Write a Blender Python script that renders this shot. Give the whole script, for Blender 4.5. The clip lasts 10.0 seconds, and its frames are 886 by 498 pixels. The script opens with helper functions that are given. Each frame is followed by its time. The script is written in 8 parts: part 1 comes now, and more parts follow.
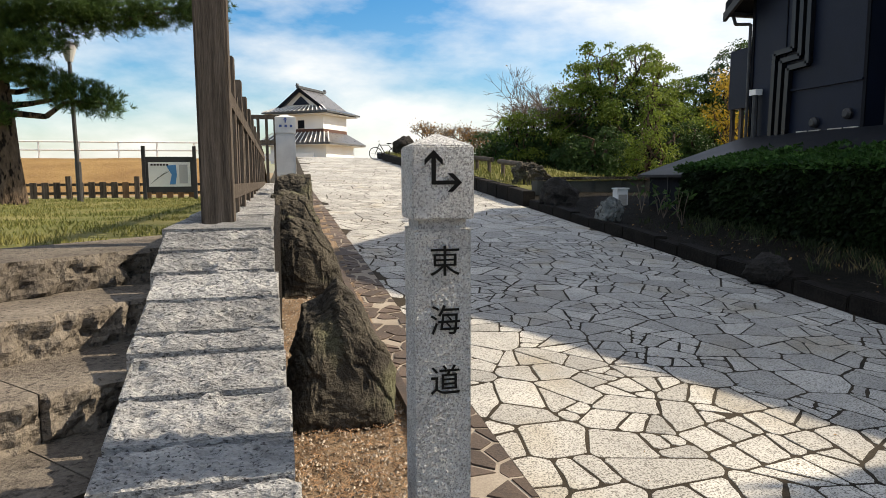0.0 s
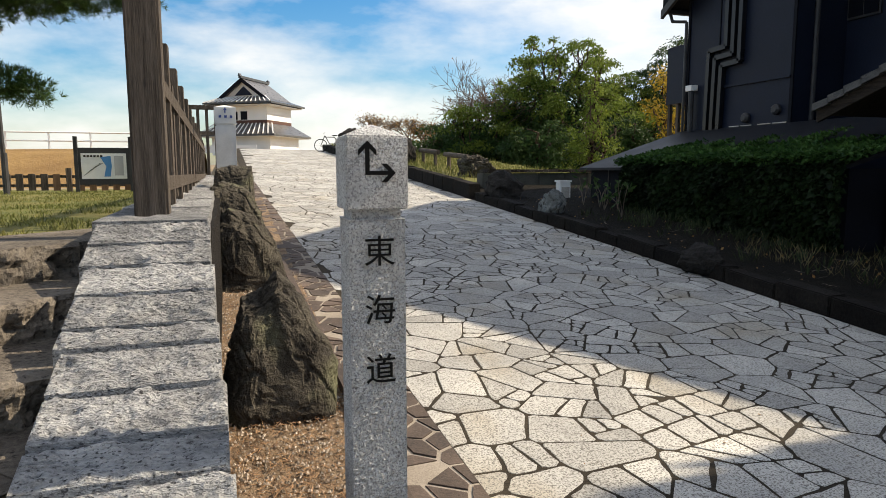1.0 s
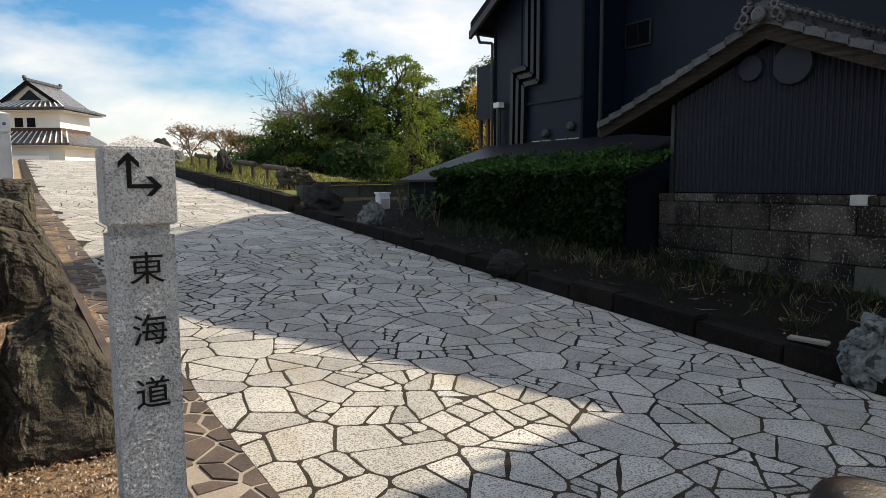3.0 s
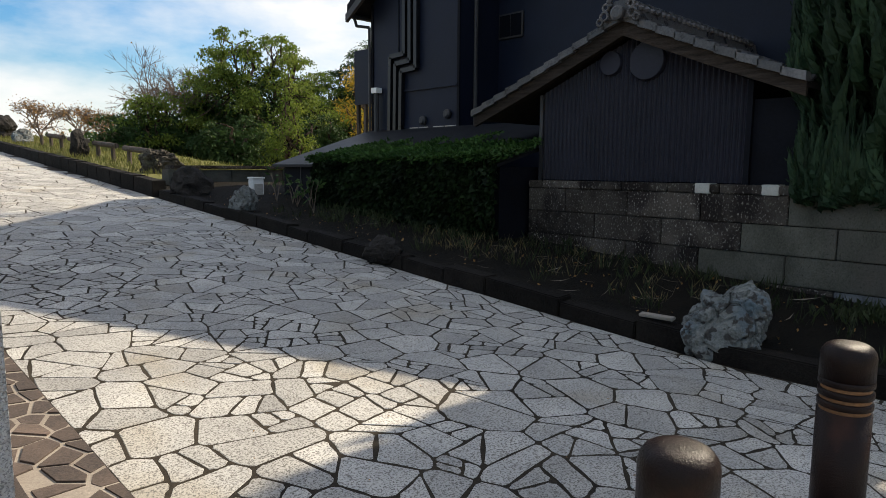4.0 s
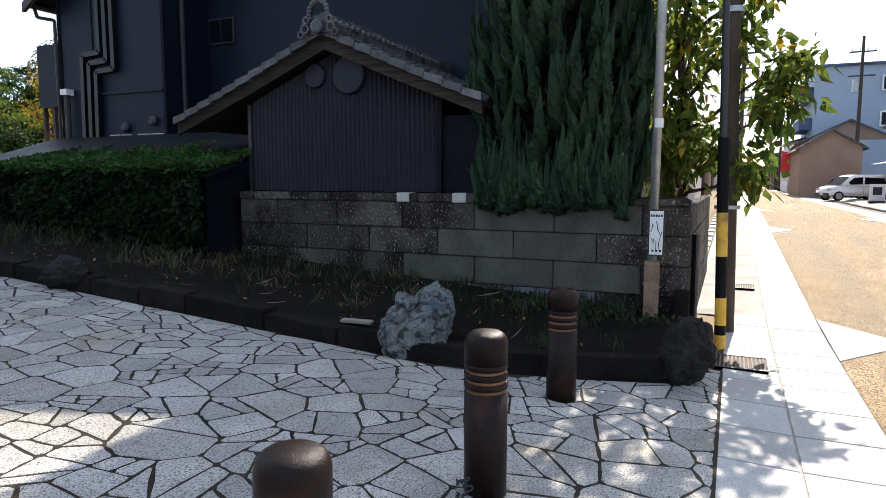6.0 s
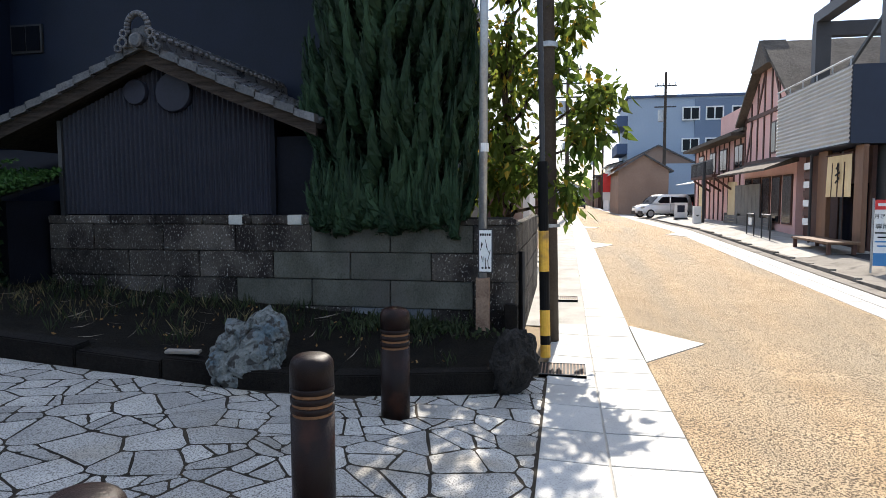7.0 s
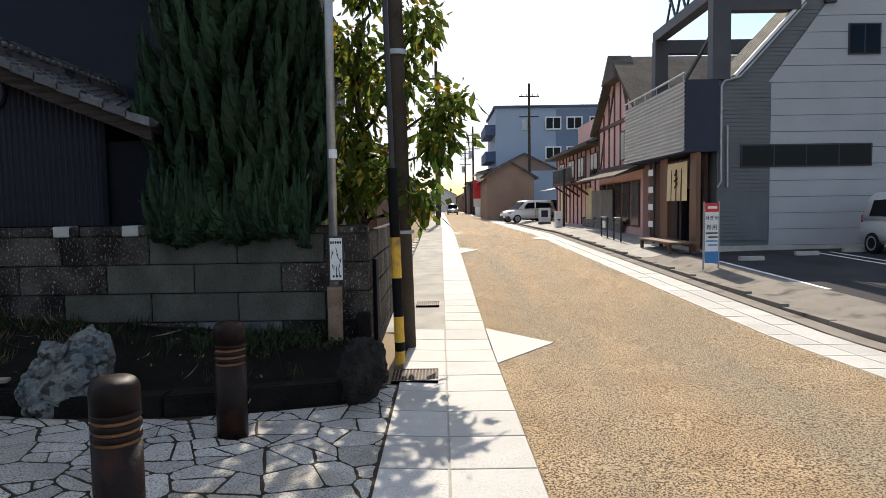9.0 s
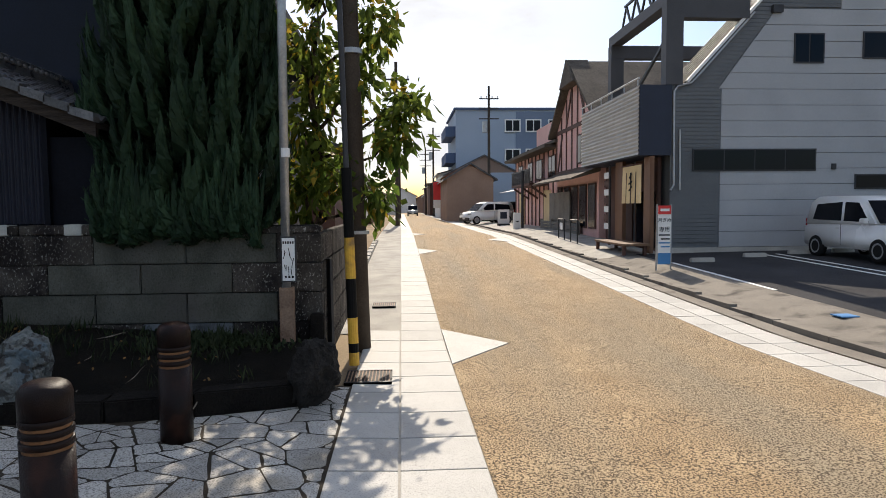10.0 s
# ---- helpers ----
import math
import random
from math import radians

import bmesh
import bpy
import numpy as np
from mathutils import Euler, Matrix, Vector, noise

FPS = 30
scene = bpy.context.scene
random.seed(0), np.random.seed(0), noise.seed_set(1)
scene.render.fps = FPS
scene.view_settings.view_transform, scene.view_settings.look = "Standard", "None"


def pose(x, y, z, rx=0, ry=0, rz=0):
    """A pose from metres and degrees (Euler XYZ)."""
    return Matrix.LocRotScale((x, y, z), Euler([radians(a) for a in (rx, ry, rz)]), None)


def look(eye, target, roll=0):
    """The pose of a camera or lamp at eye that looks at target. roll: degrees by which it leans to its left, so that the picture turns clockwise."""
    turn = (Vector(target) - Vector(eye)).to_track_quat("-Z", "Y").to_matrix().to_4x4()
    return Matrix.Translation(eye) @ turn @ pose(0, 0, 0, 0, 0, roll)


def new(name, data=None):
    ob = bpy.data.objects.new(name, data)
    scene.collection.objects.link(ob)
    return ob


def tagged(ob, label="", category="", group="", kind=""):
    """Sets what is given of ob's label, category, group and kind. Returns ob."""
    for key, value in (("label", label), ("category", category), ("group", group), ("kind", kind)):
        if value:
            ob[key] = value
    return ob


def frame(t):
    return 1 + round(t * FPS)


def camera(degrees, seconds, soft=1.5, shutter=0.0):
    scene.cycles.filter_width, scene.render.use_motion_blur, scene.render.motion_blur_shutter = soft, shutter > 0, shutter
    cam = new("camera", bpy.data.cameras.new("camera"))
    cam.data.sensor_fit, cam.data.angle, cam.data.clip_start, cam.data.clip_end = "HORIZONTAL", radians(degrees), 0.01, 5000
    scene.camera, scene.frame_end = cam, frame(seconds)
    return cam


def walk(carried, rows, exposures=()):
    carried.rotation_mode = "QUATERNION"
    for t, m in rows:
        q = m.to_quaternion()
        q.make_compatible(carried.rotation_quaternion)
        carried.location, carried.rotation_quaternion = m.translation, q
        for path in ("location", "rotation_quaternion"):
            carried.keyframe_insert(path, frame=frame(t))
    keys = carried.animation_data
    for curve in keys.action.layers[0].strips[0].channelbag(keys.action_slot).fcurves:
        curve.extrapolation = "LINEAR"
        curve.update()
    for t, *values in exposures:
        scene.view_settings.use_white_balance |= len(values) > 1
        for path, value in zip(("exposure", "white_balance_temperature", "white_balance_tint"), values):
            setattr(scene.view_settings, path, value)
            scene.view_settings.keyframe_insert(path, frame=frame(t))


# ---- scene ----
cam = camera(68.4, 10.0, soft=0.45)
METRES, EYE, TILT, LEAN, TURN = 1.151, 1.5, 0.0, 0.0, -13.5
ROWS = [
    (0.0, 0.0, 0.0, 0.0, -0.03, -6.29, 0.23),
    (0.5, 0.011, -0.0089, -0.0021, -1.89, -6.61, 0.11),
    (1.0, 0.032, -0.0204, -0.0054, -4.62, -6.93, 0.1),
    (1.5, 0.0649, -0.036, -0.0049, -8.48, -6.79, 0.14),
    (2.0, 0.0911, -0.0513, -0.0037, -12.09, -6.54, 0.4),
    (3.5, 0.1741, -0.0947, -0.0095, -24.34, -6.33, 0.01),
    (4.0, 0.2042, -0.1172, -0.015, -30.01, -7.1, -0.37),
    (4.5, 0.2562, -0.1468, -0.0132, -36.89, -6.6, -0.11),
    (5.0, 0.3358, -0.1957, -0.0199, -42.11, -6.88, 0.19),
    (5.5, 0.412, -0.2655, -0.0266, -45.27, -7.2, -0.18),
    (6.0, 0.4432, -0.3312, -0.0156, -52.51, -6.07, -0.1),
    (7.5, 0.4697, -0.5122, -0.0056, -70.35, -4.26, 0.38),
    (8.0, 0.518, -0.5808, -0.0093, -73.36, -4.47, 0.76),
    (8.5, 0.5517, -0.6306, -0.008, -75.48, -3.76, 1.12),
    (9.0, 0.5782, -0.6561, -0.0123, -76.7, -3.75, 0.86),
    (9.5, 0.5929, -0.6873, -0.0157, -77.83, -3.42, 1.07),
    (10.0, 0.6085, -0.7045, -0.0206, -80.16, -3.68, 0.47),
]
EXPOSURES = [(0.0, 0.63, 7150, 10), (2.0, 0.56, 7100, 10), (3.5, 0.54, 7050, 10), (4.5, 0.54, 6900, 10), (5.0, 0.86, 6950, 11), (5.5, 1.08, 6600, 12), (6.0, 1.04, 6300, 12), (7.5, 0.90, 6200, 11), (8.5, 0.58, 6450, 11), (10.0, 0.34, 6650, 12)]
walk(cam, [(t, pose(0, 0, EYE, TILT, LEAN, TURN) @ pose(METRES * x, METRES * y, METRES * z, 90 + pitch, roll, yaw)) for t, x, y, z, yaw, pitch, roll in ROWS],
     exposures=EXPOSURES)

# ---- light: clear autumn day, sun low over the far end of the street ----
SUN_AZ, SUN_EL = radians(-2), radians(40)
SUN_DIR = Vector((math.cos(SUN_EL) * math.cos(SUN_AZ), math.cos(SUN_EL) * math.sin(SUN_AZ), math.sin(SUN_EL)))
sun = new("sun", bpy.data.lights.new("sun", "SUN"))
sun.data.energy, sun.data.angle, sun.data.color = 5.0, radians(0.55), (1.0, 0.90, 0.75)
sun.matrix_basis = look(SUN_DIR * 60, (0, 0, 0))

world = bpy.data.worlds.new("sky")
scene.world = world
world.use_nodes = True
wn, wl = world.node_tree.nodes, world.node_tree.links
wn.clear()
sky = wn.new("ShaderNodeTexSky")
sky.sky_type, sky.sun_disc = "NISHITA", False
sky.sun_elevation, sky.sun_rotation = SUN_EL, radians(90) - SUN_AZ
sky.air_density, sky.dust_density, sky.ozone_density = 1.0, 1.4, 2.2
coord = wn.new("ShaderNodeTexCoord")
squash = wn.new("ShaderNodeMapping")
squash.inputs["Scale"].default_value = (1.0, 1.0, 2.6)
squash.inputs["Location"].default_value = (0.35, 0.1, 0.0)
cloud = wn.new("ShaderNodeTexNoise")
cloud.inputs["Scale"].default_value, cloud.inputs["Detail"].default_value, cloud.inputs["Roughness"].default_value = 2.4, 7.0, 0.55
ramp = wn.new("ShaderNodeValToRGB")
ramp.color_ramp.elements[0].position, ramp.color_ramp.elements[1].position = 0.40, 0.63
mixc = wn.new("ShaderNodeMixRGB")
mixc.inputs["Color2"].default_value = (8.9, 9.15, 9.5, 1)
back = wn.new("ShaderNodeBackground")
back.inputs["Strength"].default_value = 0.08
wout = wn.new("ShaderNodeOutputWorld")
wl.new(coord.outputs["Generated"], squash.inputs["Vector"])
wl.new(squash.outputs[0], cloud.inputs["Vector"])
wl.new(cloud.outputs["Fac"], ramp.inputs["Fac"])
wl.new(ramp.outputs["Color"], mixc.inputs["Fac"])
vivid = wn.new("ShaderNodeHueSaturation")
vivid.inputs["Saturation"].default_value, vivid.inputs["Value"].default_value = 1.55, 1.46
wl.new(sky.outputs["Color"], vivid.inputs["Color"])
wl.new(vivid.outputs["Color"], mixc.inputs["Color1"])
wl.new(mixc.outputs["Color"], back.inputs["Color"])
wl.new(back.outputs[0], wout.inputs["Surface"])


# ---- materials ----
def surf(name, c1, c2, scale=3.0, rough=0.8, bump=0.3, fine=60.0, metal=0.0, vary=0.0, island=False, spot=None, spot_scale=8.0,
         stretch=(1, 1, 1), spec=0.4, bump_dist=0.01, spot_lim=(0.55, 0.7), spot_stretch=None, grain=None, grain_scale=60.0, grain_lim=(0.5, 0.62)):
    """Two colours mixed by broad noise and fine grain, with relief; vary shifts the tone from object to object or piece to piece."""
    if rough >= 0.85:
        spec = min(spec, 0.12)
    m = bpy.data.materials.new(name)
    m.use_nodes = True
    n, l = m.node_tree.nodes, m.node_tree.links
    p = n["Principled BSDF"]
    p.inputs["Metallic"].default_value = metal
    p.inputs["Specular IOR Level"].default_value = spec
    tc = n.new("ShaderNodeTexCoord")
    geo = n.new("ShaderNodeNewGeometry")
    mp = n.new("ShaderNodeMapping")
    mp.inputs["Scale"].default_value = stretch
    l.new(geo.outputs["Position"], mp.inputs["Vector"])
    a = n.new("ShaderNodeTexNoise")
    a.inputs["Scale"].default_value, a.inputs["Detail"].default_value = scale, 5.0
    b = n.new("ShaderNodeTexNoise")
    b.inputs["Scale"].default_value, b.inputs["Detail"].default_value, b.inputs["Roughness"].default_value = fine, 4.0, 0.7
    for t in (a, b):
        l.new(mp.outputs[0], t.inputs["Vector"])
    add = n.new("ShaderNodeMath")
    add.operation = "MULTIPLY_ADD"
    l.new(b.outputs["Fac"], add.inputs[0])
    add.inputs[1].default_value = 0.9
    l.new(a.outputs["Fac"], add.inputs[2])
    rng = n.new("ShaderNodeMapRange")
    rng.inputs["From Min"].default_value, rng.inputs["From Max"].default_value = 0.68, 1.22
    l.new(add.outputs[0], rng.inputs["Value"])
    mix = n.new("ShaderNodeMixRGB")
    mix.inputs["Color1"].default_value, mix.inputs["Color2"].default_value = (*c1, 1), (*c2, 1)
    l.new(rng.outputs[0], mix.inputs["Fac"])
    col = mix.outputs["Color"]
    if spot:
        s = n.new("ShaderNodeTexNoise")
        s.inputs["Scale"].default_value, s.inputs["Detail"].default_value = spot_scale, 6.0
        sm = mp
        if spot_stretch:
            sm = n.new("ShaderNodeMapping")
            sm.inputs["Scale"].default_value = spot_stretch
            l.new(geo.outputs["Position"], sm.inputs["Vector"])
        l.new(sm.outputs[0], s.inputs["Vector"])
        sr = n.new("ShaderNodeMapRange")
        sr.inputs["From Min"].default_value, sr.inputs["From Max"].default_value = spot_lim
        l.new(s.outputs["Fac"], sr.inputs["Value"])
        m2 = n.new("ShaderNodeMixRGB")
        m2.inputs["Color2"].default_value = (*spot, 1)
        l.new(sr.outputs[0], m2.inputs["Fac"])
        l.new(col, m2.inputs["Color1"])
        col = m2.outputs["Color"]
    if grain:
        s = n.new("ShaderNodeTexNoise")
        s.inputs["Scale"].default_value, s.inputs["Detail"].default_value, s.inputs["Roughness"].default_value = grain_scale, 2.0, 0.6
        l.new(mp.outputs[0], s.inputs["Vector"])
        sr = n.new("ShaderNodeMapRange")
        sr.inputs["From Min"].default_value, sr.inputs["From Max"].default_value = grain_lim
        l.new(s.outputs["Fac"], sr.inputs["Value"])
        m3 = n.new("ShaderNodeMixRGB")
        m3.inputs["Color2"].default_value = (*grain, 1)
        l.new(sr.outputs[0], m3.inputs["Fac"])
        l.new(col, m3.inputs["Color1"])
        col = m3.outputs["Color"]
    if vary:
        if island:
            rnd = geo.outputs["Random Per Island"]
        else:
            rnd = n.new("ShaderNodeObjectInfo").outputs["Random"]
        vr = n.new("ShaderNodeMapRange")
        vr.inputs["To Min"].default_value, vr.inputs["To Max"].default_value = 1 - vary, 1 + vary
        l.new(rnd, vr.inputs["Value"])
        hs = n.new("ShaderNodeHueSaturation")
        l.new(vr.outputs[0], hs.inputs["Value"])
        l.new(col, hs.inputs["Color"])
        col = hs.outputs["Color"]
    l.new(col, p.inputs["Base Color"])
    rr = n.new("ShaderNodeMapRange")
    rr.inputs["To Min"].default_value, rr.inputs["To Max"].default_value = max(0.03, rough - 0.1), min(1.0, rough + 0.1)
    l.new(a.outputs["Fac"], rr.inputs["Value"])
    l.new(rr.outputs[0], p.inputs["Roughness"])
    if bump:
        bp = n.new("ShaderNodeBump")
        bp.inputs["Strength"].default_value, bp.inputs["Distance"].default_value = bump, bump_dist
        l.new(add.outputs[0], bp.inputs["Height"])
        l.new(bp.outputs[0], p.inputs["Normal"])
    return m


def leafy(name, c1, c2, trans=0.35, scale=0.6):
    """Leaves: tone varies leaf by leaf, some light passes through."""
    m = surf(name, c1, c2, scale, 0.55, 0.0, 9.0, vary=0.35, island=True, spec=0.15)
    n, l = m.node_tree.nodes, m.node_tree.links
    p = n["Principled BSDF"]
    tr = n.new("ShaderNodeBsdfTranslucent")
    l.new(p.inputs["Base Color"].links[0].from_socket, tr.inputs["Color"])
    mx = n.new("ShaderNodeMixShader")
    mx.inputs["Fac"].default_value = trans
    l.new(p.outputs[0], mx.inputs[1])
    l.new(tr.outputs[0], mx.inputs[2])
    l.new(mx.outputs[0], n["Material Output"].inputs["Surface"])
    return m


def glass_mat(name, tint=(0.005, 0.006, 0.009)):
    m = surf(name, tint, tuple(c * 1.5 for c in tint), 2.0, 0.12, 0.0, spec=0.14)
    return m


M_FLAG = surf("paving_stone", (0.3091, 0.304, 0.2885), (0.5152, 0.4997, 0.4585), 2.2, 0.75, 0.8, 70, grain=(0.14, 0.13, 0.115), grain_scale=95, grain_lim=(0.48, 0.62), vary=0.22, spot=(0.33, 0.29, 0.22), spot_scale=1.3, spot_lim=(0.56, 0.74), bump_dist=0.006)
M_FLAGI = surf("paving_stone_far", (0.3091, 0.304, 0.2885), (0.5152, 0.4997, 0.4585), 2.2, 0.75, 0.8, 70, grain=(0.14, 0.13, 0.115), grain_scale=95, grain_lim=(0.48, 0.62), vary=0.22, island=True, spot=(0.33, 0.29, 0.22), spot_scale=1.3, spot_lim=(0.56, 0.74), bump_dist=0.006)
M_JOINT = surf("joint_mortar", (0.014, 0.012, 0.010), (0.058, 0.047, 0.034), 1.6, 0.95, 0.5, 80)
M_EDGEMORTAR = surf("edging_mortar", (0.2145, 0.1815, 0.1485), (0.3465, 0.3052, 0.2558), 4, 0.95, 0.5, 80)
M_BROWN = surf("brown_slate", (0.042, 0.032, 0.027), (0.125, 0.09, 0.07), 4, 0.8, 0.5, 70, vary=0.3, bump_dist=0.008)
M_GROUND = surf("earth", (0.17, 0.13, 0.085), (0.30, 0.23, 0.15), 0.4, 0.95, 0.5, 30)
M_GRAVEL = surf("gravel_bed", (0.13, 0.085, 0.055), (0.36, 0.27, 0.185), 6, 0.95, 1.0, 70, bump_dist=0.03)
# soil colour pushed near black to deepen the shade over the bed
M_SOIL = surf("shade_darkened_soil", (0.003, 0.0026, 0.002), (0.014, 0.0115, 0.008), 5, 0.95, 1.0, 50, bump_dist=0.03)
M_GRANITE = surf("granite", (0.47, 0.47, 0.47), (0.74, 0.74, 0.73), 8, 0.75, 1.0, 75, vary=0.08, bump_dist=0.035, grain=(0.30, 0.30, 0.302), grain_scale=170, grain_lim=(0.50, 0.62))
M_GRANROUGH = surf("split_granite", (0.1765, 0.1796, 0.1838), (0.4777, 0.4777, 0.4725), 7, 0.85, 1.0, 50, vary=0.18, bump_dist=0.045, grain=(0.075, 0.075, 0.077), grain_scale=95, grain_lim=(0.55, 0.68), stretch=(0.7, 1.4, 1))
M_STEP = surf("step_stone", (0.085, 0.072, 0.060), (0.23, 0.20, 0.165), 3, 0.9, 0.9, 60, vary=0.18, bump_dist=0.02, grain=(0.05, 0.043, 0.037), grain_scale=38, grain_lim=(0.54, 0.70))
M_ROCK = surf("garden_rock", (0.028, 0.0248, 0.0208), (0.112, 0.1, 0.08), 4, 0.85, 1.0, 35, vary=0.15, bump_dist=0.04, spot=(0.13, 0.13, 0.08), spot_scale=3)
M_ROCKDK = surf("dark_rock", (0.012, 0.0112, 0.0104), (0.048, 0.044, 0.04), 4, 0.85, 1.0, 35, bump_dist=0.04)
M_ROCKBLUE = surf("blue_white_rock", (0.0612, 0.0684, 0.0648), (0.2232, 0.2376, 0.2268), 5, 0.8, 1.0, 30, bump_dist=0.03, spot=(0.10, 0.14, 0.165), spot_scale=3.5, grain=(0.05, 0.048, 0.045), grain_scale=13, grain_lim=(0.54, 0.61))
# dark stone, its colour lowered further to stand in for deep shade
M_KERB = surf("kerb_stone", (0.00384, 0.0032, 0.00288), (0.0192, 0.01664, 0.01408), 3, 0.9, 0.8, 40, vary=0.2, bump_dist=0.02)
M_OYA = surf("weathered_block", (0.03311, 0.02829, 0.02408), (0.09933, 0.08725, 0.07524), 3.0, 0.9, 0.8, 60, vary=0.34, grain=(0.26, 0.25, 0.22), grain_scale=48, grain_lim=(0.585, 0.70), spot=(0.022, 0.018, 0.017), spot_scale=2.3, bump_dist=0.014, stretch=(1, 1, 0.7), spot_lim=(0.45, 0.57))
M_OYACLEAN = surf("pale_block", (0.05429, 0.05429, 0.04298), (0.1221, 0.1221, 0.1018), 3.5, 0.9, 0.7, 60, vary=0.10, spot=(0.10, 0.09, 0.08), grain=(0.06, 0.056, 0.048), grain_scale=55, grain_lim=(0.58, 0.72), spot_scale=1.3, spot_lim=(0.52, 0.70), bump_dist=0.012, stretch=(1, 1, 0.75))
M_OYABLUE = surf("limewashed_block", (0.0714, 0.07905, 0.0867), (0.1632, 0.1734, 0.1836), 4, 0.9, 0.7, 60, spot=(0.05, 0.05, 0.05), spot_scale=3.5, spot_lim=(0.5, 0.62), bump_dist=0.012)
M_MORTAR = surf("block_mortar", (0.018, 0.017, 0.015), (0.05, 0.046, 0.042), 5, 0.95, 0.4, 60)
M_BLACKWALL = surf("dark_metal_cladding", (0.0051, 0.0085, 0.0187), (0.0102, 0.0153, 0.0323), 1.5, 0.5, 0.15, 30, spec=0.2)
M_BLACK = surf("black_board", (0.003, 0.0035, 0.006), (0.008, 0.009, 0.014), 2, 0.7, 0.3, 30, spec=0.12)
M_DUCT = surf("black_duct_enamel", (0.004, 0.0045, 0.006), (0.009, 0.010, 0.013), 2, 0.3, 0.1, 30, spec=0.35)
M_ROOFTAN = surf("faded_sheet_roof", (0.085, 0.082, 0.072), (0.13, 0.125, 0.11), 1.0, 0.95, 0.1, 20, spec=0.05)
M_CORR = surf("dark_corrugated_metal", (0.01008, 0.01152, 0.02016), (0.02232, 0.02376, 0.03744), 1.5, 0.5, 0.1, 30, spec=0.25)
M_SHEET = surf("dark_sheet_roof", (0.01138, 0.01235, 0.0156), (0.0195, 0.02113, 0.026), 1.2, 0.5, 0.15, 20, spec=0.15)
M_PALEBLOCK = surf("pale_coping", (0.34, 0.34, 0.31), (0.50, 0.50, 0.46), 5, 0.9, 0.4, 60)
M_TILE = surf("roof_tile", (0.028, 0.028, 0.032), (0.115, 0.113, 0.115), 4, 0.30, 0.4, 40, vary=0.35, bump_dist=0.006)
M_WOODDARK = surf("old_dark_timber", (0.012, 0.010, 0.009), (0.07, 0.055, 0.045), 3, 0.85, 1.0, 22, stretch=(9, 0.6, 9), bump_dist=0.012, vary=0.12)
M_WOODGREY = surf("weathered_timber", (0.035, 0.028, 0.023), (0.15, 0.125, 0.105), 3, 0.85, 1.0, 22, stretch=(9, 9, 0.5), bump_dist=0.012, vary=0.12)
M_WOODBRN = surf("brown_timber", (0.10, 0.055, 0.03), (0.22, 0.13, 0.075), 3, 0.7, 0.5, 25, stretch=(6, 6, 0.6), vary=0.12)
M_GRASS = leafy("grass", (0.085, 0.1105, 0.0255), (0.221, 0.204, 0.068), 0.3)
M_LAWN = surf("lawn_soil", (0.0765, 0.0935, 0.0255), (0.2125, 0.187, 0.07225), 1.2, 0.95, 1.0, 25, bump_dist=0.03)
M_DYKE = surf("dry_grass_bank", (0.1872, 0.108, 0.0432), (0.3024, 0.1944, 0.0792), 0.5, 0.95, 1.0, 8, bump_dist=0.1)
M_PINE = leafy("pine_needles", (0.03, 0.06, 0.018), (0.10, 0.16, 0.045), 0.2)
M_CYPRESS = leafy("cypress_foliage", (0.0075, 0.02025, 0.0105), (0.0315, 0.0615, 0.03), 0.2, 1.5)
# same cypress leaf coloured darker, painting the shade between the sprays
M_CYPSHADE = leafy("cypress_shaded_foliage", (0.0045, 0.01125, 0.00525), (0.0135, 0.0255, 0.012), 0.1, 1.5)
M_WEED = leafy("weeds", (0.0154, 0.0238, 0.0098), (0.0525, 0.0665, 0.0294), 0.3)
M_STRAW = leafy("straw_weeds", (0.08, 0.068, 0.028), (0.2, 0.168, 0.088), 0.3)
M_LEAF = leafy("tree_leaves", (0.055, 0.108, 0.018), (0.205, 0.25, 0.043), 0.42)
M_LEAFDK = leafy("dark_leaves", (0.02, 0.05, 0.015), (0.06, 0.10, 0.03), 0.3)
M_LEAFYEL = leafy("yellow_leaves", (0.25, 0.19, 0.02), (0.50, 0.34, 0.04), 0.4)
M_LEAFBRN = leafy("brown_leaves", (0.20, 0.10, 0.03), (0.36, 0.22, 0.09), 0.35)
M_PERSIM = leafy("persimmon_leaves", (0.045, 0.09, 0.016), (0.20, 0.23, 0.04), 0.55)
# one ivy in two copies: wall leaves coloured for shade, roof leaves for skylight
M_IVYSHADE = leafy("shaded_ivy_leaves", (0.0021, 0.0063, 0.0021), (0.0154, 0.0329, 0.0091), 0.2, 2.0)
M_IVYLIT = leafy("lit_ivy_leaves", (0.02, 0.055, 0.015), (0.08, 0.16, 0.04), 0.3, 2.0)
M_BARK = surf("bark", (0.05, 0.036, 0.026), (0.17, 0.125, 0.09), 5, 0.95, 1.0, 16, stretch=(1, 1, 0.4), bump_dist=0.08, grain=(0.012, 0.009, 0.007), grain_scale=9, grain_lim=(0.50, 0.60))
M_DRYTWIG = surf("bleached_twigs", (0.10, 0.085, 0.065), (0.26, 0.225, 0.18), 5, 0.9, 0.2, 30, vary=0.4, island=True)
M_TWIG = surf("twigs", (0.09, 0.07, 0.055), (0.20, 0.16, 0.13), 5, 0.9, 0.2, 30)
M_ASPHALT = surf("tan_asphalt", (0.40, 0.275, 0.15), (0.64, 0.48, 0.295), 1.6, 0.85, 1.0, 70, bump_dist=0.02, grain=(0.10, 0.075, 0.05), grain_scale=64, grain_lim=(0.46, 0.575), spot=(0.41, 0.335, 0.23), spot_scale=1.1, spot_lim=(0.42, 0.66), spot_stretch=(0.12, 1.0, 1.0))
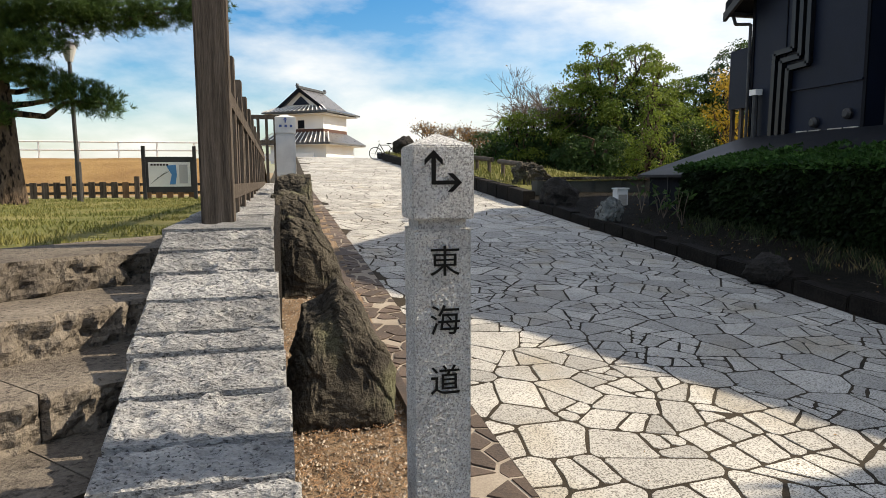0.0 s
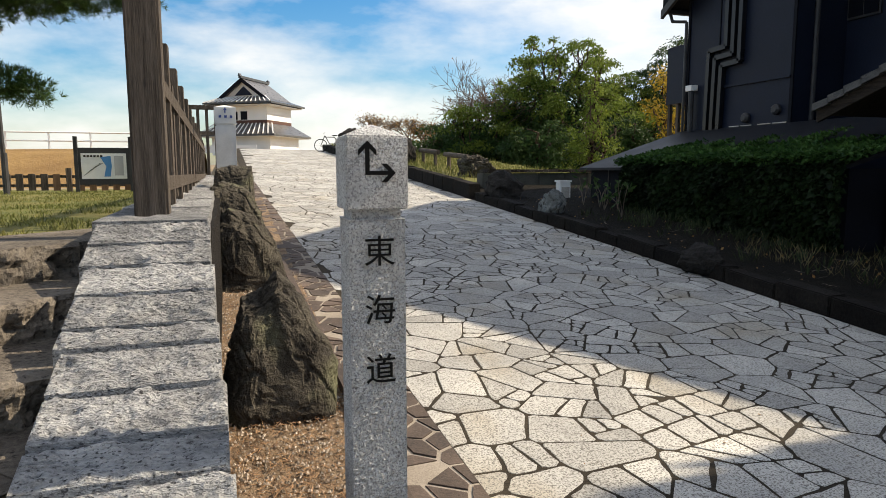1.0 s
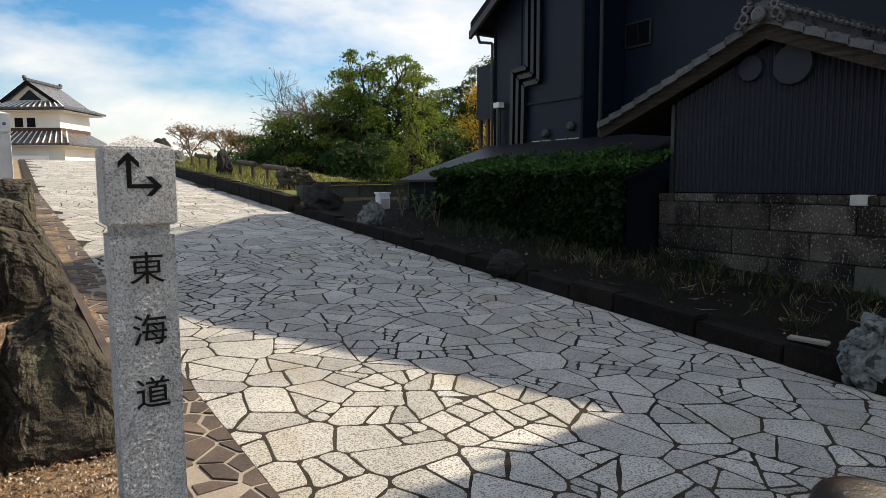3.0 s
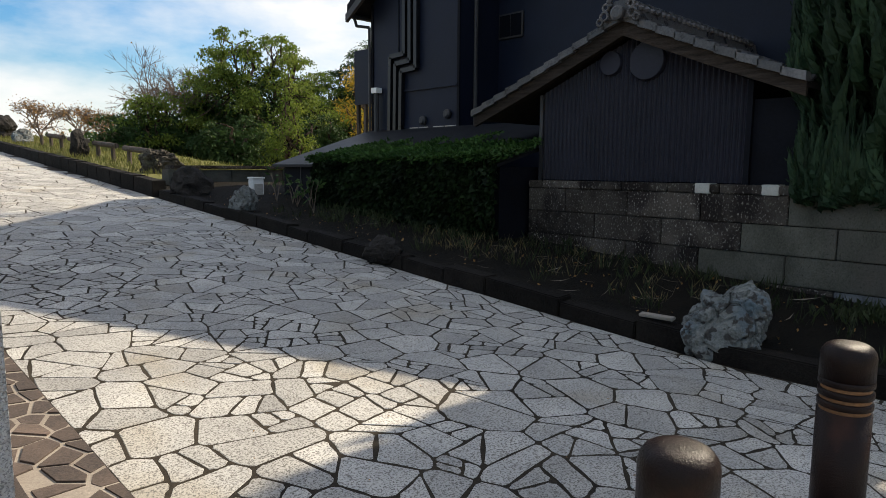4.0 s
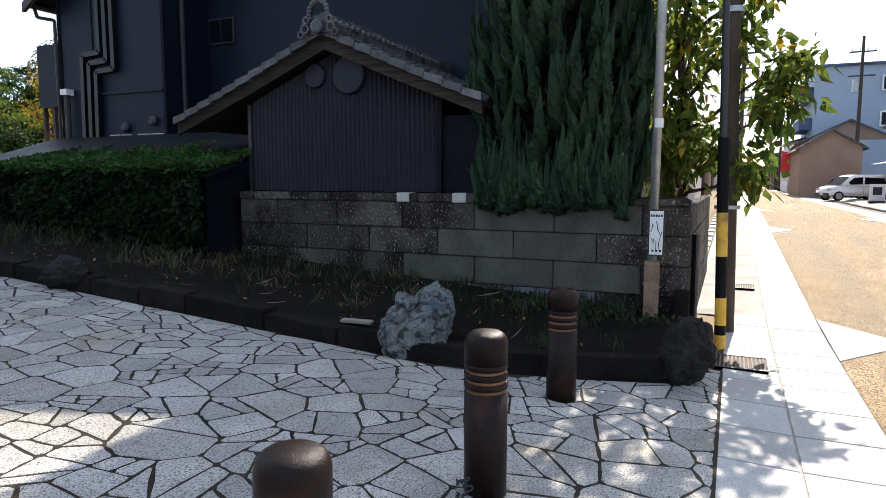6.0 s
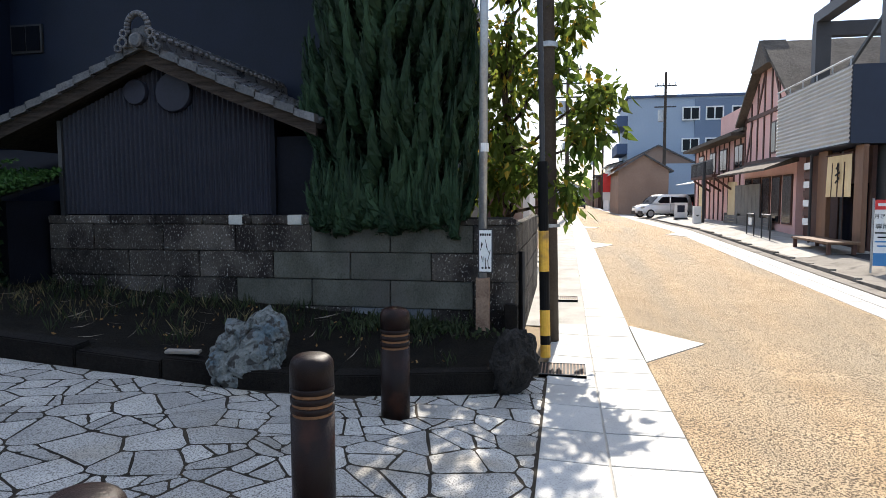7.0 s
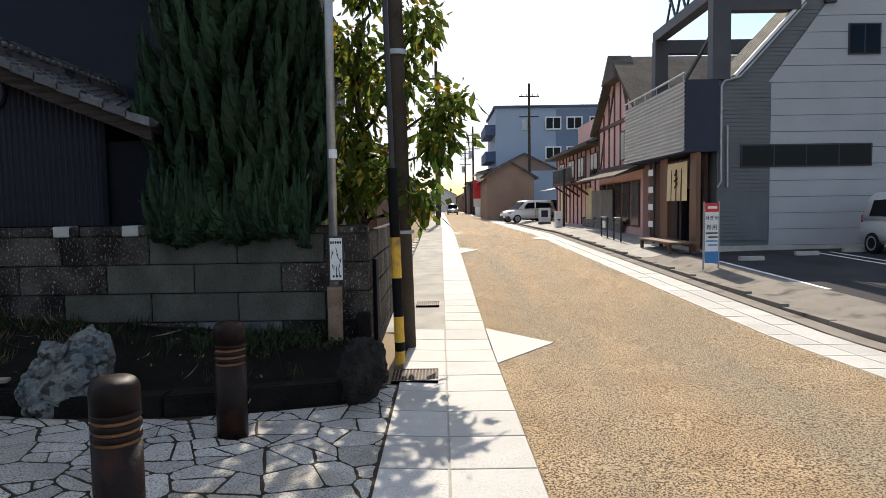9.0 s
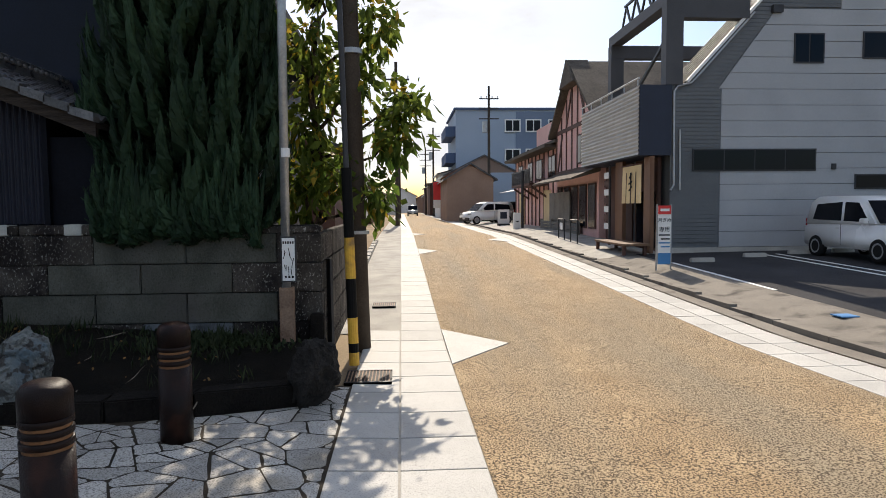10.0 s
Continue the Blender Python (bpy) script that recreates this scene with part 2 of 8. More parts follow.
M_STRIP = surf("pale_flagstone", (0.37, 0.362, 0.34), (0.52, 0.51, 0.48), 1.5, 0.75, 0.4, 110, vary=0.08, grain=(0.27, 0.26, 0.24), grain_scale=95, grain_lim=(0.54, 0.66))
M_APRON = surf("worn_concrete", (0.15, 0.135, 0.115), (0.27, 0.245, 0.21), 1.2, 0.9, 0.5, 60, spot=(0.10, 0.09, 0.08), spot_scale=2.0)
M_CONCRETE = surf("concrete", (0.30, 0.285, 0.26), (0.50, 0.48, 0.43), 2, 0.9, 0.4, 50, vary=0.1)
M_PARK = surf("car_park_asphalt", (0.028, 0.028, 0.031), (0.06, 0.06, 0.063), 0.8, 0.9, 0.6, 90)
M_WHITE = surf("white_paint", (0.70, 0.70, 0.68), (0.82, 0.82, 0.80), 1.5, 0.6, 0.1, 30)
M_PLASTER = surf("white_plaster", (0.72, 0.71, 0.68), (0.82, 0.81, 0.78), 0.7, 0.85, 0.15, 20)
M_BLACKINK = surf("black_ink", (0.004, 0.004, 0.004), (0.009, 0.009, 0.009), 3, 0.6, 0.0, spec=0.1)
M_IRON = surf("bollard_brown", (0.00357, 0.00153, 0.001224), (0.01428, 0.004845, 0.00306), 6, 0.36, 0.8, 120, spec=0.2, bump_dist=0.004, spot=(0.042, 0.0145, 0.008), spot_scale=4)
M_GROOVE = surf("bollard_groove", (0.121, 0.055, 0.0242), (0.264, 0.121, 0.044), 6, 0.5, 0.2)
M_STEEL = surf("galvanised_steel", (0.30, 0.31, 0.32), (0.46, 0.47, 0.48), 5, 0.4, 0.1, 40, metal=0.6)
M_DARKMETAL = surf("dark_painted_metal", (0.02, 0.02, 0.022), (0.045, 0.045, 0.048), 4, 0.5, 0.1)
M_POLE = surf("pole_concrete", (0.040, 0.032, 0.026), (0.085, 0.07, 0.058), 2, 0.85, 0.2, 50)
M_GLASS = glass_mat("dark_glass")
M_SIDEGREY = surf("grey_siding", (0.105, 0.112, 0.117), (0.15, 0.158, 0.163), 1.2, 0.6, 0.08, 30)
M_SIDEWHT = surf("white_siding", (0.3444, 0.3526, 0.3608), (0.4264, 0.4346, 0.4428), 0.8, 0.6, 0.08, 30)
M_NAVY = surf("navy_panel", (0.012, 0.017, 0.035), (0.02, 0.027, 0.05), 2, 0.5, 0.05)


# ---- helpers ----
def ease(a, b, x):
    t = min(1.0, max(0.0, (x - a) / (b - a)))
    return t * t * (3 - 2 * t)


def ground(x, y):
    """Height of the ground: the street, and the ramp that climbs from it towards +y."""
    s = -0.065 - 0.0166 * min(x, 8.6) + 0.025 * min(max(x - 8.6, 0), 20)
    k = -0.065 - 0.0166 * max(min(x, 8.6), -3)
    yy = max(y, -0.7)
    r = 0.0737 * min(yy, 37) + 0.012 * max(yy - 37, 0)
    w = ease(-0.7, 0.8, y)
    side = 0.10 * ease(-6.6, -7.2, y) + 0.012 * max(0, min(-7 - y, 12))
    return s * (1 - w) + k * w + r + side


def full(o):
    m = o.matrix_basis
    return full(o.parent) @ o.matrix_parent_inverse @ m if o.parent else m


def link(name, me, material, parent=None, label=""):
    ob = new(name, me)
    if material and not me.materials:
        me.materials.append(material)
    if parent:
        ob.parent = parent
        ob.matrix_parent_inverse = full(parent).inverted()
    if label:
        ob["label"] = label
    return ob


def part(name, bm, material, parent=None, label="", smooth=False, bevel=0.0):
    if bevel:
        bmesh.ops.bevel(bm, geom=list(bm.edges), offset=bevel, segments=2, affect="EDGES", clamp_overlap=True)
    bmesh.ops.recalc_face_normals(bm, faces=bm.faces)
    me = bpy.data.meshes.new(name)
    bm.to_mesh(me)
    bm.free()
    if smooth:
        me.polygons.foreach_set("use_smooth", [True] * len(me.polygons))
    return link(name, me, material, parent, label)


def pydata(name, verts, faces, material, parent=None, label="", smooth=False):
    me = bpy.data.meshes.new(name)
    me.from_pydata(verts, [], faces)
    me.update()
    if smooth:
        me.polygons.foreach_set("use_smooth", [True] * len(me.polygons))
    return link(name, me, material, parent, label)


def thing(name, at, label, category, group="", kind=""):
    ob = new(name)
    ob.empty_display_size = 0.1
    ob.matrix_basis = Matrix.Translation(at)
    return tagged(ob, label, category, group, kind)


def bx(bm, x0, x1, y0, y1, z0, z1):
    v = [bm.verts.new(p) for p in ((x0, y0, z0), (x1, y0, z0), (x1, y1, z0), (x0, y1, z0), (x0, y0, z1), (x1, y0, z1), (x1, y1, z1), (x0, y1, z1))]
    for f in ((0, 3, 2, 1), (4, 5, 6, 7), (0, 1, 5, 4), (1, 2, 6, 5), (2, 3, 7, 6), (3, 0, 4, 7)):
        bm.faces.new([v[i] for i in f])
    return bm


def box(x0, x1, y0, y1, z0, z1):
    return bx(bmesh.new(), x0, x1, y0, y1, z0, z1)


def tb(bm, p, q, r0, r1=None, n=10, cap=True):
    """A round bar from p to q."""
    p, q = Vector(p), Vector(q)
    r1 = r0 if r1 is None else r1
    d = (q - p).normalized()
    a = d.orthogonal().normalized()
    b = d.cross(a)
    rings = []
    for c, r in ((p, r0), (q, r1)):
        rings.append([bm.verts.new(c + (a * math.cos(2 * math.pi * i / n) + b * math.sin(2 * math.pi * i / n)) * r) for i in range(n)])
    for i in range(n):
        j = (i + 1) % n
        bm.faces.new((rings[0][i], rings[0][j], rings[1][j], rings[1][i]))
    if cap:
        bm.faces.new(rings[0][::-1])
        bm.faces.new(rings[1])
    return bm


def tube(p, q, r0, r1=None, n=10):
    return tb(bmesh.new(), p, q, r0, r1, n)


def pipe(bm, pts, r, n=8):
    for a, b in zip(pts, pts[1:]):
        tb(bm, a, b, r, r, n)
    return bm


def beam(bm, p, q, w, h):
    """A square bar from p to q, w across and h high."""
    p, q = Vector(p), Vector(q)
    d = (q - p).normalized()
    a = d.cross(Vector((0, 0, 1)))
    a = a.normalized() if a.length > 1e-4 else Vector((1, 0, 0))
    b = a.cross(d).normalized()
    rings = [[bm.verts.new(c + a * sx * w / 2 + b * sy * h / 2) for sx, sy in ((-1, -1), (1, -1), (1, 1), (-1, 1))] for c in (p, q)]
    for i in range(4):
        j = (i + 1) % 4
        bm.faces.new((rings[0][i], rings[0][j], rings[1][j], rings[1][i]))
    bm.faces.new(rings[0][::-1])
    bm.faces.new(rings[1])
    return bm


def prism(bm, pts, axis, a, b):
    """A flat outline pushed from a to b along an axis. pts: the other two coordinates, in order."""
    def place(p, c):
        return {"x": (c, p[0], p[1]), "y": (p[0], c, p[1]), "z": (p[0], p[1], c)}[axis]
    lo = [bm.verts.new(place(p, a)) for p in pts]
    hi = [bm.verts.new(place(p, b)) for p in pts]
    n = len(pts)
    for i in range(n):
        j = (i + 1) % n
        bm.faces.new((lo[i], lo[j], hi[j], hi[i]))
    bm.faces.new(lo[::-1])
    bm.faces.new(hi)
    return bm


def lathe(bm, at, profile, n=24):
    """A turned shape: profile of (radius, height)."""
    rings = [[bm.verts.new((at[0] + r * math.cos(2 * math.pi * i / n), at[1] + r * math.sin(2 * math.pi * i / n), at[2] + z)) for i in range(n)] for r, z in profile]
    for a, b in zip(rings, rings[1:]):
        for i in range(n):
            j = (i + 1) % n
            bm.faces.new((a[i], a[j], b[j], b[i]))
    bm.faces.new(rings[0][::-1])
    bm.faces.new(rings[-1])
    return bm


def sheet(x0, x1, y0, y1, nx, ny, fn, name, material, parent=None, label="", smooth=True):
    xs, ys = np.linspace(x0, x1, nx + 1), np.linspace(y0, y1, ny + 1)
    v = [(float(x), float(y), fn(float(x), float(y))) for y in ys for x in xs]
    f = [(j * (nx + 1) + i, j * (nx + 1) + i + 1, (j + 1) * (nx + 1) + i + 1, (j + 1) * (nx + 1) + i) for j in range(ny) for i in range(nx)]
    return pydata(name, v, f, material, parent, label, smooth)


def rock(name, at, size, material, label, seed=0, flat=0.0, point=0.0, detail=4, turn=0.0, group="rocks", craggy=0.08):
    """A boulder: a lumpy ball cut by random planes, its foot sunk in the soil. at is the middle of its foot."""
    rnd = random.Random(seed)
    bm = bmesh.new()
    bmesh.ops.create_icosphere(bm, subdivisions=detail, radius=1.0)
    planes = []
    for _ in range(11):
        d = Vector((rnd.gauss(0, 1), rnd.gauss(0, 1), rnd.gauss(0, 0.8))).normalized()
        planes.append((d, rnd.uniform(0.55, 0.85)))
    off = Vector((seed * 3.1, seed * 1.7, 0))
    for v in bm.verts:
        c = v.co.copy()
        flatr = math.hypot(c.x, c.y)
        if c.z < 0.3 and flatr > 1e-3:
            k = min(0.96 / flatr, 3.0) if c.z < 0 else (0.96 / flatr) ** (1 - c.z / 0.3)
            c.x *= k
            c.y *= k
        for d, k in planes:
            e = c.dot(d) - k
            if e > 0:
                c -= d * e * 0.85
        ridge = 1 - abs(noise.fractal(c * 2.3 + off, 1.0, 2.0, 3))
        c += c.normalized() * (noise.fractal(c * 1.8 + off, 1.0, 2.0, 4) * 0.15 + noise.fractal(c * 6 + off, 1.0, 2.0, 3) * 0.045 + craggy * (ridge - 0.8) + craggy * 0.6 * noise.fractal(c * 4.2 + off * 2, 0.8, 2.2, 4))
        if point:
            k = max(0.0, c.z + 0.3)
            c.x *= max(0.2, 1 - point * k * 0.75)
            c.y *= max(0.2, 1 - point * k * 0.75)
            c.z *= 1 + 0.25 * point
        v.co = c
    z0, z1 = min(v.co.z for v in bm.verts), max(v.co.z for v in bm.verts)
    xr, yr = max(abs(v.co.x) for v in bm.verts), max(abs(v.co.y) for v in bm.verts)
    rot = Matrix.Rotation(radians(turn), 3, "Z")
    for v in bm.verts:
        c = Vector((v.co.x / xr * size[0] / 2, v.co.y / yr * size[1] / 2, (v.co.z - z0) / (z1 - z0) * (size[2] + 0.08) - 0.08))
        v.co = rot @ c + Vector(at)
    ob = part(name, bm, material, smooth=False)
    return tagged(ob, label, "rock", group)


def leaf_arrays(centres, normals, size, rng, droop=0.0, aspect=0.55, up=None, flat=False):
    """Small folded leaves, one at each centre."""
    n = len(centres)
    c = np.asarray(centres, float)
    d = np.asarray(normals, float) if normals is not None else rng.normal(size=(n, 3))
    d = d + rng.normal(size=(n, 3)) * 0.6
    d /= np.linalg.norm(d, axis=1, keepdims=True) + 1e-9
    if up is not None:
        d = d * 0.35 + np.asarray(up)
        d /= np.linalg.norm(d, axis=1, keepdims=True)
    d[:, 2] -= droop
    r = rng.normal(size=(n, 3))
    if flat:
        r = r * 0.3 + np.array((0.0, 0.0, 1.0))
    s = np.cross(d, r)
    s /= np.linalg.norm(s, axis=1, keepdims=True) + 1e-9
    ln = size * rng.uniform(0.65, 1.35, (n, 1))
    tip, mid = c + d * ln, c + d * ln * 0.45
    k = np.cross(d, s) * ln * 0.06
    a, b = mid + s * ln * aspect / 2 + k, mid - s * ln * aspect / 2 + k
    v = np.stack([c, a, tip, b], 1).reshape(-1, 3)
    i = np.arange(n)[:, None] * 4
    return v, np.hstack([i, i + 1, i + 2, i + 3])


def leaves(name, centres, normals, size, seed, material, parent=None, label="", droop=0.0, aspect=0.55, up=None, flat=False):
    v, f = leaf_arrays(centres, normals, size, np.random.default_rng(seed), droop, aspect, up, flat)
    return pydata(name, v.tolist(), f.tolist(), material, parent, label)


def blob(rng, at, size, n, shell=0.55):
    """Points in a lumpy ellipsoid, most of them near its skin."""
    d = rng.normal(size=(n, 3))
    d /= np.linalg.norm(d, axis=1, keepdims=True)
    lump = 1 + 0.22 * np.sin(d[:, :1] * 5 + at[0]) * np.cos(d[:, 1:2] * 6 + at[1]) + 0.15 * np.sin(d[:, 2:] * 9 + at[2])
    r = rng.uniform(shell, 1.0, (n, 1)) * lump
    return np.asarray(at) + d * r * np.asarray(size), d


def limb(bm, p, q, r0, r1, seed, bends=4, wob=0.08):
    rnd = random.Random(seed)
    p, q = Vector(p), Vector(q)
    pts = [p + (q - p) * i / bends for i in range(bends + 1)]
    ln = (q - p).length
    for c in pts[1:-1]:
        c += Vector((rnd.gauss(0, 1), rnd.gauss(0, 1), rnd.gauss(0, 0.6))) * ln * wob
    for i in range(bends):
        a, b = r0 + (r1 - r0) * i / bends, r0 + (r1 - r0) * (i + 1) / bends
        tb(bm, pts[i], pts[i + 1], a, b, 8, cap=True)
    return pts


def voronoi(x0, x1, y0, y1, cell, seed, gap, keep=0.8, sx=1.0, sy=1.0, inside=None):
    """Irregular paving pieces: a jittered grid of seeds, each piece trimmed back from its neighbours by half a joint."""
    rnd = random.Random(seed)
    gx, gy = cell * sx, cell * sy
    seeds = {}
    nx, ny = int((x1 - x0) / gx) + 1, int((y1 - y0) / gy) + 1
    for i in range(-1, nx + 1):
        for j in range(-1, ny + 1):
            if rnd.random() < keep:
                seeds[i, j] = (x0 + (i + 0.5 + rnd.uniform(-0.48, 0.48)) * gx, y0 + (j + 0.5 + rnd.uniform(-0.48, 0.48)) * gy)
    out = []
    for (i, j), (px, py) in seeds.items():
        if inside and not inside(px, py):
            continue
        poly = [(max(x0, px - 3 * gx), max(y0, py - 3 * gy)), (min(x1, px + 3 * gx), max(y0, py - 3 * gy)), (min(x1, px + 3 * gx), min(y1, py + 3 * gy)), (max(x0, px - 3 * gx), min(y1, py + 3 * gy))]
        if px < x0 - gx or px > x1 + gx or py < y0 - gy or py > y1 + gy:
            continue
        for a in range(-3, 4):
            for b in range(-3, 4):
                q = seeds.get((i + a, j + b))
                if q is None or (a == 0 and b == 0):
                    continue
                dx, dy = q[0] - px, q[1] - py
                ln = math.hypot(dx, dy)
                if ln < 1e-6:
                    continue
                dx, dy = dx / ln, dy / ln
                lim = ln / 2 - gap / 2
                new_poly = []
                for k in range(len(poly)):
                    p, r = poly[k], poly[(k + 1) % len(poly)]
                    ep = (p[0] - px) * dx + (p[1] - py) * dy - lim
                    er = (r[0] - px) * dx + (r[1] - py) * dy - lim
                    if ep <= 0:
                        new_poly.append(p)
                    if ep * er < 0:
                        t = ep / (ep - er)
                        new_poly.append((p[0] + (r[0] - p[0]) * t, p[1] + (r[1] - p[1]) * t))
                poly = new_poly
                if len(poly) < 3:
                    break
            if len(poly) < 3:
                break
        if len(poly) >= 3:
            clean = [p for k, p in enumerate(poly) if math.hypot(p[0] - poly[k - 1][0], p[1] - poly[k - 1][1]) > 0.012]
            if len(clean) >= 3:
                out.append((px, py, clean))
    return out


def slab(poly, fn, thick, lift=0.0):
    """Vertices and faces of one paving piece that lies on the ground fn, its top edge worn back."""
    cx, cy = sum(p[0] for p in poly) / len(poly), sum(p[1] for p in poly) / len(poly)
    n = len(poly)
    v = [(x, y, fn(x, y) - thick) for x, y in poly]
    v += [(x, y, fn(x, y) + lift - 0.0025) for x, y in poly]
    v += [(x + (cx - x) * 0.018, y + (cy - y) * 0.018, fn(x, y) + lift) for x, y in poly]
    f = [tuple(range(2 * n, 3 * n))]
    for k in range(n):
        m = (k + 1) % n
        f += [(k, m, n + m, n + k), (n + k, n + m, 2 * n + m, 2 * n + k)]
    return v, f


def lay(pieces, fn, thick, name, near, material, material_far, parent, seed=0, wob=0.004):
    """Lays paving pieces: those near as objects of their own, the rest joined."""
    rnd = random.Random(seed)
    jv, jf, count = [], [], 0
    pieces = sorted(pieces, key=lambda p: near(p[0], p[1]))
    for px, py, poly in pieces:
        v, f = slab(poly, fn, thick, rnd.uniform(-wob, wob))
        if count < 300:
            pydata(name, v, f, material, parent)
            count += 1
        else:
            o = len(jv)
            jv += v
            jf += [tuple(i + o for i in q) for q in f]
    if jv:
        ob = pydata(name + "_field", jv, jf, material_far, parent)
        ob["kind"] = "stuff"


def words(text, size, m, material, parent, name="lettering", depth=0.002):
    cu = bpy.data.curves.new(name, "FONT")
    cu.body, cu.size, cu.extrude = text, size, depth
    cu.align_x, cu.align_y = "CENTER", "CENTER"
    tmp = bpy.data.objects.new("tmp", cu)
    scene.collection.objects.link(tmp)
    me = bpy.data.meshes.new_from_object(tmp)
    bpy.data.objects.remove(tmp)
    ob = new(name, me)
    me.materials.clear()
    me.materials.append(material)
    ob.matrix_basis = m
    if parent:
        ob.parent = parent
        ob.matrix_parent_inverse = full(parent).inverted()
    return ob


# ---- the ground ----
def left_edge(y):
    """The paved ramp's left edge."""
    return 1.10 - 0.026 * min(y, 18)


def base_ground(x, y):
    z = ground(x, y) - 0.05
    if y > 14 and x > 5.5:
        z = max(z - 0.6, 0.3) if x > 9 else z
    if x < -0.3 and y > 2:
        z = min(z, 0.85)
    return z


xs = [-900, -300, -120, -60, -35, -20, -12, -8, -5, -3, -1.5, -0.8, -0.3, 0.5, 1.5, 3, 5, 7, 9, 12, 16, 22, 30, 45, 70, 120, 300, 900]
ys = [-900, -300, -100, -50, -25, -15, -10, -7.2, -6.6, -5, -3, -1.5, -0.7, -0.3, 0.1, 0.5, 0.8, 1.5, 3, 5, 8, 12, 16, 20, 25, 30, 37, 45, 60, 90, 200, 900]
gv = [(x, y, base_ground(x, y) if y < 200 else 3.0) for y in ys for x in xs]
gf = [(j * len(xs) + i, j * len(xs) + i + 1, (j + 1) * len(xs) + i + 1, (j + 1) * len(xs) + i) for j in range(len(ys) - 1) for i in range(len(xs) - 1)]
tagged(pydata("ground", gv, gf, M_GROUND), "bare brown earth under and round the paving", "ground", kind="structure")

# mortar bed of the paving
ramp_bed = sheet(0.40, 6.6, 1.9, 38, 32, 200, lambda x, y: ground(x, y) + 0.0016, "pavement_ramp", M_JOINT)
tagged(ramp_bed, "dark mortar bed under the ramp's paving", "paving", kind="structure")
bed = sheet(-3.0, 6.6, -0.47, 1.9, 48, 16, lambda x, y: ground(x, y) + 0.0016, "pavement", M_JOINT)
tagged(bed, "crazy paving of pale stone with dark joints, climbing as a ramp", "paving", kind="structure")

# ---- the street ----
road = sheet(-14, 160, -5.25, -1.49, 500, 4, lambda x, y: ground(x, y) - 0.004, "road", M_ASPHALT)
tagged(road, "tan coloured asphalt street with coarse grain", "road", kind="structure")


def strip(name, x0, x1, y0, y1, lx, ly, material, label, lift=0.0, gap=0.008, far=40.0, skew=0.0):
    """A band of rectangular slabs along the street."""
    base = tagged(sheet(x0, x1, y0, y1, 300, 2, lambda x, y: ground(x, y) + lift - 0.012, name, M_CONCRETE), label, "paving", kind="structure")
    rnd = random.Random(7)
    x, pieces = x0, []
    while x < min(x1, far):
        y = y0
        while y < y1 - 0.01:
            e = min(y + ly, y1)
            pieces.append((x + lx / 2, y, [(x + gap, y + gap), (x + lx - gap, y + gap), (x + lx - gap, e - gap), (x + gap, e - gap)]))
            y = e
        x += lx
    lay(pieces, lambda a, b: ground(a, b) + lift, 0.03, "slab", lambda a, b: abs(a - 6), material, material, base, wob=0.0015)
    if x < x1:
        ob = sheet(x, x1, y0, y1, 40, 1, lambda a, b: ground(a, b) + lift, "slab_field", material, base)
        ob["kind"] = "stuff"
    return base


strip("pavement_north", -6, 130, -1.49, -0.92, 0.62, 0.57, M_STRIP, "pale stone slabs along the street's edge")
strip("pavement_corner", -6, 9.4, -0.92, -0.46, 0.62, 0.46, M_STRIP, "pale stone slabs between street and ramp")
far_walk = strip("pavement_south", -6, 130, -5.75, -4.95, 0.62, 0.40, M_STRIP, "pale stone slabs along the street's far edge")


# pointed markers of pale slabs that narrow the street
def marker(x, y, reach, side, wide, name="road_marker"):
    pts = [(x - wide * 0.55, y), (x, y + side * reach), (x + wide * 0.45, y)]
    bm = bmesh.new()
    v = [bm.verts.new((a, b, ground(a, b) + 0.006)) for a, b in pts]
    lo = [bm.verts.new((a, b, ground(a, b) - 0.03)) for a, b in pts]
    bm.faces.new(v)
    for i in range(3):
        j = (i + 1) % 3
        bm.faces.new((lo[i], lo[j], v[j], v[i]))
    ob = part(name, bm, M_STRIP)
    return tagged(ob, "pointed pale stone marker set into the street", "road marking", "street markers")


marker(8.62, -1.49, 0.80, -1, 2.0)
marker(21.5, -1.49, 0.62, -1, 1.9)
marker(30.5, -1.49, 0.62, -1, 1.9)
marker(26.0, -4.95, 0.62, 1, 1.9)

# gutter and kerb on the far side of the street
gut = sheet(-6, 130, -6.06, -5.77, 300, 1, lambda x, y: ground(x, -6.0) + 0.004, "gutter", M_APRON)
tagged(gut, "concrete gutter covers along the street", "gutter", kind="structure")
kerb = thing("kerb_south", (10, -6.7, 0), "low worn concrete kerb at the car park's edge", "kerb", kind="structure")
for i in range(70):
    x = -5 + i * 1.2
    zz = ground(x + 0.6, -6.0)
    part("kerb_stone", box(x + 0.01, x + 1.19, -6.21, -6.08, zz - 0.1, zz + 0.06 + 0.010 * (i % 3)), M_APRON, kerb)
apron = sheet(-6, 18.4, -7.50, -6.215, 80, 8, lambda x, y: ground(x, y) + 0.010, "apron", M_APRON)
tagged(apron, "worn brown concrete apron behind the kerb", "paving", kind="structure")
yard = sheet(-6, 60, -40, -7.42, 150, 24, lambda x, y: ground(x, y) + 0.002, "car_park", M_PARK)
tagged(yard, "dark asphalt car park beside the street", "car park", kind="structure")
fore = sheet(18.404, 56, -9.2, -6.215, 60, 12, lambda x, y: ground(x, y) + 0.012, "forecourt", M_CONCRETE)
tagged(fore, "pale concrete forecourt before the houses", "paving", kind="structure")


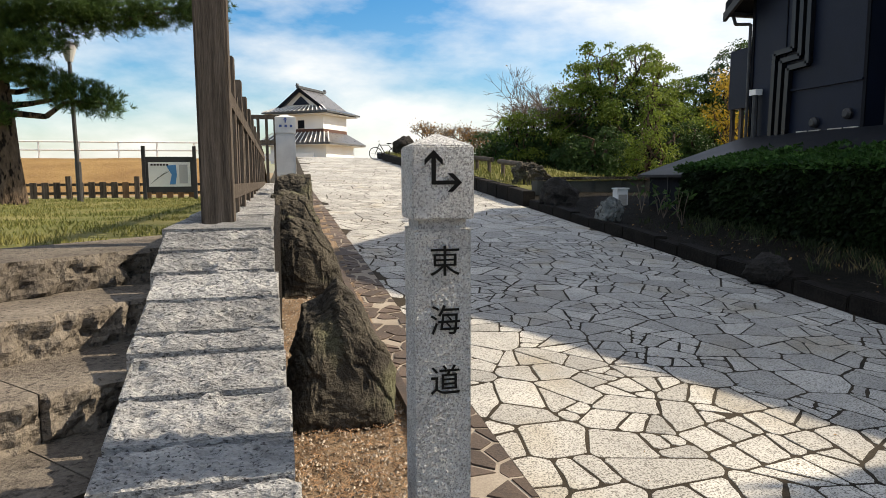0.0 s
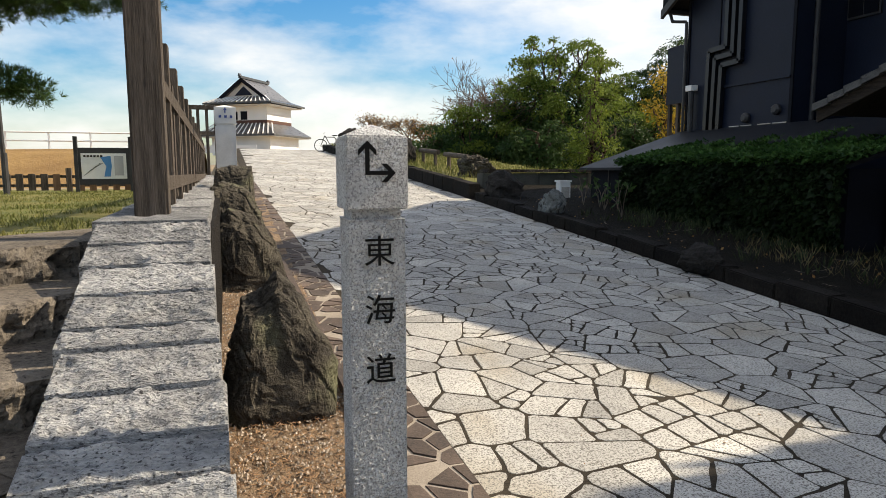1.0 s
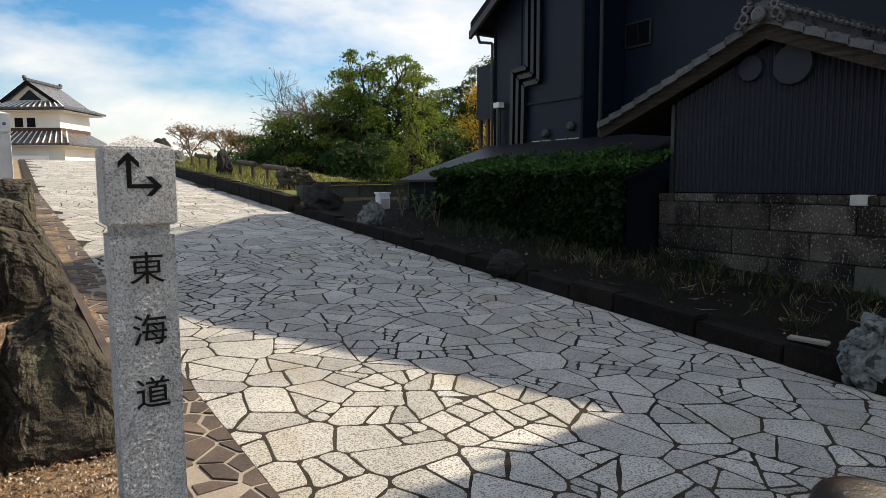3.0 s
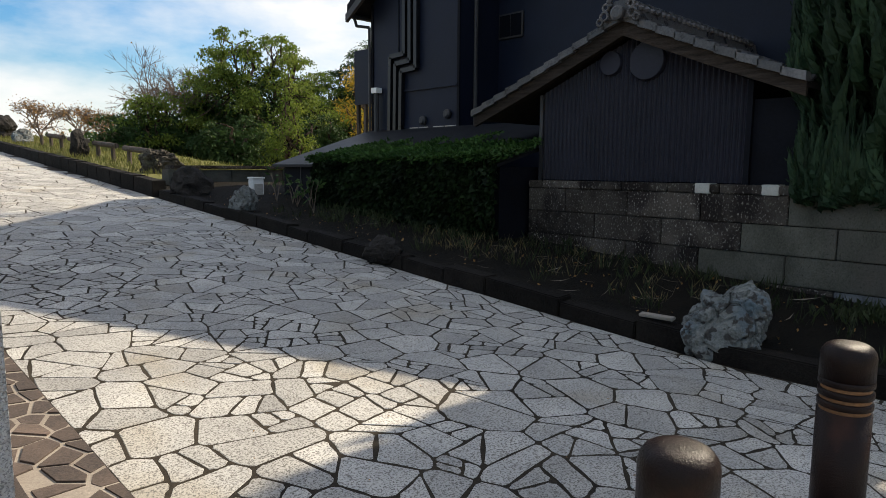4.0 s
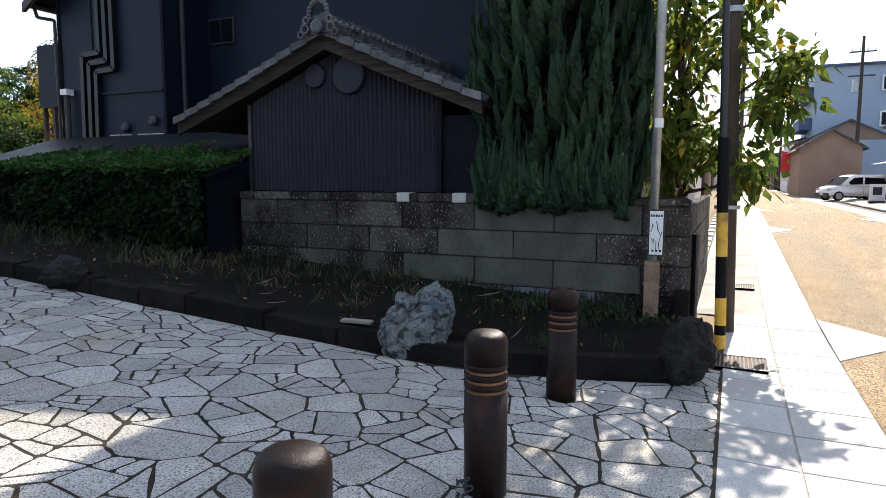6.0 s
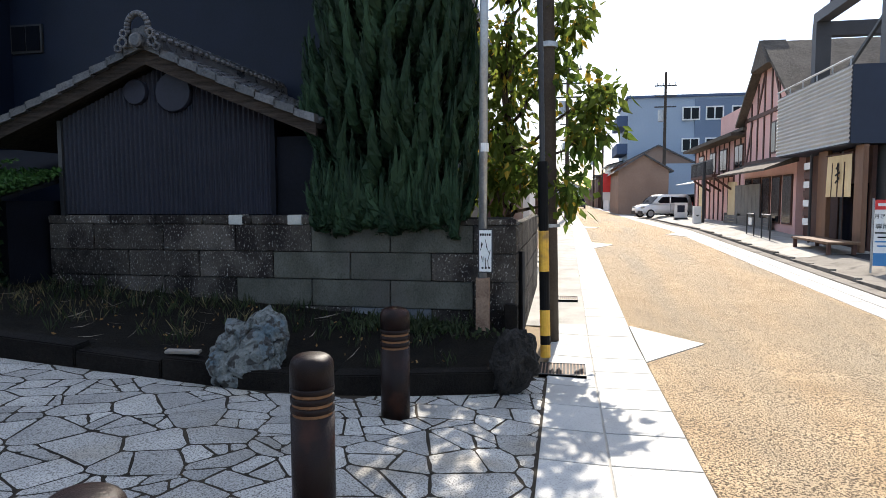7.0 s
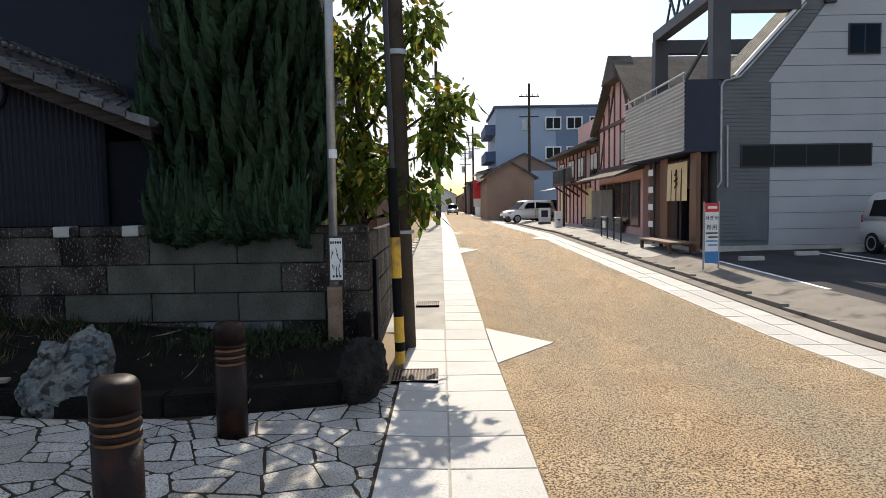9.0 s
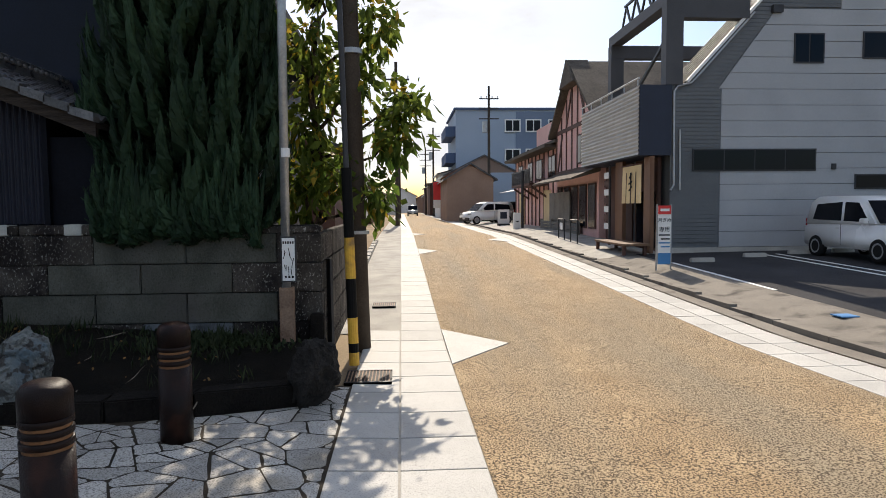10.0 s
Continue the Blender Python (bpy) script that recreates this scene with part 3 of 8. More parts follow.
def drift(ob):
    """The far side of the street closes in slowly with distance."""
    for o in (ob, *ob.children_recursive):
        if o.data:
            for v in o.data.vertices:
                v.co.y += 0.015 * (min(max(v.co.x, -6), 34) - 6) - 0.20


for o in (far_walk, gut, kerb, apron, fore):
    drift(o)
verge = sheet(9.4, 130, -0.92, 0.05, 60, 3, lambda x, y: ground(x, -0.9) - 0.005, "verge_north", M_CONCRETE)
tagged(verge, "worn concrete strip beside the wall", "paving", kind="structure")


# ---- kerb and planting bed on the ramp's right ----
def kerb_line(y):
    """The paved ramp's right edge; it swings out round the corner at the street."""
    return 5.10 + (0.85 * ((1.9 - y) / 2.1) ** 1.6 if y < 1.9 else 0.0)


rk = thing("kerb_east", (5.2, 6, 0.3), "rough dark stone kerb with moss along the ramp, its colour deepened for shade", "kerb", kind="structure")
rnd = random.Random(5)
y = -0.15
while y < 13.2:
    ln = rnd.uniform(0.55, 0.95)
    a, b = kerb_line(y), kerb_line(y + ln)
    w, h = 0.22, 0.17 + rnd.uniform(-0.02, 0.02)
    bm = bmesh.new()
    lo = [(a, y + 0.006), (a + w, y + 0.006), (b + w, y + ln - 0.006), (b, y + ln - 0.006)]
    vs = [[bm.verts.new((px + (0.012 if k and i in (0, 3) else 0), py, ground(px, py) + (h + rnd.uniform(-0.012, 0.012) if k else -0.1))) for i, (px, py) in enumerate(lo)] for k in (0, 1)]
    for i in range(4):
        j = (i + 1) % 4
        bm.faces.new((vs[0][i], vs[0][j], vs[1][j], vs[1][i]))
    bm.faces.new(vs[1])
    bm.faces.new(vs[0][::-1])
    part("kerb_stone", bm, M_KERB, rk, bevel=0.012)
    y += ln


def bed_height(x, y):
    k = kerb_line(y)
    return ground(min(x, 8), y) + 0.14 + 0.12 * ease(k + 0.2, 7.2, x) + 0.03 * noise.noise((x * 2.5, y * 2.5, 0))


rows_y = np.linspace(-0.1, 14.35, 60)
bv, bf = [], []
for y in rows_y:
    for s in np.linspace(0, 1, 9):
        x = kerb_line(y) + 0.12 + s * (8.3 - kerb_line(y))
        bv.append((x, float(y), bed_height(x, float(y))))
for j in range(59):
    for i in range(8):
        bf.append((j * 9 + i, j * 9 + i + 1, (j + 1) * 9 + i + 1, (j + 1) * 9 + i))
tagged(pydata("planting_bed", bv, bf, M_SOIL, smooth=True), "bare soil bed, its colour darkened for shade, strewn with dry leaves behind the kerb", "soil bed", kind="structure")

# ---- weathered block wall at the corner ----
wall = thing("wall_corner", (7.57, 2.8, 0), "stained wall of large weathered stone blocks, some cleaned pale", "wall", kind="structure")
part("wall_core", box(7.53, 7.64, -0.06, 5.70, -0.35, 1.30), M_MORTAR, wall)
part("wall_core", box(7.64, 12.5, -0.07, 0.02, -0.35, 1.18), M_MORTAR, wall)
rnd = random.Random(11)
tops = [-0.36, -0.05, 0.268, 0.585, 0.90, 1.215]
for c in range(5):
    y = -0.10 - (0.0 if c % 2 else 0.47)
    while y < 5.73:
        y0, y1 = max(y, -0.10), min(y + 0.945, 5.73)
        if y1 - y0 > 0.08:
            clean = 0.55 < (y0 + y1) / 2 < 2.45 and c in (2, 3, 4) or c == 2 and 2.4 < (y0 + y1) / 2 < 3.3
            d = rnd.uniform(-0.006, 0.006)
            part("block", box(7.50 + d, 7.66, y0 + 0.005, y1 - 0.005, tops[c] + 0.005, tops[c + 1] - 0.005), M_OYABLUE if c == 1 and 1.2 < (y0 + y1) / 2 < 1.9 else M_OYACLEAN if clean else M_OYA, wall, bevel=0.008)
        y += 0.945
    x = 7.66
    while x < 12.5:
        part("block", box(x + 0.005, x + 0.9, -0.10, 0.03, tops[c] + 0.005, tops[c + 1] - 0.005), M_OYA, wall, bevel=0.008)
        x += 0.905
for y0 in np.arange(-0.1, 5.7, 0.62):
    part("coping", box(7.49, 7.67, float(y0) + 0.004, min(float(y0) + 0.616, 5.73), 1.218, 1.318 if y0 > 0.9 else 1.285), M_OYA, wall, bevel=0.01)
for y0 in (2.36, 3.10):
    part("coping", box(7.484, 7.676, y0, y0 + 0.19, 1.212, 1.326), M_PALEBLOCK, wall, "pale replaced coping stone", bevel=0.01)

# ---- big dark house, seen only in the shade of its own gable ----
house = thing("house", (12, 7, 0.4), "tall dark house clad in near-black metal, gable to the ramp", "house")
HA, HZ, EZ, E1, E0 = 7.55, 8.3, 4.95, 13.2, 1.0


def gable_z(y):
    return HZ - (HZ - EZ) * abs(y - HA) / (E1 - HA)


part("wall", prism(bmesh.new(), [(9.66, 0.2), (12.6, 0.2), (12.6, gable_z(12.6)), (9.66, gable_z(9.66))], "x", 10.0, 18.0), M_BLACKWALL, house)
part("wall", prism(bmesh.new(), [(1.6, 0.2), (9.655, 0.2), (9.655, gable_z(9.66)), (HA, HZ), (1.6, gable_z(1.6))], "x", 11.2, 18.0), M_BLACKWALL, house)
for s, y_e in ((1, 13.0), (-1, 0.75)):
    z_e = gable_z(y_e)
    part("roof", prism(bmesh.new(), [(HA, HZ + 0.02), (HA, HZ + 0.24), (y_e, z_e + 0.22), (y_e, z_e)], "x", 9.55, 18.4), M_BLACK, house)
    part("rafter_board", prism(bmesh.new(), [(HA, HZ - 0.16), (HA, HZ + 0.018), (y_e, z_e - 0.002), (y_e, z_e - 0.18)], "x", 9.50, 9.58), M_DARKMETAL, house)
gut = part("gutter", pipe(bmesh.new(), [(9.6, 12.98, gable_z(13.0) - 0.02), (18, 12.98, gable_z(13.0) - 0.02)], 0.06), M_DARKMETAL, house)
part("downpipe", pipe(bmesh.new(), [(9.75, 12.98, 5.0), (9.75, 12.9, 4.82), (9.95, 12.66, 4.78), (9.95, 12.66, 2.0)], 0.035), M_DARKMETAL, house)
# corner trims and seams of the cladding
for y in (12.6, 9.68):
    part("corner_trim", box(9.975, 10.0, y - 0.04, y + 0.03, 1.2, gable_z(y) - 0.02), M_BLACK, house)
for y in (11.62,):
    part("seam", box(9.985, 10.0, y - 0.012, y + 0.012, 1.2, 5.8), M_BLACK, house)
part("ledge", box(9.95, 10.0, 9.7, 11.45, 3.19, 3.23), M_BLACKWALL, house)
part("downpipe", pipe(bmesh.new(), [(10.42, 9.6, 7.0), (10.42, 9.6, 1.5)], 0.045), M_DARKMETAL, house)
# three ducts that step sideways down the wall
for k in range(3):
    o = k * 0.195
    pts = [(9.93, 11.33 - o, 7.4), (9.93, 11.33 - o, 4.02 - o * 0.9), (9.93, 11.83 - o, 4.00 - o * 0.9), (9.93, 11.87 - o, 2.0)]
    bm = bmesh.new()
    for a, b in zip(pts, pts[1:]):
        beam(bm, a, b, 0.10, 0.10)
    part("duct", bm, M_DUCT, house)
for y, z in ((10.75, 2.52), (9.98, 2.62)):
    v = part("vent_cap", lathe(bmesh.new(), (0, 0, 0), [(0.10, 0), (0.10, 0.06), (0.06, 0.10)], 16), M_DARKMETAL, house)
    v.matrix_basis = pose(9.99, y, z, 0, -90, 0)
part("meter_head", box(9.80, 9.97, 12.22, 12.42, 3.22, 3.34), M_WHITE, house, "white cap of a vent pipe")
part("vent_pipe", pipe(bmesh.new(), [(9.88, 12.32, 3.22), (9.88, 12.32, 2.1)], 0.06), M_DARKMETAL, house)
for y0, w in ((9.75, 0.32), (10.12, 0.32), (10.62, 0.27), (10.95, 0.27)):
    part("window", box(9.975, 10.0, y0, y0 + w, 2.22, 2.38), M_CONCRETE, house, "low frosted window pane")
part("bay_box", box(10.05, 10.7, 12.61, 13.42, 3.02, 4.33), M_BLACKWALL, house)
for y in (13.05, 13.35):
    part("bay_post", box(10.08, 10.16, y - 0.04, y + 0.04, 0.6, 3.02), M_WOODGREY, house)
# small window in the recessed wall
w = part("window", box(11.15, 11.2, 8.95, 9.62, 4.25, 4.77), M_DARKMETAL, house)
for y in (8.99, 9.30):
    part("pane", box(11.13, 11.152, y, y + 0.28, 4.29, 4.73), M_GLASS, w)
for z in (5.25, 5.55):
    part("cladding_band", box(11.12, 11.2, 1.6, 6.2, z, z + 0.05), M_BLACKWALL, house)

# ---- lean-to under the ivy ----
annex = thing("lean_to", (7.5, 8.5, 0.5), "black boarded lean-to with a dark sheet roof", "lean-to")
part("wall", box(6.95, 9.9, 5.80, 11.55, 0.2, 1.50), M_BLACK, annex)
rv = bmesh.new()
ro = [(6.80, 5.76, 1.53), (6.80, 11.75, 1.53), (9.98, 12.75, 2.36), (9.98, 5.76, 2.36)]
up = [rv.verts.new(p) for p in ro]
dn = [rv.verts.new((p[0], p[1], p[2] - 0.05)) for p in ro]
rv.faces.new(up)
rv.faces.new(dn[::-1])
for i in range(4):
    rv.faces.new((dn[i], dn[(i + 1) % 4], up[(i + 1) % 4], up[i]))
part("roof", rv, M_SHEET, annex)
for y in np.arange(6.4, 11.5, 0.9):
    part("board_joint", box(6.935, 6.95, float(y), float(y) + 0.02, 0.25, 1.5), M_DARKMETAL, annex)

# ---- shed with a tiled gable roof ----
shed = thing("shed", (9, 4.3, 1.3), "small dark corrugated shed under an old grey tiled gable roof", "shed")
AP, AZ = 4.27, 3.30


def shed_z(y):
    return AZ - (0.415 if y > AP else 0.43) * abs(y - AP) - 0.02 * math.sin(min(1, abs(y - AP) / 2.5) * math.pi)


part("wall", prism(bmesh.new(), [(2.80, 0.3), (5.66, 0.3), (5.66, shed_z(5.66) - 0.18), (AP, AZ - 0.18), (2.80, shed_z(2.80) - 0.18)], "x", 7.72, 11.1), M_BLACK, shed)
part("side_wall", box(7.72, 11.1, 2.25, 2.80, 0.3, 2.25), M_BLACK, shed)
# corrugated cladding: one wavy sheet
cv, cf = [], []
yy = np.arange(2.82, 5.641, 0.011)
for y in yy:
    x = 7.69 + 0.017 * math.sin(2 * math.pi * y / 0.066)
    cv += [(x, float(y), 1.33), (x, float(y), shed_z(float(y)) - 0.19)]
cf = [(2 * i, 2 * i + 1, 2 * i + 3, 2 * i + 2) for i in range(len(yy) - 1)]
pydata("corrugated_sheet", cv, cf, M_CORR, shed)
part("corner_strip", box(7.66, 7.72, 5.635, 5.69, 1.3, shed_z(5.66) - 0.2), M_DARKMETAL, shed)
part("corner_strip", box(7.66, 7.72, 2.76, 2.82, 1.3, shed_z(2.8) - 0.2), M_BLACK, shed)
for y, z, r in ((4.55, 2.82, 0.155), (4.04, 2.80, 0.24)):
    v = part("vent_cap", lathe(bmesh.new(), (0, 0, 0), [(r, 0), (r, 0.05), (r * 0.94, 0.075)], 28), M_CORR, shed)
    v.matrix_basis = pose(7.69, y, z, 0, -90, 0)
for s, y_e in ((1, 6.76), (-1, 2.16)):
    z_e = shed_z(y_e)
    ym = (AP + y_e) / 2
    out = [(AP, AZ), (ym, shed_z(ym)), (y_e, z_e)]
    inn = [(y_e, z_e - 0.07), (ym, shed_z(ym) - 0.07), (AP, AZ - 0.07)]
    part("roof_deck", prism(bmesh.new(), out + inn, "x", 7.50, 11.3), M_WOODDARK, shed)
    out = [(AP, AZ - 0.01), (ym, shed_z(ym) - 0.01), (y_e, z_e - 0.01)]
    inn = [(y_e, z_e - 0.16), (ym, shed_z(ym) - 0.18), (AP, AZ - 0.20)]
    part("bargeboard", prism(bmesh.new(), out + inn, "x", 7.44, 7.50), M_WOODDARK, shed)
    # rows of curved tiles
    n = int(abs(y_e - AP) / 0.235)
    tv, tf = [], []
    for k in range(n + 1):
        a0, a1 = AP + (y_e - AP) * k / (n + 1), AP + (y_e - AP) * (k + 1) / (n + 1)
        x = 7.40
        c = 0
        while x < 11.3:
            wv = 0.27
            o = len(tv)
            seg = 5
            for e, (yy_, lift) in enumerate(((a0, 0.02), (a1, 0.052))):
                for q in range(seg + 1):
                    u = q / seg
                    h = 0.035 * math.sin(u * 2 * math.pi + 0.6)
                    tv.append((x + u * wv, yy_, shed_z(yy_) + lift + h))
            for q in range(seg):
                tf.append((o + q, o + q + 1, o + seg + 2 + q, o + seg + 1 + q))
            for q in range(seg + 1):
                u = q / seg
                tv.append((x + u * wv, a1, shed_z(a1) + 0.01 + 0.035 * math.sin(u * 2 * math.pi + 0.6)))
            for q in range(seg):
                tf.append((o + seg + 1 + q, o + seg + 2 + q, o + 2 * seg + 3 + q, o + 2 * seg + 2 + q))
            x += wv
            c += 1
    pydata("roof_tiles", tv, tf, M_TILE, shed)["kind"] = "stuff"
    # the tiles along the gable's edge
    for k in range(n + 1):
        a0, a1 = AP + (y_e - AP) * k / (n + 1), AP + (y_e - AP) * (k + 1.06) / (n + 1)
        part("verge_tile", prism(bmesh.new(), [(a0, shed_z(a0) - 0.03), (a0, shed_z(a0) + 0.055), (a1, shed_z(a1) + 0.085), (a1, shed_z(a1) - 0.01)], "x", 7.37, 7.50), M_TILE, shed)
part("ridge", prism(bmesh.new(), [(AP - 0.13, AZ), (AP - 0.10, AZ + 0.16), (AP + 0.10, AZ + 0.16), (AP + 0.13, AZ)], "x", 7.46, 11.3), M_TILE, shed)
for k in range(15):
    part("ridge_tile", tube((7.44 + k * 0.27, AP, AZ + 0.17), (7.44 + k * 0.27 + 0.25, AP, AZ + 0.17), 0.085, 0.075, 12), M_TILE, shed)
orn = part("ridge_ornament", prism(bmesh.new(), [(AP - 0.22, AZ - 0.04), (AP - 0.17, AZ + 0.10), (AP - 0.10, AZ + 0.20), (AP + 0.10, AZ + 0.20), (AP + 0.17, AZ + 0.10), (AP + 0.22, AZ - 0.04)], "x", 7.34, 7.45), M_TILE, shed, bevel=0.02)
arch = [(7.33, AP + 0.135 * math.cos(q), AZ + 0.20 + 0.16 * math.sin(q)) for q in np.linspace(-0.5, math.pi + 0.5, 15)]
part("horseshoe", pipe(bmesh.new(), arch, 0.036, 10), M_TILE, orn, smooth=True)
part("boss", lathe(bmesh.new(), (0, 0, 0), [(0.085, 0), (0.085, 0.07), (0.06, 0.085)], 20), M_TILE, orn).matrix_basis = pose(7.345, AP, AZ + 0.045, 0, -90, 0)
for side in (-1, 1):
    for dy, dz, r in ((0.19, 0.03, 0.052), (0.25, -0.035, 0.040), (0.17, 0.13, 0.040)):
        ring = [(7.31, AP + side * dy + r * math.cos(q * math.pi / 6), AZ + dz + r * math.sin(q * math.pi / 6)) for q in range(13)]
        part("scroll", pipe(bmesh.new(), ring, 0.017, 8), M_TILE, orn, smooth=True)
for k in range(26):
    part("ridge_bead", lathe(bmesh.new(), (7.52 + k * 0.14, AP - 0.10, AZ + 0.135), [(0.012, -0.03), (0.045, -0.02), (0.05, 0.01), (0.03, 0.04)], 8), M_TILE, shed)


# ---- left: sloping granite wall, steps, lawn ----
def cap_z(y):
    return 0.756 + 0.324 * (min(y, 3.44) - 1.91)


swall = thing("wall_stair", (-0.28, 2.7, 0.2), "sloping stair wall capped with rough split granite slabs", "wall", kind="structure")
core = [(0.9, -0.2), (0.9, cap_z(0.9) - 0.07), (3.44, cap_z(3.44) - 0.07), (16.5, 1.30), (16.5, 0.2)]
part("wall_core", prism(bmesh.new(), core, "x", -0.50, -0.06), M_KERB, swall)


def cap_slab(y0, y1, z0, z1, x0, x1, seed, material, parent, thick=0.12, nx=60, ny=24):
    """A split-faced slab, its top hacked uneven."""
    tv, tf = [], []
    off = Vector((seed * 2.3, seed * 1.1, 0))
    for j in range(ny + 1):
        for i in range(nx + 1):
            u, v = i / nx, j / ny
            x, y = x0 + (x1 - x0) * u, y0 + (y1 - y0) * v
            edge = min(u, 1 - u, v, 1 - v)
            h = noise.fractal(Vector((x * 12, y * 17, 0)) + off, 0.9, 2.1, 4) * 0.017 + 0.009 * noise.noise(Vector((x * 26, y * 60, seed * 5))) - 0.075 * max(0, noise.noise(Vector((x * 4 + y * 2, y * 30, seed * 3))) - 0.25) + 0.008 * noise.noise(Vector((x * 16, y * 34, seed * 7))) + 0.010 * (abs(noise.noise(Vector((x * 9 + y * 5, y * 14, seed)))) - 0.2)
            tv.append((x, y, z0 + (z1 - z0) * v + (h if edge > 0 else -0.006)))
    tf = [(j * (nx + 1) + i, j * (nx + 1) + i + 1, (j + 1) * (nx + 1) + i + 1, (j + 1) * (nx + 1) + i) for j in range(ny) for i in range(nx)]
    rim = [i for i in range(nx + 1)] + [(j + 1) * (nx + 1) - 1 for j in range(1, ny + 1)] + [ny * (nx + 1) + i for i in range(nx - 1, -1, -1)] + [j * (nx + 1) for j in range(ny - 1, 0, -1)]
    lo = len(tv)
    tv += [(tv[i][0], tv[i][1], tv[i][2] - thick) for i in rim]
    n = len(rim)
    tf += [(rim[(k + 1) % n], rim[k], lo + k, lo + (k + 1) % n) for k in range(n)]
    return pydata("cap_slab", tv, tf, material, parent)


cuts = [1.02, 1.30, 1.54, 1.74, 1.91, 2.13, 2.37, 2.50, 2.74, 2.98, 3.20, 3.44]
for k in range(len(cuts) - 1):
    a, b = cuts[k], cuts[k + 1]
    cap_slab(a + 0.014, b - 0.014, cap_z(a), cap_z(b) - 0.012, -0.53 - 0.045 * (a - 1.91) + 0.008 * (k % 3), 0.0 - 0.05 * (a - 1.91) - 0.006 * (k % 2), k + 1, M_GRANROUGH, swall)
for k in range(12):
    a, b = 3.44 + k * 1.05, 3.44 + (k + 1) * 1.05
    za, zb = 1.255 + 0.01 * k, 1.25 + 0.01 * (k + 1)
    cap_slab(a + 0.008, b - 0.008, za, zb, -0.60 - 0.012 * k, -0.08 - 0.012 * k, 30 + k, M_GRANROUGH, swall, 0.2, 10, 8)

# steps up to the lawn, laid aslant to the wall, each of long rough-faced blocks
stairs = thing("steps", (-2, 2.6, 0), "worn stone steps with rough hacked faces rising to the lawn", "steps", kind="structure")
US, NS = Vector((0.731, 0.682, 0)), Vector((0.682, -0.731, 0))
for k in range(6):
    zt = 1.14 - 0.165 * k
    o = -3.11 + 0.45 * k
    deep = 0.67 if k == 0 else 0.60
    s1 = (-0.12 - NS.x * o) / US.x
    i = 0
    first = True
    while US.y * s1 + NS.y * o > 1.0:
        ln = (0.78, 0.62, 0.92, 0.55, 0.98, 0.7)[k] if first else 0.95
        first = False
        s0 = s1 - ln
        tv, tf = [], []
        nx, nz = 56, 12
        seed = Vector((k * 1.7, i * 2.9, 0))
        for j in range(nz + 1):
            for q in range(nx + 1):
                u, v = q / nx, j / nz
                sp = s0 + 0.003 + (ln - 0.006) * u
                h = noise.fractal(Vector((sp * 7, v * 1.5, k)) + seed, 0.8, 2.2, 6) * 0.040 + 0.022 - 0.10 * max(0.0, noise.noise(Vector((sp * 10, v * 4, k * 3.0)) + seed) - 0.15)
                edge = 0 < q < nx and j < nz
                p = US * sp + NS * (o + (h if edge else 0.0))
                tv.append((p.x, p.y, zt - 0.215 + 0.215 * v))
        tf = [(j * (nx + 1) + q, j * (nx + 1) + q + 1, (j + 1) * (nx + 1) + q + 1, (j + 1) * (nx + 1) + q) for j in range(nz) for q in range(nx)]
        top = len(tv)
        for sp in (s0 + 0.003, s1 - 0.003):
            for z in (zt, zt - 0.215):
                p = US * sp + NS * (o - deep)
                tv.append((p.x, p.y, z))
        tf.append((*range(nz * (nx + 1), (nz + 1) * (nx + 1)), top + 2, top))
        tf.append((*[j * (nx + 1) + nx for j in range(nz + 1)][::-1], top + 3, top + 2)[::-1])
        tf.append((*[j * (nx + 1) for j in range(nz + 1)], top, top + 1)[::-1])
        pydata("step_block", tv, tf, M_STEP, stairs)
        s1 = s0
        i += 1


def lawn_z(x, y):
    return 1.12 - 0.012 * max(0, y - 4) + 0.02 * noise.noise((x * 0.8, y * 0.8, 0))


def lawn_edge(x):
    """The lawn's near edge, behind the top step."""
    return 5.16 + 0.933 * max(x, -5.0)


lv = [(float(x), lawn_edge(x) + (24 - lawn_edge(x)) * t * t, 0) for t in np.linspace(0, 1, 41) for x in np.linspace(-40, -0.55, 80)]
lv = [(x, y, lawn_z(x, y)) for x, y, z in lv]
lf = [(j * 80 + i, j * 80 + i + 1, (j + 1) * 80 + i + 1, (j + 1) * 80 + i) for j in range(40) for i in range(79)]
lawn = pydata("lawn", lv, lf, M_LAWN, smooth=True)
tagged(lawn, "thin sunlit lawn with bare patches above the steps", "lawn", kind="structure")
rng = np.random.default_rng(3)
gx, gy = rng.uniform(-9, -0.6, 42000), 3.8 + 16 * rng.random(42000) ** 1.6
keep = np.array([noise.noise((x * 1.3, y * 2.2, 5)) > -0.15 and y > lawn_edge(x) for x, y in zip(gx, gy)])
gx, gy = gx[keep], gy[keep]
gc = np.stack([gx, gy, [lawn_z(x, y) - 0.005 for x, y in zip(gx, gy)]], 1)
tagged(leaves("grass_blades", gc, None, 0.045, 4, M_GRASS, None, up=(0, 0, 0.55), aspect=0.22), "short green and straw coloured grass of the lawn", "grass", kind="stuff")

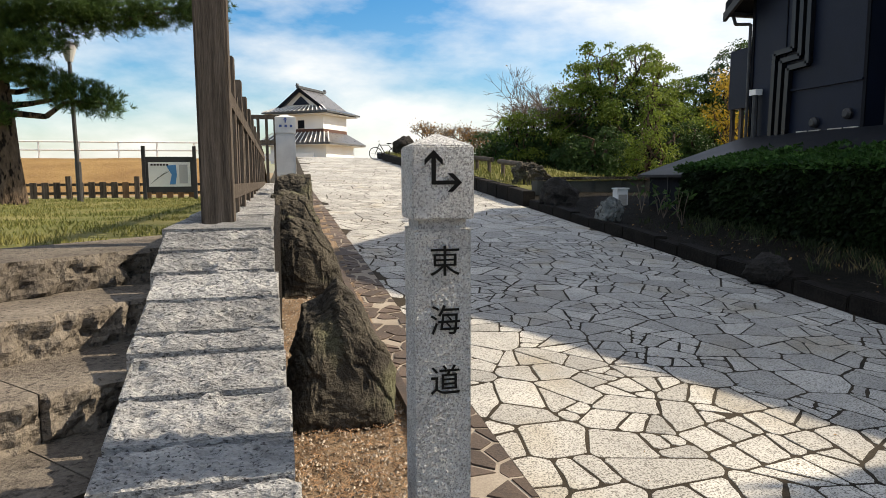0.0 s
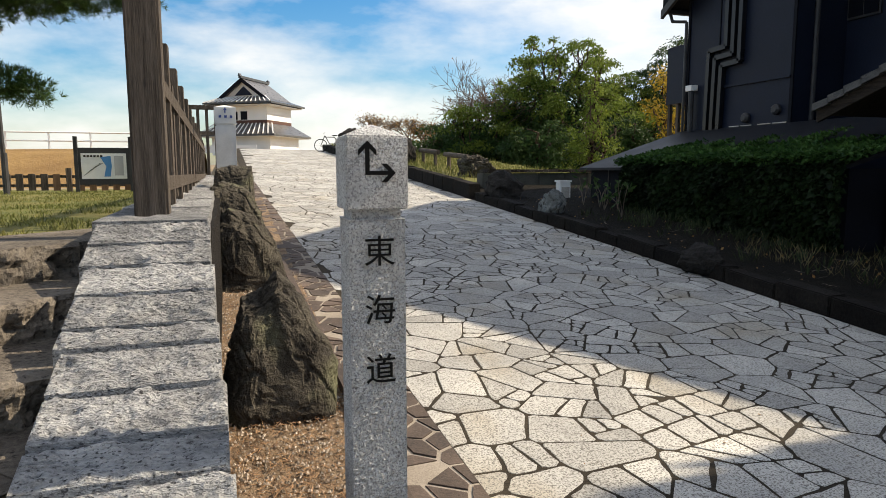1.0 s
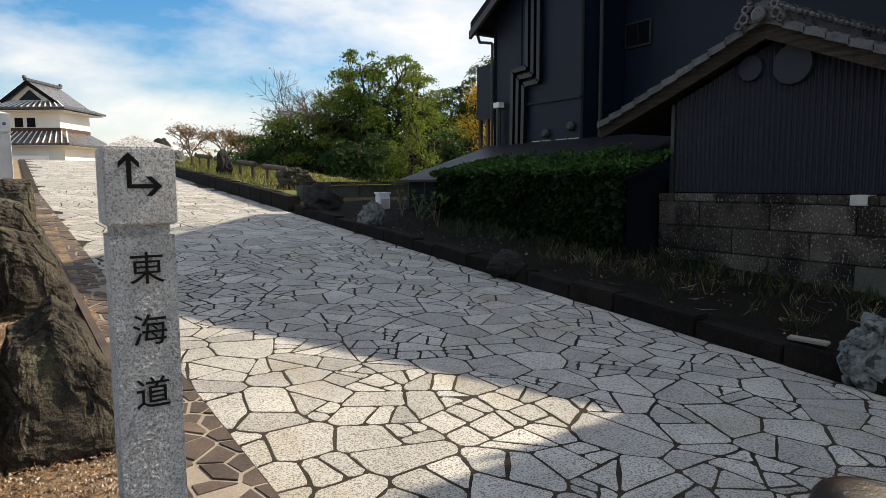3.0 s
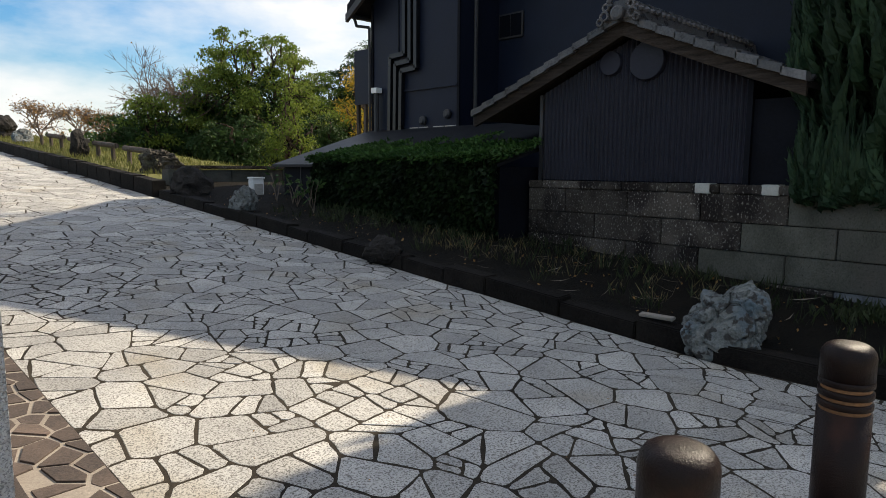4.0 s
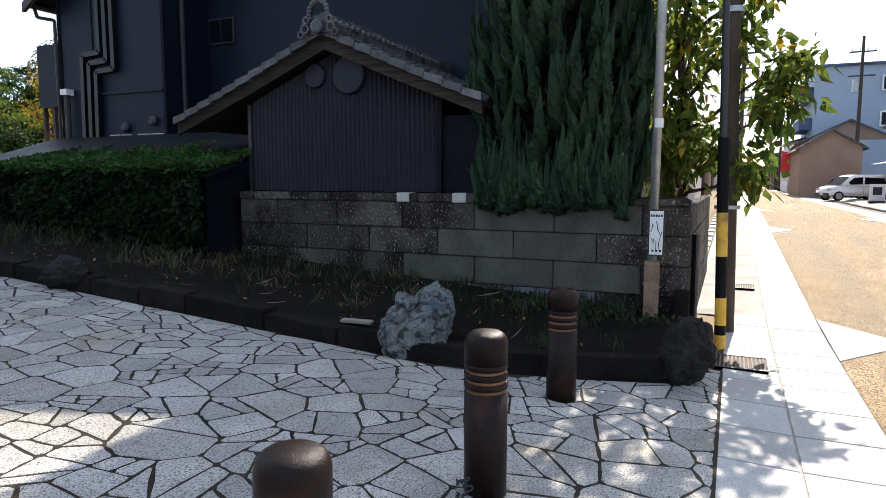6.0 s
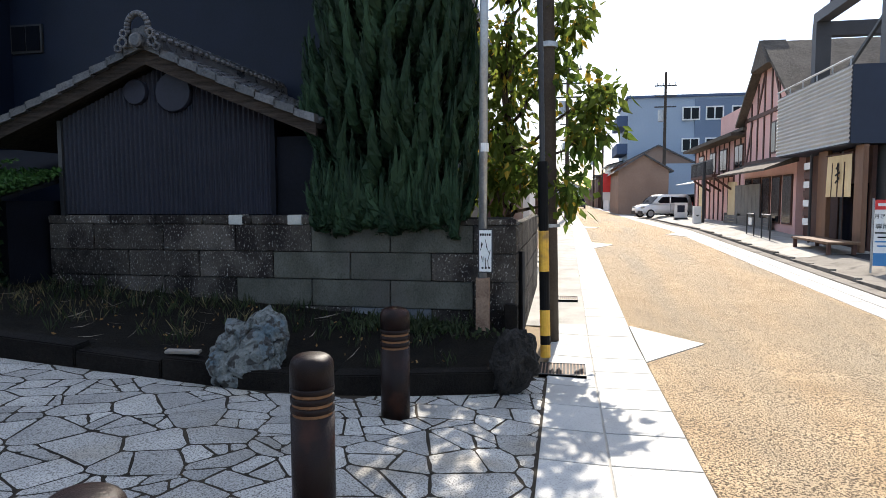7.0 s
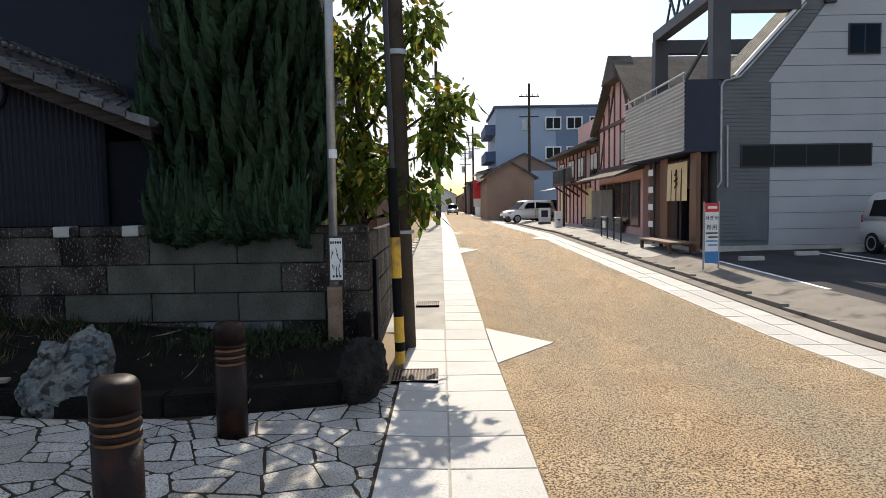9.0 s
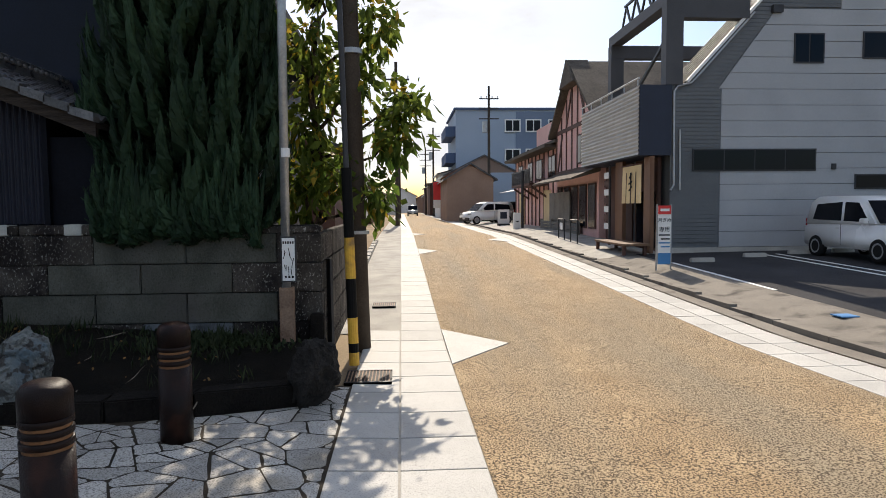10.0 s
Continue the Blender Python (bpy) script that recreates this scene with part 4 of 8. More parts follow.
# bank behind the lawn
dv, df = [], []
prof = [(26, 0.6), (30, 1.35), (36, 2.3), (40, 2.62), (48, 2.62), (60, 0.5)]
for x in np.linspace(-70, -1.4, 30):
    for y, z in prof:
        dv.append((float(x), y, z + 0.05 * noise.noise((x * 0.3, y * 0.3, 0))))
df = [(i * 6 + j, i * 6 + j + 1, (i + 1) * 6 + j + 1, (i + 1) * 6 + j) for i in range(29) for j in range(5)]
tagged(pydata("dyke", dv, df, M_DYKE, smooth=True), "bank of dry brown grass behind the lawn", "bank", kind="structure")
rail = thing("bank_railing", (-20, 40, 2.6), "white tubular railing along the top of the bank", "railing")
for z in (0.45, 0.9):
    part("rail", tube((-70, 40, 2.62 + z), (-1.6, 40, 2.62 + z), 0.045), M_WHITE, rail)
for i in range(34):
    part("post", tube((-69 + i * 2, 40, 2.5), (-69 + i * 2, 40, 3.55), 0.045), M_WHITE, rail)

# ---- gravel bed with the marker stone ----
gr = sheet(-0.12, 0.66, 1.2, 14.5, 8, 80, lambda x, y: ground(x, y) + 0.012 + 0.014 * noise.noise((x * 7, y * 7, 1)), "gravel_bed", M_GRAVEL)
tagged(gr, "bed of brown gravel and pine needles between wall and ramp", "gravel bed", kind="structure")
rng = np.random.default_rng(8)
n = 5200
gx, gy = rng.uniform(-0.06, 0.64, n), 1.25 + 5.5 * rng.random(n) ** 1.5
pc = np.stack([gx, gy, [ground(a, b) + 0.028 for a, b in zip(gx, gy)]], 1)
M_CHIP = surf("gravel_chips", (0.15, 0.115, 0.085), (0.52, 0.45, 0.37), 9, 0.9, 0.2, 60, vary=0.55, island=True)
M_NEEDLE = surf("dry_needles", (0.17, 0.085, 0.04), (0.38, 0.22, 0.11), 9, 0.8, 0.1, 60, vary=0.5, island=True)
v, f = [], []
for x, y, z in pc:
    s = float(rng.uniform(0.004, 0.012))
    a = float(rng.uniform(0, 6))
    o = len(v)
    for k in range(4):
        v.append((x + s * math.cos(a + k * 1.57) * float(rng.uniform(0.7, 1.2)), y + s * math.sin(a + k * 1.57), z - 0.004))
    v.append((x, y, z + s * 0.65))
    f += [(o, o + 1, o + 4), (o + 1, o + 2, o + 4), (o + 2, o + 3, o + 4), (o + 3, o, o + 4)]
tagged(pydata("gravel", v, f, M_CHIP), "loose pale brown gravel chips", "gravel", kind="stuff")
nc = np.stack([rng.uniform(-0.06, 0.64, 8000), 1.25 + 5 * rng.random(8000) ** 1.5, np.zeros(8000)], 1)
nc[:, 2] = [ground(a, b) + 0.035 for a, b in nc[:, :2]]

flatdir = rng.normal(size=(8000, 3)) * np.array((4, 4, 0.15))
tagged(leaves("pine_needles", nc, flatdir, 0.06, 9, M_NEEDLE, None, aspect=0.05, flat=True), "dry rust coloured pine needles on the gravel", "needles", kind="stuff")

# brown slate edging of the ramp
edge = thing("edging", (0.9, 5, 0.2), "edging of irregular brown slate beside the ramp", "edging", kind="structure")
ep = []
for y0, y1, c, sd in ((1.7, 8, 0.165, 21), (8, 18, 0.25, 22)):
    for px, py, poly in voronoi(0, 0.34, y0, y1, c, sd, 0.022, 0.95, 0.8, 1.0):
        ep.append((px, py, [(x + left_edge(y) - 0.34, y) for x, y in poly]))
lay(ep, lambda x, y: ground(x, y) + 0.012, 0.04, "slate_piece", lambda a, b: b, M_BROWN, M_BROWN, edge, 3, 0.006)
edging_bed = part("edging_bed", prism(bmesh.new(), [(left_edge(1.7) - 0.35, 1.68), (left_edge(1.7), 1.68), (left_edge(18), 18), (left_edge(18) - 0.35, 18)], "z", 0, 0.027), M_EDGEMORTAR, edge)
for v in edging_bed.data.vertices:
    v.co.z += ground(v.co.x, v.co.y) - 0.02
edging_kerb = part("edging_kerb", prism(bmesh.new(), [(left_edge(1.7) - 0.40, 1.68), (left_edge(1.7) - 0.345, 1.68), (left_edge(18) - 0.345, 18), (left_edge(18) - 0.40, 18)], "z", -0.05, 0.075), M_BROWN, edge)
for v in edging_kerb.data.vertices:
    v.co.z += ground(v.co.x, v.co.y)



def shaped_rock(y, outline, deep, material, label, seed, rough=1.0):
    """A boulder with a given front outline in x and z, its depth swelling towards the middle, hewn by cracks and hollows."""
    cx, cz = sum(p[0] for p in outline) / len(outline), sum(p[1] for p in outline) / len(outline)
    n = len(outline)
    bm = bmesh.new()
    bmesh.ops.create_icosphere(bm, subdivisions=6, radius=1.0)
    off = Vector((seed * 3.7, seed * 1.3, seed * 2.1))
    for v in bm.verts:
        d = v.co.copy()
        flat = math.hypot(d.x, d.z)
        a, b = (d.x / flat, d.z / flat) if flat > 1e-6 else (1.0, 0.0)
        far = 0.0
        for i in range(n):
            px, pz = outline[i][0] - cx, outline[i][1] - cz
            qx, qz = outline[(i + 1) % n][0] - cx, outline[(i + 1) % n][1] - cz
            det = a * (pz - qz) - b * (px - qx)
            if abs(det) > 1e-9:
                t = (px * (pz - qz) - pz * (px - qx)) / det
                w = (a * pz - b * px) / det
                if t > 0 and -1e-6 <= w <= 1 + 1e-6:
                    far = max(far, t)
        spread = flat ** 0.42
        p = Vector((cx + a * far * spread, y + math.copysign(abs(d.y) ** 0.8, d.y) * deep, cz + b * far * spread))
        p.y += 0.18 * (p.z - cz)
        q = p * 5 + off
        step = noise.voronoi(Vector((p.x * 5, p.y * 6, p.z * 3.6)) + off)[0]
        crack = max(0.0, 1 - (step[1] - step[0]) * 9)
        h = 0.030 * noise.fractal(q, 0.9, 2.1, 5) - 0.022 * crack + 0.05 * (noise.noise(Vector((p.x * 4, p.y * 4, p.z * 2.2)) + off) - 0.1) + 0.010 * noise.fractal(p * 22 + off, 0.8, 2.0, 3)
        v.co = p + d * h * rough
    return tagged(part("boulder", bm, material), label, "rock", "rocks")


shaped_rock(3.55, [(-0.05, 0.24), (0.0, 0.48), (0.065, 0.80), (0.15, 0.83), (0.262, 0.93), (0.35, 0.83), (0.43, 0.65), (0.555, 0.42), (0.56, 0.12), (0.26, 0.06), (0.0, 0.10)], 0.23, M_ROCK, "pointed dark brown boulder on the gravel beside the ramp", 4, 0.75)
shaped_rock(6.35, [(-0.14, 0.30), (-0.13, 0.70), (-0.11, 1.0), (0.016, 1.125), (0.26, 1.05), (0.43, 0.82), (0.545, 0.50), (0.53, 0.30), (0.2, 0.24)], 0.26, M_ROCK, "broad rounded brown boulder on the gravel beside the ramp", 9, 0.8)
shaped_rock(7.25, [(-0.18, 0.45), (-0.17, 1.05), (-0.15, 1.32), (-0.03, 1.38), (0.22, 1.30), (0.36, 1.03), (0.42, 0.7), (0.38, 0.4)], 0.26, M_ROCK, "low brown boulder leaning over the edging", 12, 0.8)
shaped_rock(8.05, [(-0.20, 0.5), (-0.19, 1.2), (-0.11, 1.52), (0.05, 1.56), (0.30, 1.55), (0.32, 1.30), (0.33, 0.8), (0.30, 0.45)], 0.22, M_ROCK, "squared brown boulder below the white marker stone", 17, 0.6)

# ---- weathered paling fence on the wall ----
fence = thing("fence", (-0.38, 6, 1.25), "weathered dark timber paling fence on the stair wall", "fence")
part("post", prism(bmesh.new(), [(-0.45, 3.74), (-0.28, 3.74), (-0.28, 3.91), (-0.45, 3.91)], "z", 1.2, 3.2), M_WOODGREY, fence, "tall cracked grey gate post", bevel=0.012)
for k in range(12):
    y = 4.6 + k * 0.95
    part("paling", box(-0.40 - 0.012 * k, -0.31 - 0.012 * k, y, y + 0.12, 1.22, 2.30 - 0.02 * k), M_WOODGREY, fence, bevel=0.006)
    for m in range(1, 4):
        yy = y + m * 0.23
        part("paling", box(-0.37 - 0.012 * k, -0.34 - 0.012 * k, yy, yy + 0.11, 1.30, 2.12 - 0.02 * k), M_WOODGREY, fence)
for z in (1.42, 1.98):
    part("rail", beam(bmesh.new(), (-0.33, 3.74, z), (-0.47, 15.8, z - 0.05), 0.06, 0.09), M_WOODGREY, fence)

# ---- inscribed marker stone ----
def chiselled(name, x, y, h, z0, z1, material, parent, deep=1.0):
    """A square shaft whose four faces are pecked with a point chisel; the edges stay straight."""
    n, m = 36, int((z1 - z0) / 0.006)
    ring = [(-h + 2 * h * k / n, -h, 0, 1) for k in range(n)] + [(h, -h + 2 * h * k / n, -1, 0) for k in range(n)]
    ring += [(h - 2 * h * k / n, h, 0, -1) for k in range(n)] + [(-h, h - 2 * h * k / n, 1, 0) for k in range(n)]
    tv, tf = [], []
    for j in range(m + 1):
        zz = z0 + (z1 - z0) * j / m
        for k, (a, b, na, nb) in enumerate(ring):
            dent = 0.0
            if k % n and 0 < j < m:
                q = noise.noise((a * 105, b * 105, zz * 105))
                dent = 0.001 + deep * 0.010 * max(0.0, q - 0.02) + deep * 0.0025 * abs(noise.noise((a * 240, b * 240, zz * 240)))
            elif k % n == 0:
                dent = 0.0025
            tv.append((x + a + na * dent, y + b + nb * dent, zz))
    for j in range(m):
        for k in range(4 * n):
            e = (k + 1) % (4 * n)
            tf.append((j * 4 * n + k, j * 4 * n + e, (j + 1) * 4 * n + e, (j + 1) * 4 * n + k))
    tf.append(tuple(m * 4 * n + k for k in range(4 * n)))
    return pydata(name, tv, tf, material, parent)


def marker_stone(x, y, z, top, w, name, label, material, group):
    t = thing(name, (x, y, z), label, "stone marker", group)
    part("core", box(x - w / 2 + 0.008, x + w / 2 - 0.008, y - w / 2 + 0.008, y + w / 2 - 0.008, z - 0.1, top - 0.256), material, t)
    chiselled("shaft", x, y, w / 2, z - 0.1, top - 0.255, material, t, 1.0 if w < 0.2 else 0.15)
    part("neck", box(x - w / 2 + 0.012, x + w / 2 - 0.012, y - w / 2 + 0.012, y + w / 2 - 0.012, top - 0.258, top - 0.228), material, t)
    h = w / 2 + 0.006
    bm = bmesh.new()
    lo = [bm.verts.new((x + a * h, y + b * h, top - 0.228)) for a, b in ((-1, -1), (1, -1), (1, 1), (-1, 1))]
    mi = [bm.verts.new((x + a * h, y + b * h, top - 0.026)) for a, b in ((-1, -1), (1, -1), (1, 1), (-1, 1))]
    ap = bm.verts.new((x, y, top + 0.012))
    bm.faces.new(lo[::-1])
    for i in range(4):
        j = (i + 1) % 4
        bm.faces.new((lo[i], lo[j], mi[j], mi[i]))
        bm.faces.new((mi[i], mi[j], ap))
    part("head", bm, material, t, bevel=0.004)
    return t


PX, PY, PT, PW = 0.420, 1.825, 1.612, 0.162
ms = marker_stone(PX, PY, ground(PX, PY), PT, PW, "marker_stone", "square granite way marker with carved black characters and arrows", M_GRANITE, "marker stones")

# arrows and characters on the marker stone
fy = PY - PW / 2 - 0.001


def flat_y(pts, y0, y1):
    return prism(bmesh.new(), pts, "y", y0, y1)


ax, az = PX - 0.028, PT - 0.130
part("arrow", flat_y([(ax - 0.006, az + 0.008), (ax - 0.006, az + 0.070), (ax - 0.025, az + 0.051), (ax - 0.025, az + 0.066), (ax, az + 0.091), (ax + 0.025, az + 0.066), (ax + 0.025, az + 0.051), (ax + 0.006, az + 0.070), (ax + 0.006, az + 0.008)], fy - 0.008, fy + 0.004), M_BLACKINK, ms, "black painted arrow pointing up")
part("arrow", flat_y([(ax - 0.006, az - 0.002), (ax - 0.006, az + 0.009), (ax + 0.058, az + 0.009), (ax + 0.039, az + 0.029), (ax + 0.054, az + 0.029), (ax + 0.079, az + 0.0035), (ax + 0.054, az - 0.022), (ax + 0.039, az - 0.022), (ax + 0.058, az - 0.002)], fy - 0.0085, fy + 0.004), M_BLACKINK, ms, "black painted arrow pointing right")
for ch, z in (("東", PT - 0.350), ("海", PT - 0.517), ("道", PT - 0.690)):
    words(ch, 0.092, pose(PX + 0.004, fy, z, 90, 0, 0), M_BLACKINK, ms, "character", 0.002)

M_MARKWHITE = surf("pale_marker_stone", (0.50, 0.50, 0.49), (0.66, 0.66, 0.64), 6, 0.7, 0.3, 130)
QX, QY, QT, QW = 0.02, 8.7, 2.29, 0.245
m2 = marker_stone(QX, QY, ground(QX, QY), QT, QW, "marker_stone", "pale square way marker with a blue arrow, behind boulders", M_MARKWHITE, "marker stones")
M_BLUEINK = surf("blue_ink", (0.03, 0.06, 0.22), (0.05, 0.09, 0.28), 4, 0.6, 0.0)
qy = QY - QW / 2 - 0.008
part("arrow", flat_y([(QX - 0.008, QT - 0.10), (QX - 0.008, QT - 0.055), (QX - 0.03, QT - 0.07), (QX, QT - 0.03), (QX + 0.03, QT - 0.07), (QX + 0.008, QT - 0.055), (QX + 0.008, QT - 0.10)], qy - 0.003, qy + 0.004), M_BLUEINK, m2, "blue arrow pointing up")
for k in range(3):
    part("lettering_bar", box(QX - 0.075 + k * 0.065, QX - 0.045 + k * 0.065, qy - 0.002, qy + 0.003, QT - 0.155, QT - 0.125), M_BLUEINK, m2)


# ---- bollards ----
def bollard(x, y, h, chained=False):
    z = ground(x, y)
    t = thing("bollard", (x, y, z), "worn brown cast-iron bollard with three ochre grooves", "bollard", "bollards")
    r = 0.108
    part("body", lathe(bmesh.new(), (x, y, z), [(r, -0.1), (r, h - 0.30)], 28), M_IRON, t, smooth=True)
    for k in range(3):
        a = h - 0.30 + k * 0.048
        part("groove", lathe(bmesh.new(), (x, y, z), [(r - 0.009, a), (r - 0.009, a + 0.016)], 28), M_GROOVE, t, "ochre painted groove")
        part("ring", lathe(bmesh.new(), (x, y, z), [(r - 0.004, a + 0.016), (r + 0.001, a + 0.020), (r + 0.001, a + 0.044), (r - 0.004, a + 0.048)], 28), M_IRON, t, smooth=True)
    a = h - 0.156
    part("cap", lathe(bmesh.new(), (x, y, z), [(r, a), (r, a + 0.10), (r - 0.006, a + 0.122), (r - 0.018, a + 0.139), (r - 0.036, a + 0.150), (r - 0.06, a + 0.155), (0.01, a + 0.157)], 28), M_IRON, t, "domed cap, worn bright on top", smooth=True)
    if chained:
        ch = thing("chain", (x - 0.16, y + 0.05, z), "short rusty chain heap beside a bollard", "chain")
        for k in range(9):
            a = k * 1.3
            bm = bmesh.new()
            ring = [Vector((x - 0.15 + 0.03 * math.cos(a) + 0.02 * math.cos(q * math.pi / 4), y + 0.06 + 0.03 * math.sin(a) + 0.012 * math.sin(q * math.pi / 4 + a), z + 0.012 + k * 0.014 + 0.012 * math.sin(q * math.pi / 4))) for q in range(9)]
            pipe(bm, ring, 0.004, 5)
            part("link", bm, M_DARKMETAL, ch)
    return t


bollard(1.81, 0.585, 0.805)
bollard(3.36, 0.59, 0.825, True)
bollard(4.98, 0.60, 0.815)

# ---- rocks along the kerb ----
kb = shaped_rock(0.0, [(-0.34, 0.20), (-0.31, 0.28), (-0.18, 0.41), (-0.14, 0.48), (-0.01, 0.48), (0.05, 0.57), (0.19, 0.62), (0.30, 0.52), (0.335, 0.35), (0.32, 0.10), (0.24, -0.04), (0.16, -0.10), (-0.15, -0.10), (-0.31, 0.02)], 0.24, M_ROCKBLUE, "craggy blue and white boulder set into the kerb", 6, 1.4)
kb.matrix_basis = pose(5.36, 1.97, ground(5.3, 2.0), 0, 0, -66)
kb["group"] = "kerb rocks"
rock("boulder", (5.16, 6.08, ground(5.1, 6.1)), (0.50, 0.62, 0.36), M_ROCKDK, "dark mossy rock bulging over the kerb", 37, group="kerb rocks")
rock("boulder", (5.40, 10.2, ground(5.3, 10.2)), (0.52, 0.56, 0.58), M_ROCKBLUE, "rounded grey rock set into the kerb", 41, group="kerb rocks")
rock("boulder", (5.55, 12.7, ground(5.5, 12.7)), (0.80, 0.75, 0.72), M_ROCKDK, "dark pointed rock at the kerb's end", 43, point=0.3, group="kerb rocks")
bed_rock = shaped_rock(16.2, [(5.80, 1.05), (5.83, 1.75), (6.02, 1.93), (6.45, 1.83), (6.62, 1.62), (6.95, 1.22), (6.9, 1.0)], 0.42, M_ROCK, "large craggy rock on the raised bed", 47, 2.2)
bed_rock["group"] = "bed rocks"
rock("boulder", (5.95, 21.8, ground(5.9, 21.8) + 0.2), (0.62, 0.55, 0.95), M_ROCKDK, "upright dark rock on the raised bed", 53, group="bed rocks")
rock("boulder", (6.0, 29.5, ground(5.9, 29) + 0.2), (0.9, 0.9, 0.72), M_ROCKBLUE, "pale grey rock on the raised bed", 59, group="bed rocks")
rock("boulder", (6.1, 34.5, ground(5.9, 34) + 0.2), (1.4, 1.1, 1.15), M_ROCKDK, "dark rock near the top of the ramp", 61, group="bed rocks")
rock("stump", (6.02, -0.20, ground(6.1, -0.2)), (0.50, 0.50, 0.56), M_ROCKDK, "dark gnarled rock at the corner of the bed", 67, group="kerb rocks", craggy=0.2)
plank = part("board", box(0, 0.07, -0.15, 0.15, 0, 0.025), M_APRON, bevel=0.006)
plank.matrix_basis = pose(5.17, 2.46, ground(5.2, 2.7) + 0.19, 0, -8, 4)
tagged(plank, "pale worn board lying on the kerb beside a rock", "board")

# ---- raised bed along the upper ramp ----
bedwall = thing("wall_bed", (5.2, 24, 1.5), "low mossy stone retaining wall beside the upper ramp", "wall", kind="structure")
y = 13.6
rnd = random.Random(77)
while y < 37:
    ln = rnd.uniform(0.7, 1.2)
    zz = ground(5.2, y + ln / 2)
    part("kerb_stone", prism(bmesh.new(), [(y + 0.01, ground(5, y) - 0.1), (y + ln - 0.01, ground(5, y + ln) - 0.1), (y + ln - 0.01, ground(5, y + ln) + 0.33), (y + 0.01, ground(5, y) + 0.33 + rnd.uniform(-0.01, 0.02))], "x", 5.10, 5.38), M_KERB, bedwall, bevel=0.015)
    y += ln
up_bed = sheet(5.3, 9.5, 14.76, 40, 8, 40, lambda x, y: ground(5.2, y) + 0.27 + 0.05 * noise.noise((x, y, 0)), "upper_bed", M_LAWN)
tagged(up_bed, "grassy raised bed beside the upper ramp", "bed", kind="structure")
rng = np.random.default_rng(31)
gx, gy = rng.uniform(5.35, 9, 7000), rng.uniform(13.7, 37, 7000)
ok = gy > 14.9
gx, gy = gx[ok], gy[ok]
gc = np.stack([gx, gy, [ground(5.2, b) + 0.27 for b in gy]], 1)
tagged(leaves("grass_tufts", gc, None, 0.16, 32, M_GRASS, None, up=(0, 0, 0.8), aspect=0.12), "rough bright grass on the raised bed", "grass", kind="stuff")
# low post and rail fence on the bed
lf = thing("log_fence", (6.2, 18, 1.6), "low dark log rail on short posts", "fence")
for k in range(9):
    yy = 17.2 + k * 1.35
    part("post", tube((6.3, yy, ground(5.2, yy) + 0.2), (6.3, yy, ground(5.2, yy) + 0.68), 0.06), M_WOODGREY, lf)
for k in (0, 2, 4, 6):
    yy = 17.2 + k * 1.35
    part("rail", tube((6.3, yy - 0.3, ground(5.2, yy) + 0.72), (6.3, yy + 1.7, ground(5.2, yy + 1.7) + 0.72), 0.075), M_WOODGREY, lf)
# stone wall that closes the bed towards the lean-to
back = thing("wall_back", (7.4, 14.5, 0.9), "mossy dark stone wall behind the planting bed", "wall", kind="structure")
rnd = random.Random(90)
for r in range(2):
    x = 5.9 - 0.2 * r
    while x < 11.5:
        ln = rnd.uniform(0.45, 0.8)
        part("stone", box(x + 0.006, x + ln, 14.3 + rnd.uniform(0, 0.02), 14.7, 0.70 + 0.36 * r, 1.05 + 0.36 * r), M_OYACLEAN, back, bevel=0.015)
        x += ln + 0.006
part("coping", box(5.8, 11.5, 14.22, 14.75, 1.424, 1.50), M_OYA, back, bevel=0.015)
bxx = thing("meter_box", (6.54, 11.95, 0.75), "small white meter box on the bed by the wall", "box")
part("body", box(6.42, 6.66, 11.85, 12.05, 0.6, 1.24), M_WHITE, bxx, bevel=0.012)
part("lid", box(6.40, 6.68, 11.83, 12.07, 1.242, 1.275), M_WHITE, bxx, bevel=0.008)
part("label_panel", box(6.45, 6.63, 11.844, 11.85, 0.78, 1.14), M_CONCRETE, bxx)

# ---- ivy over the lean-to ----
rng = np.random.default_rng(40)
n = 17000
iy = rng.uniform(5.70, 10.15, n)
hang = rng.random(n)
iz = 0.50 + 1.12 * hang ** 0.8
ix = 6.88 - 0.13 * np.sin(np.clip((iz - 0.4) / 1.2, 0, 1) * 2.6) - 0.10 * np.abs(np.sin(iy * 3.1 + np.sin(iz * 4))) * rng.random(n)
drop = np.array([0.45 + 0.28 * noise.noise((y * 1.7, 0, 3)) + 0.5 * max(0, y - 9.6) * 2 + 0.02 * math.sin(y * 11) for y in iy])
ok = iz > drop
ivy = thing("ivy", (6.9, 8, 0.5), "dense dark ivy hanging over the lean-to's wall and roof edge", "ivy")
# hanging leaves take the copy whose colour carries the wall's shade
leaves("wall_leaves", np.stack([ix, iy, iz], 1)[ok], np.tile((-0.8, 0, -0.2), (ok.sum(), 1)), 0.075, 41, M_IVYSHADE, ivy, aspect=0.75, droop=0.35)
n = 15000
iy = rng.uniform(5.60, 10.35, n)
u = rng.random(n) ** 1.4
lim = np.array([1.25 + 1.0 * noise.noise((y * 1.3, 2, 7)) + 0.4 * math.sin(y * 7) + 0.2 * math.sin(y * 19) for y in iy])
reach = u * np.clip(lim, 0.2, 2.5)
ix = 6.72 + reach
iz = 1.55 + (ix - 6.8) * 0.261 + 0.05 + 0.10 * rng.random(n) * (1 - u)
# leaves on the roof take the brighter copy, painted as lit by the sky
leaves("roof_leaves", np.stack([ix, iy, iz], 1), np.tile((-0.9, 0, -0.1), (n, 1)), 0.065, 42, M_IVYLIT, ivy, aspect=0.75, flat=True)
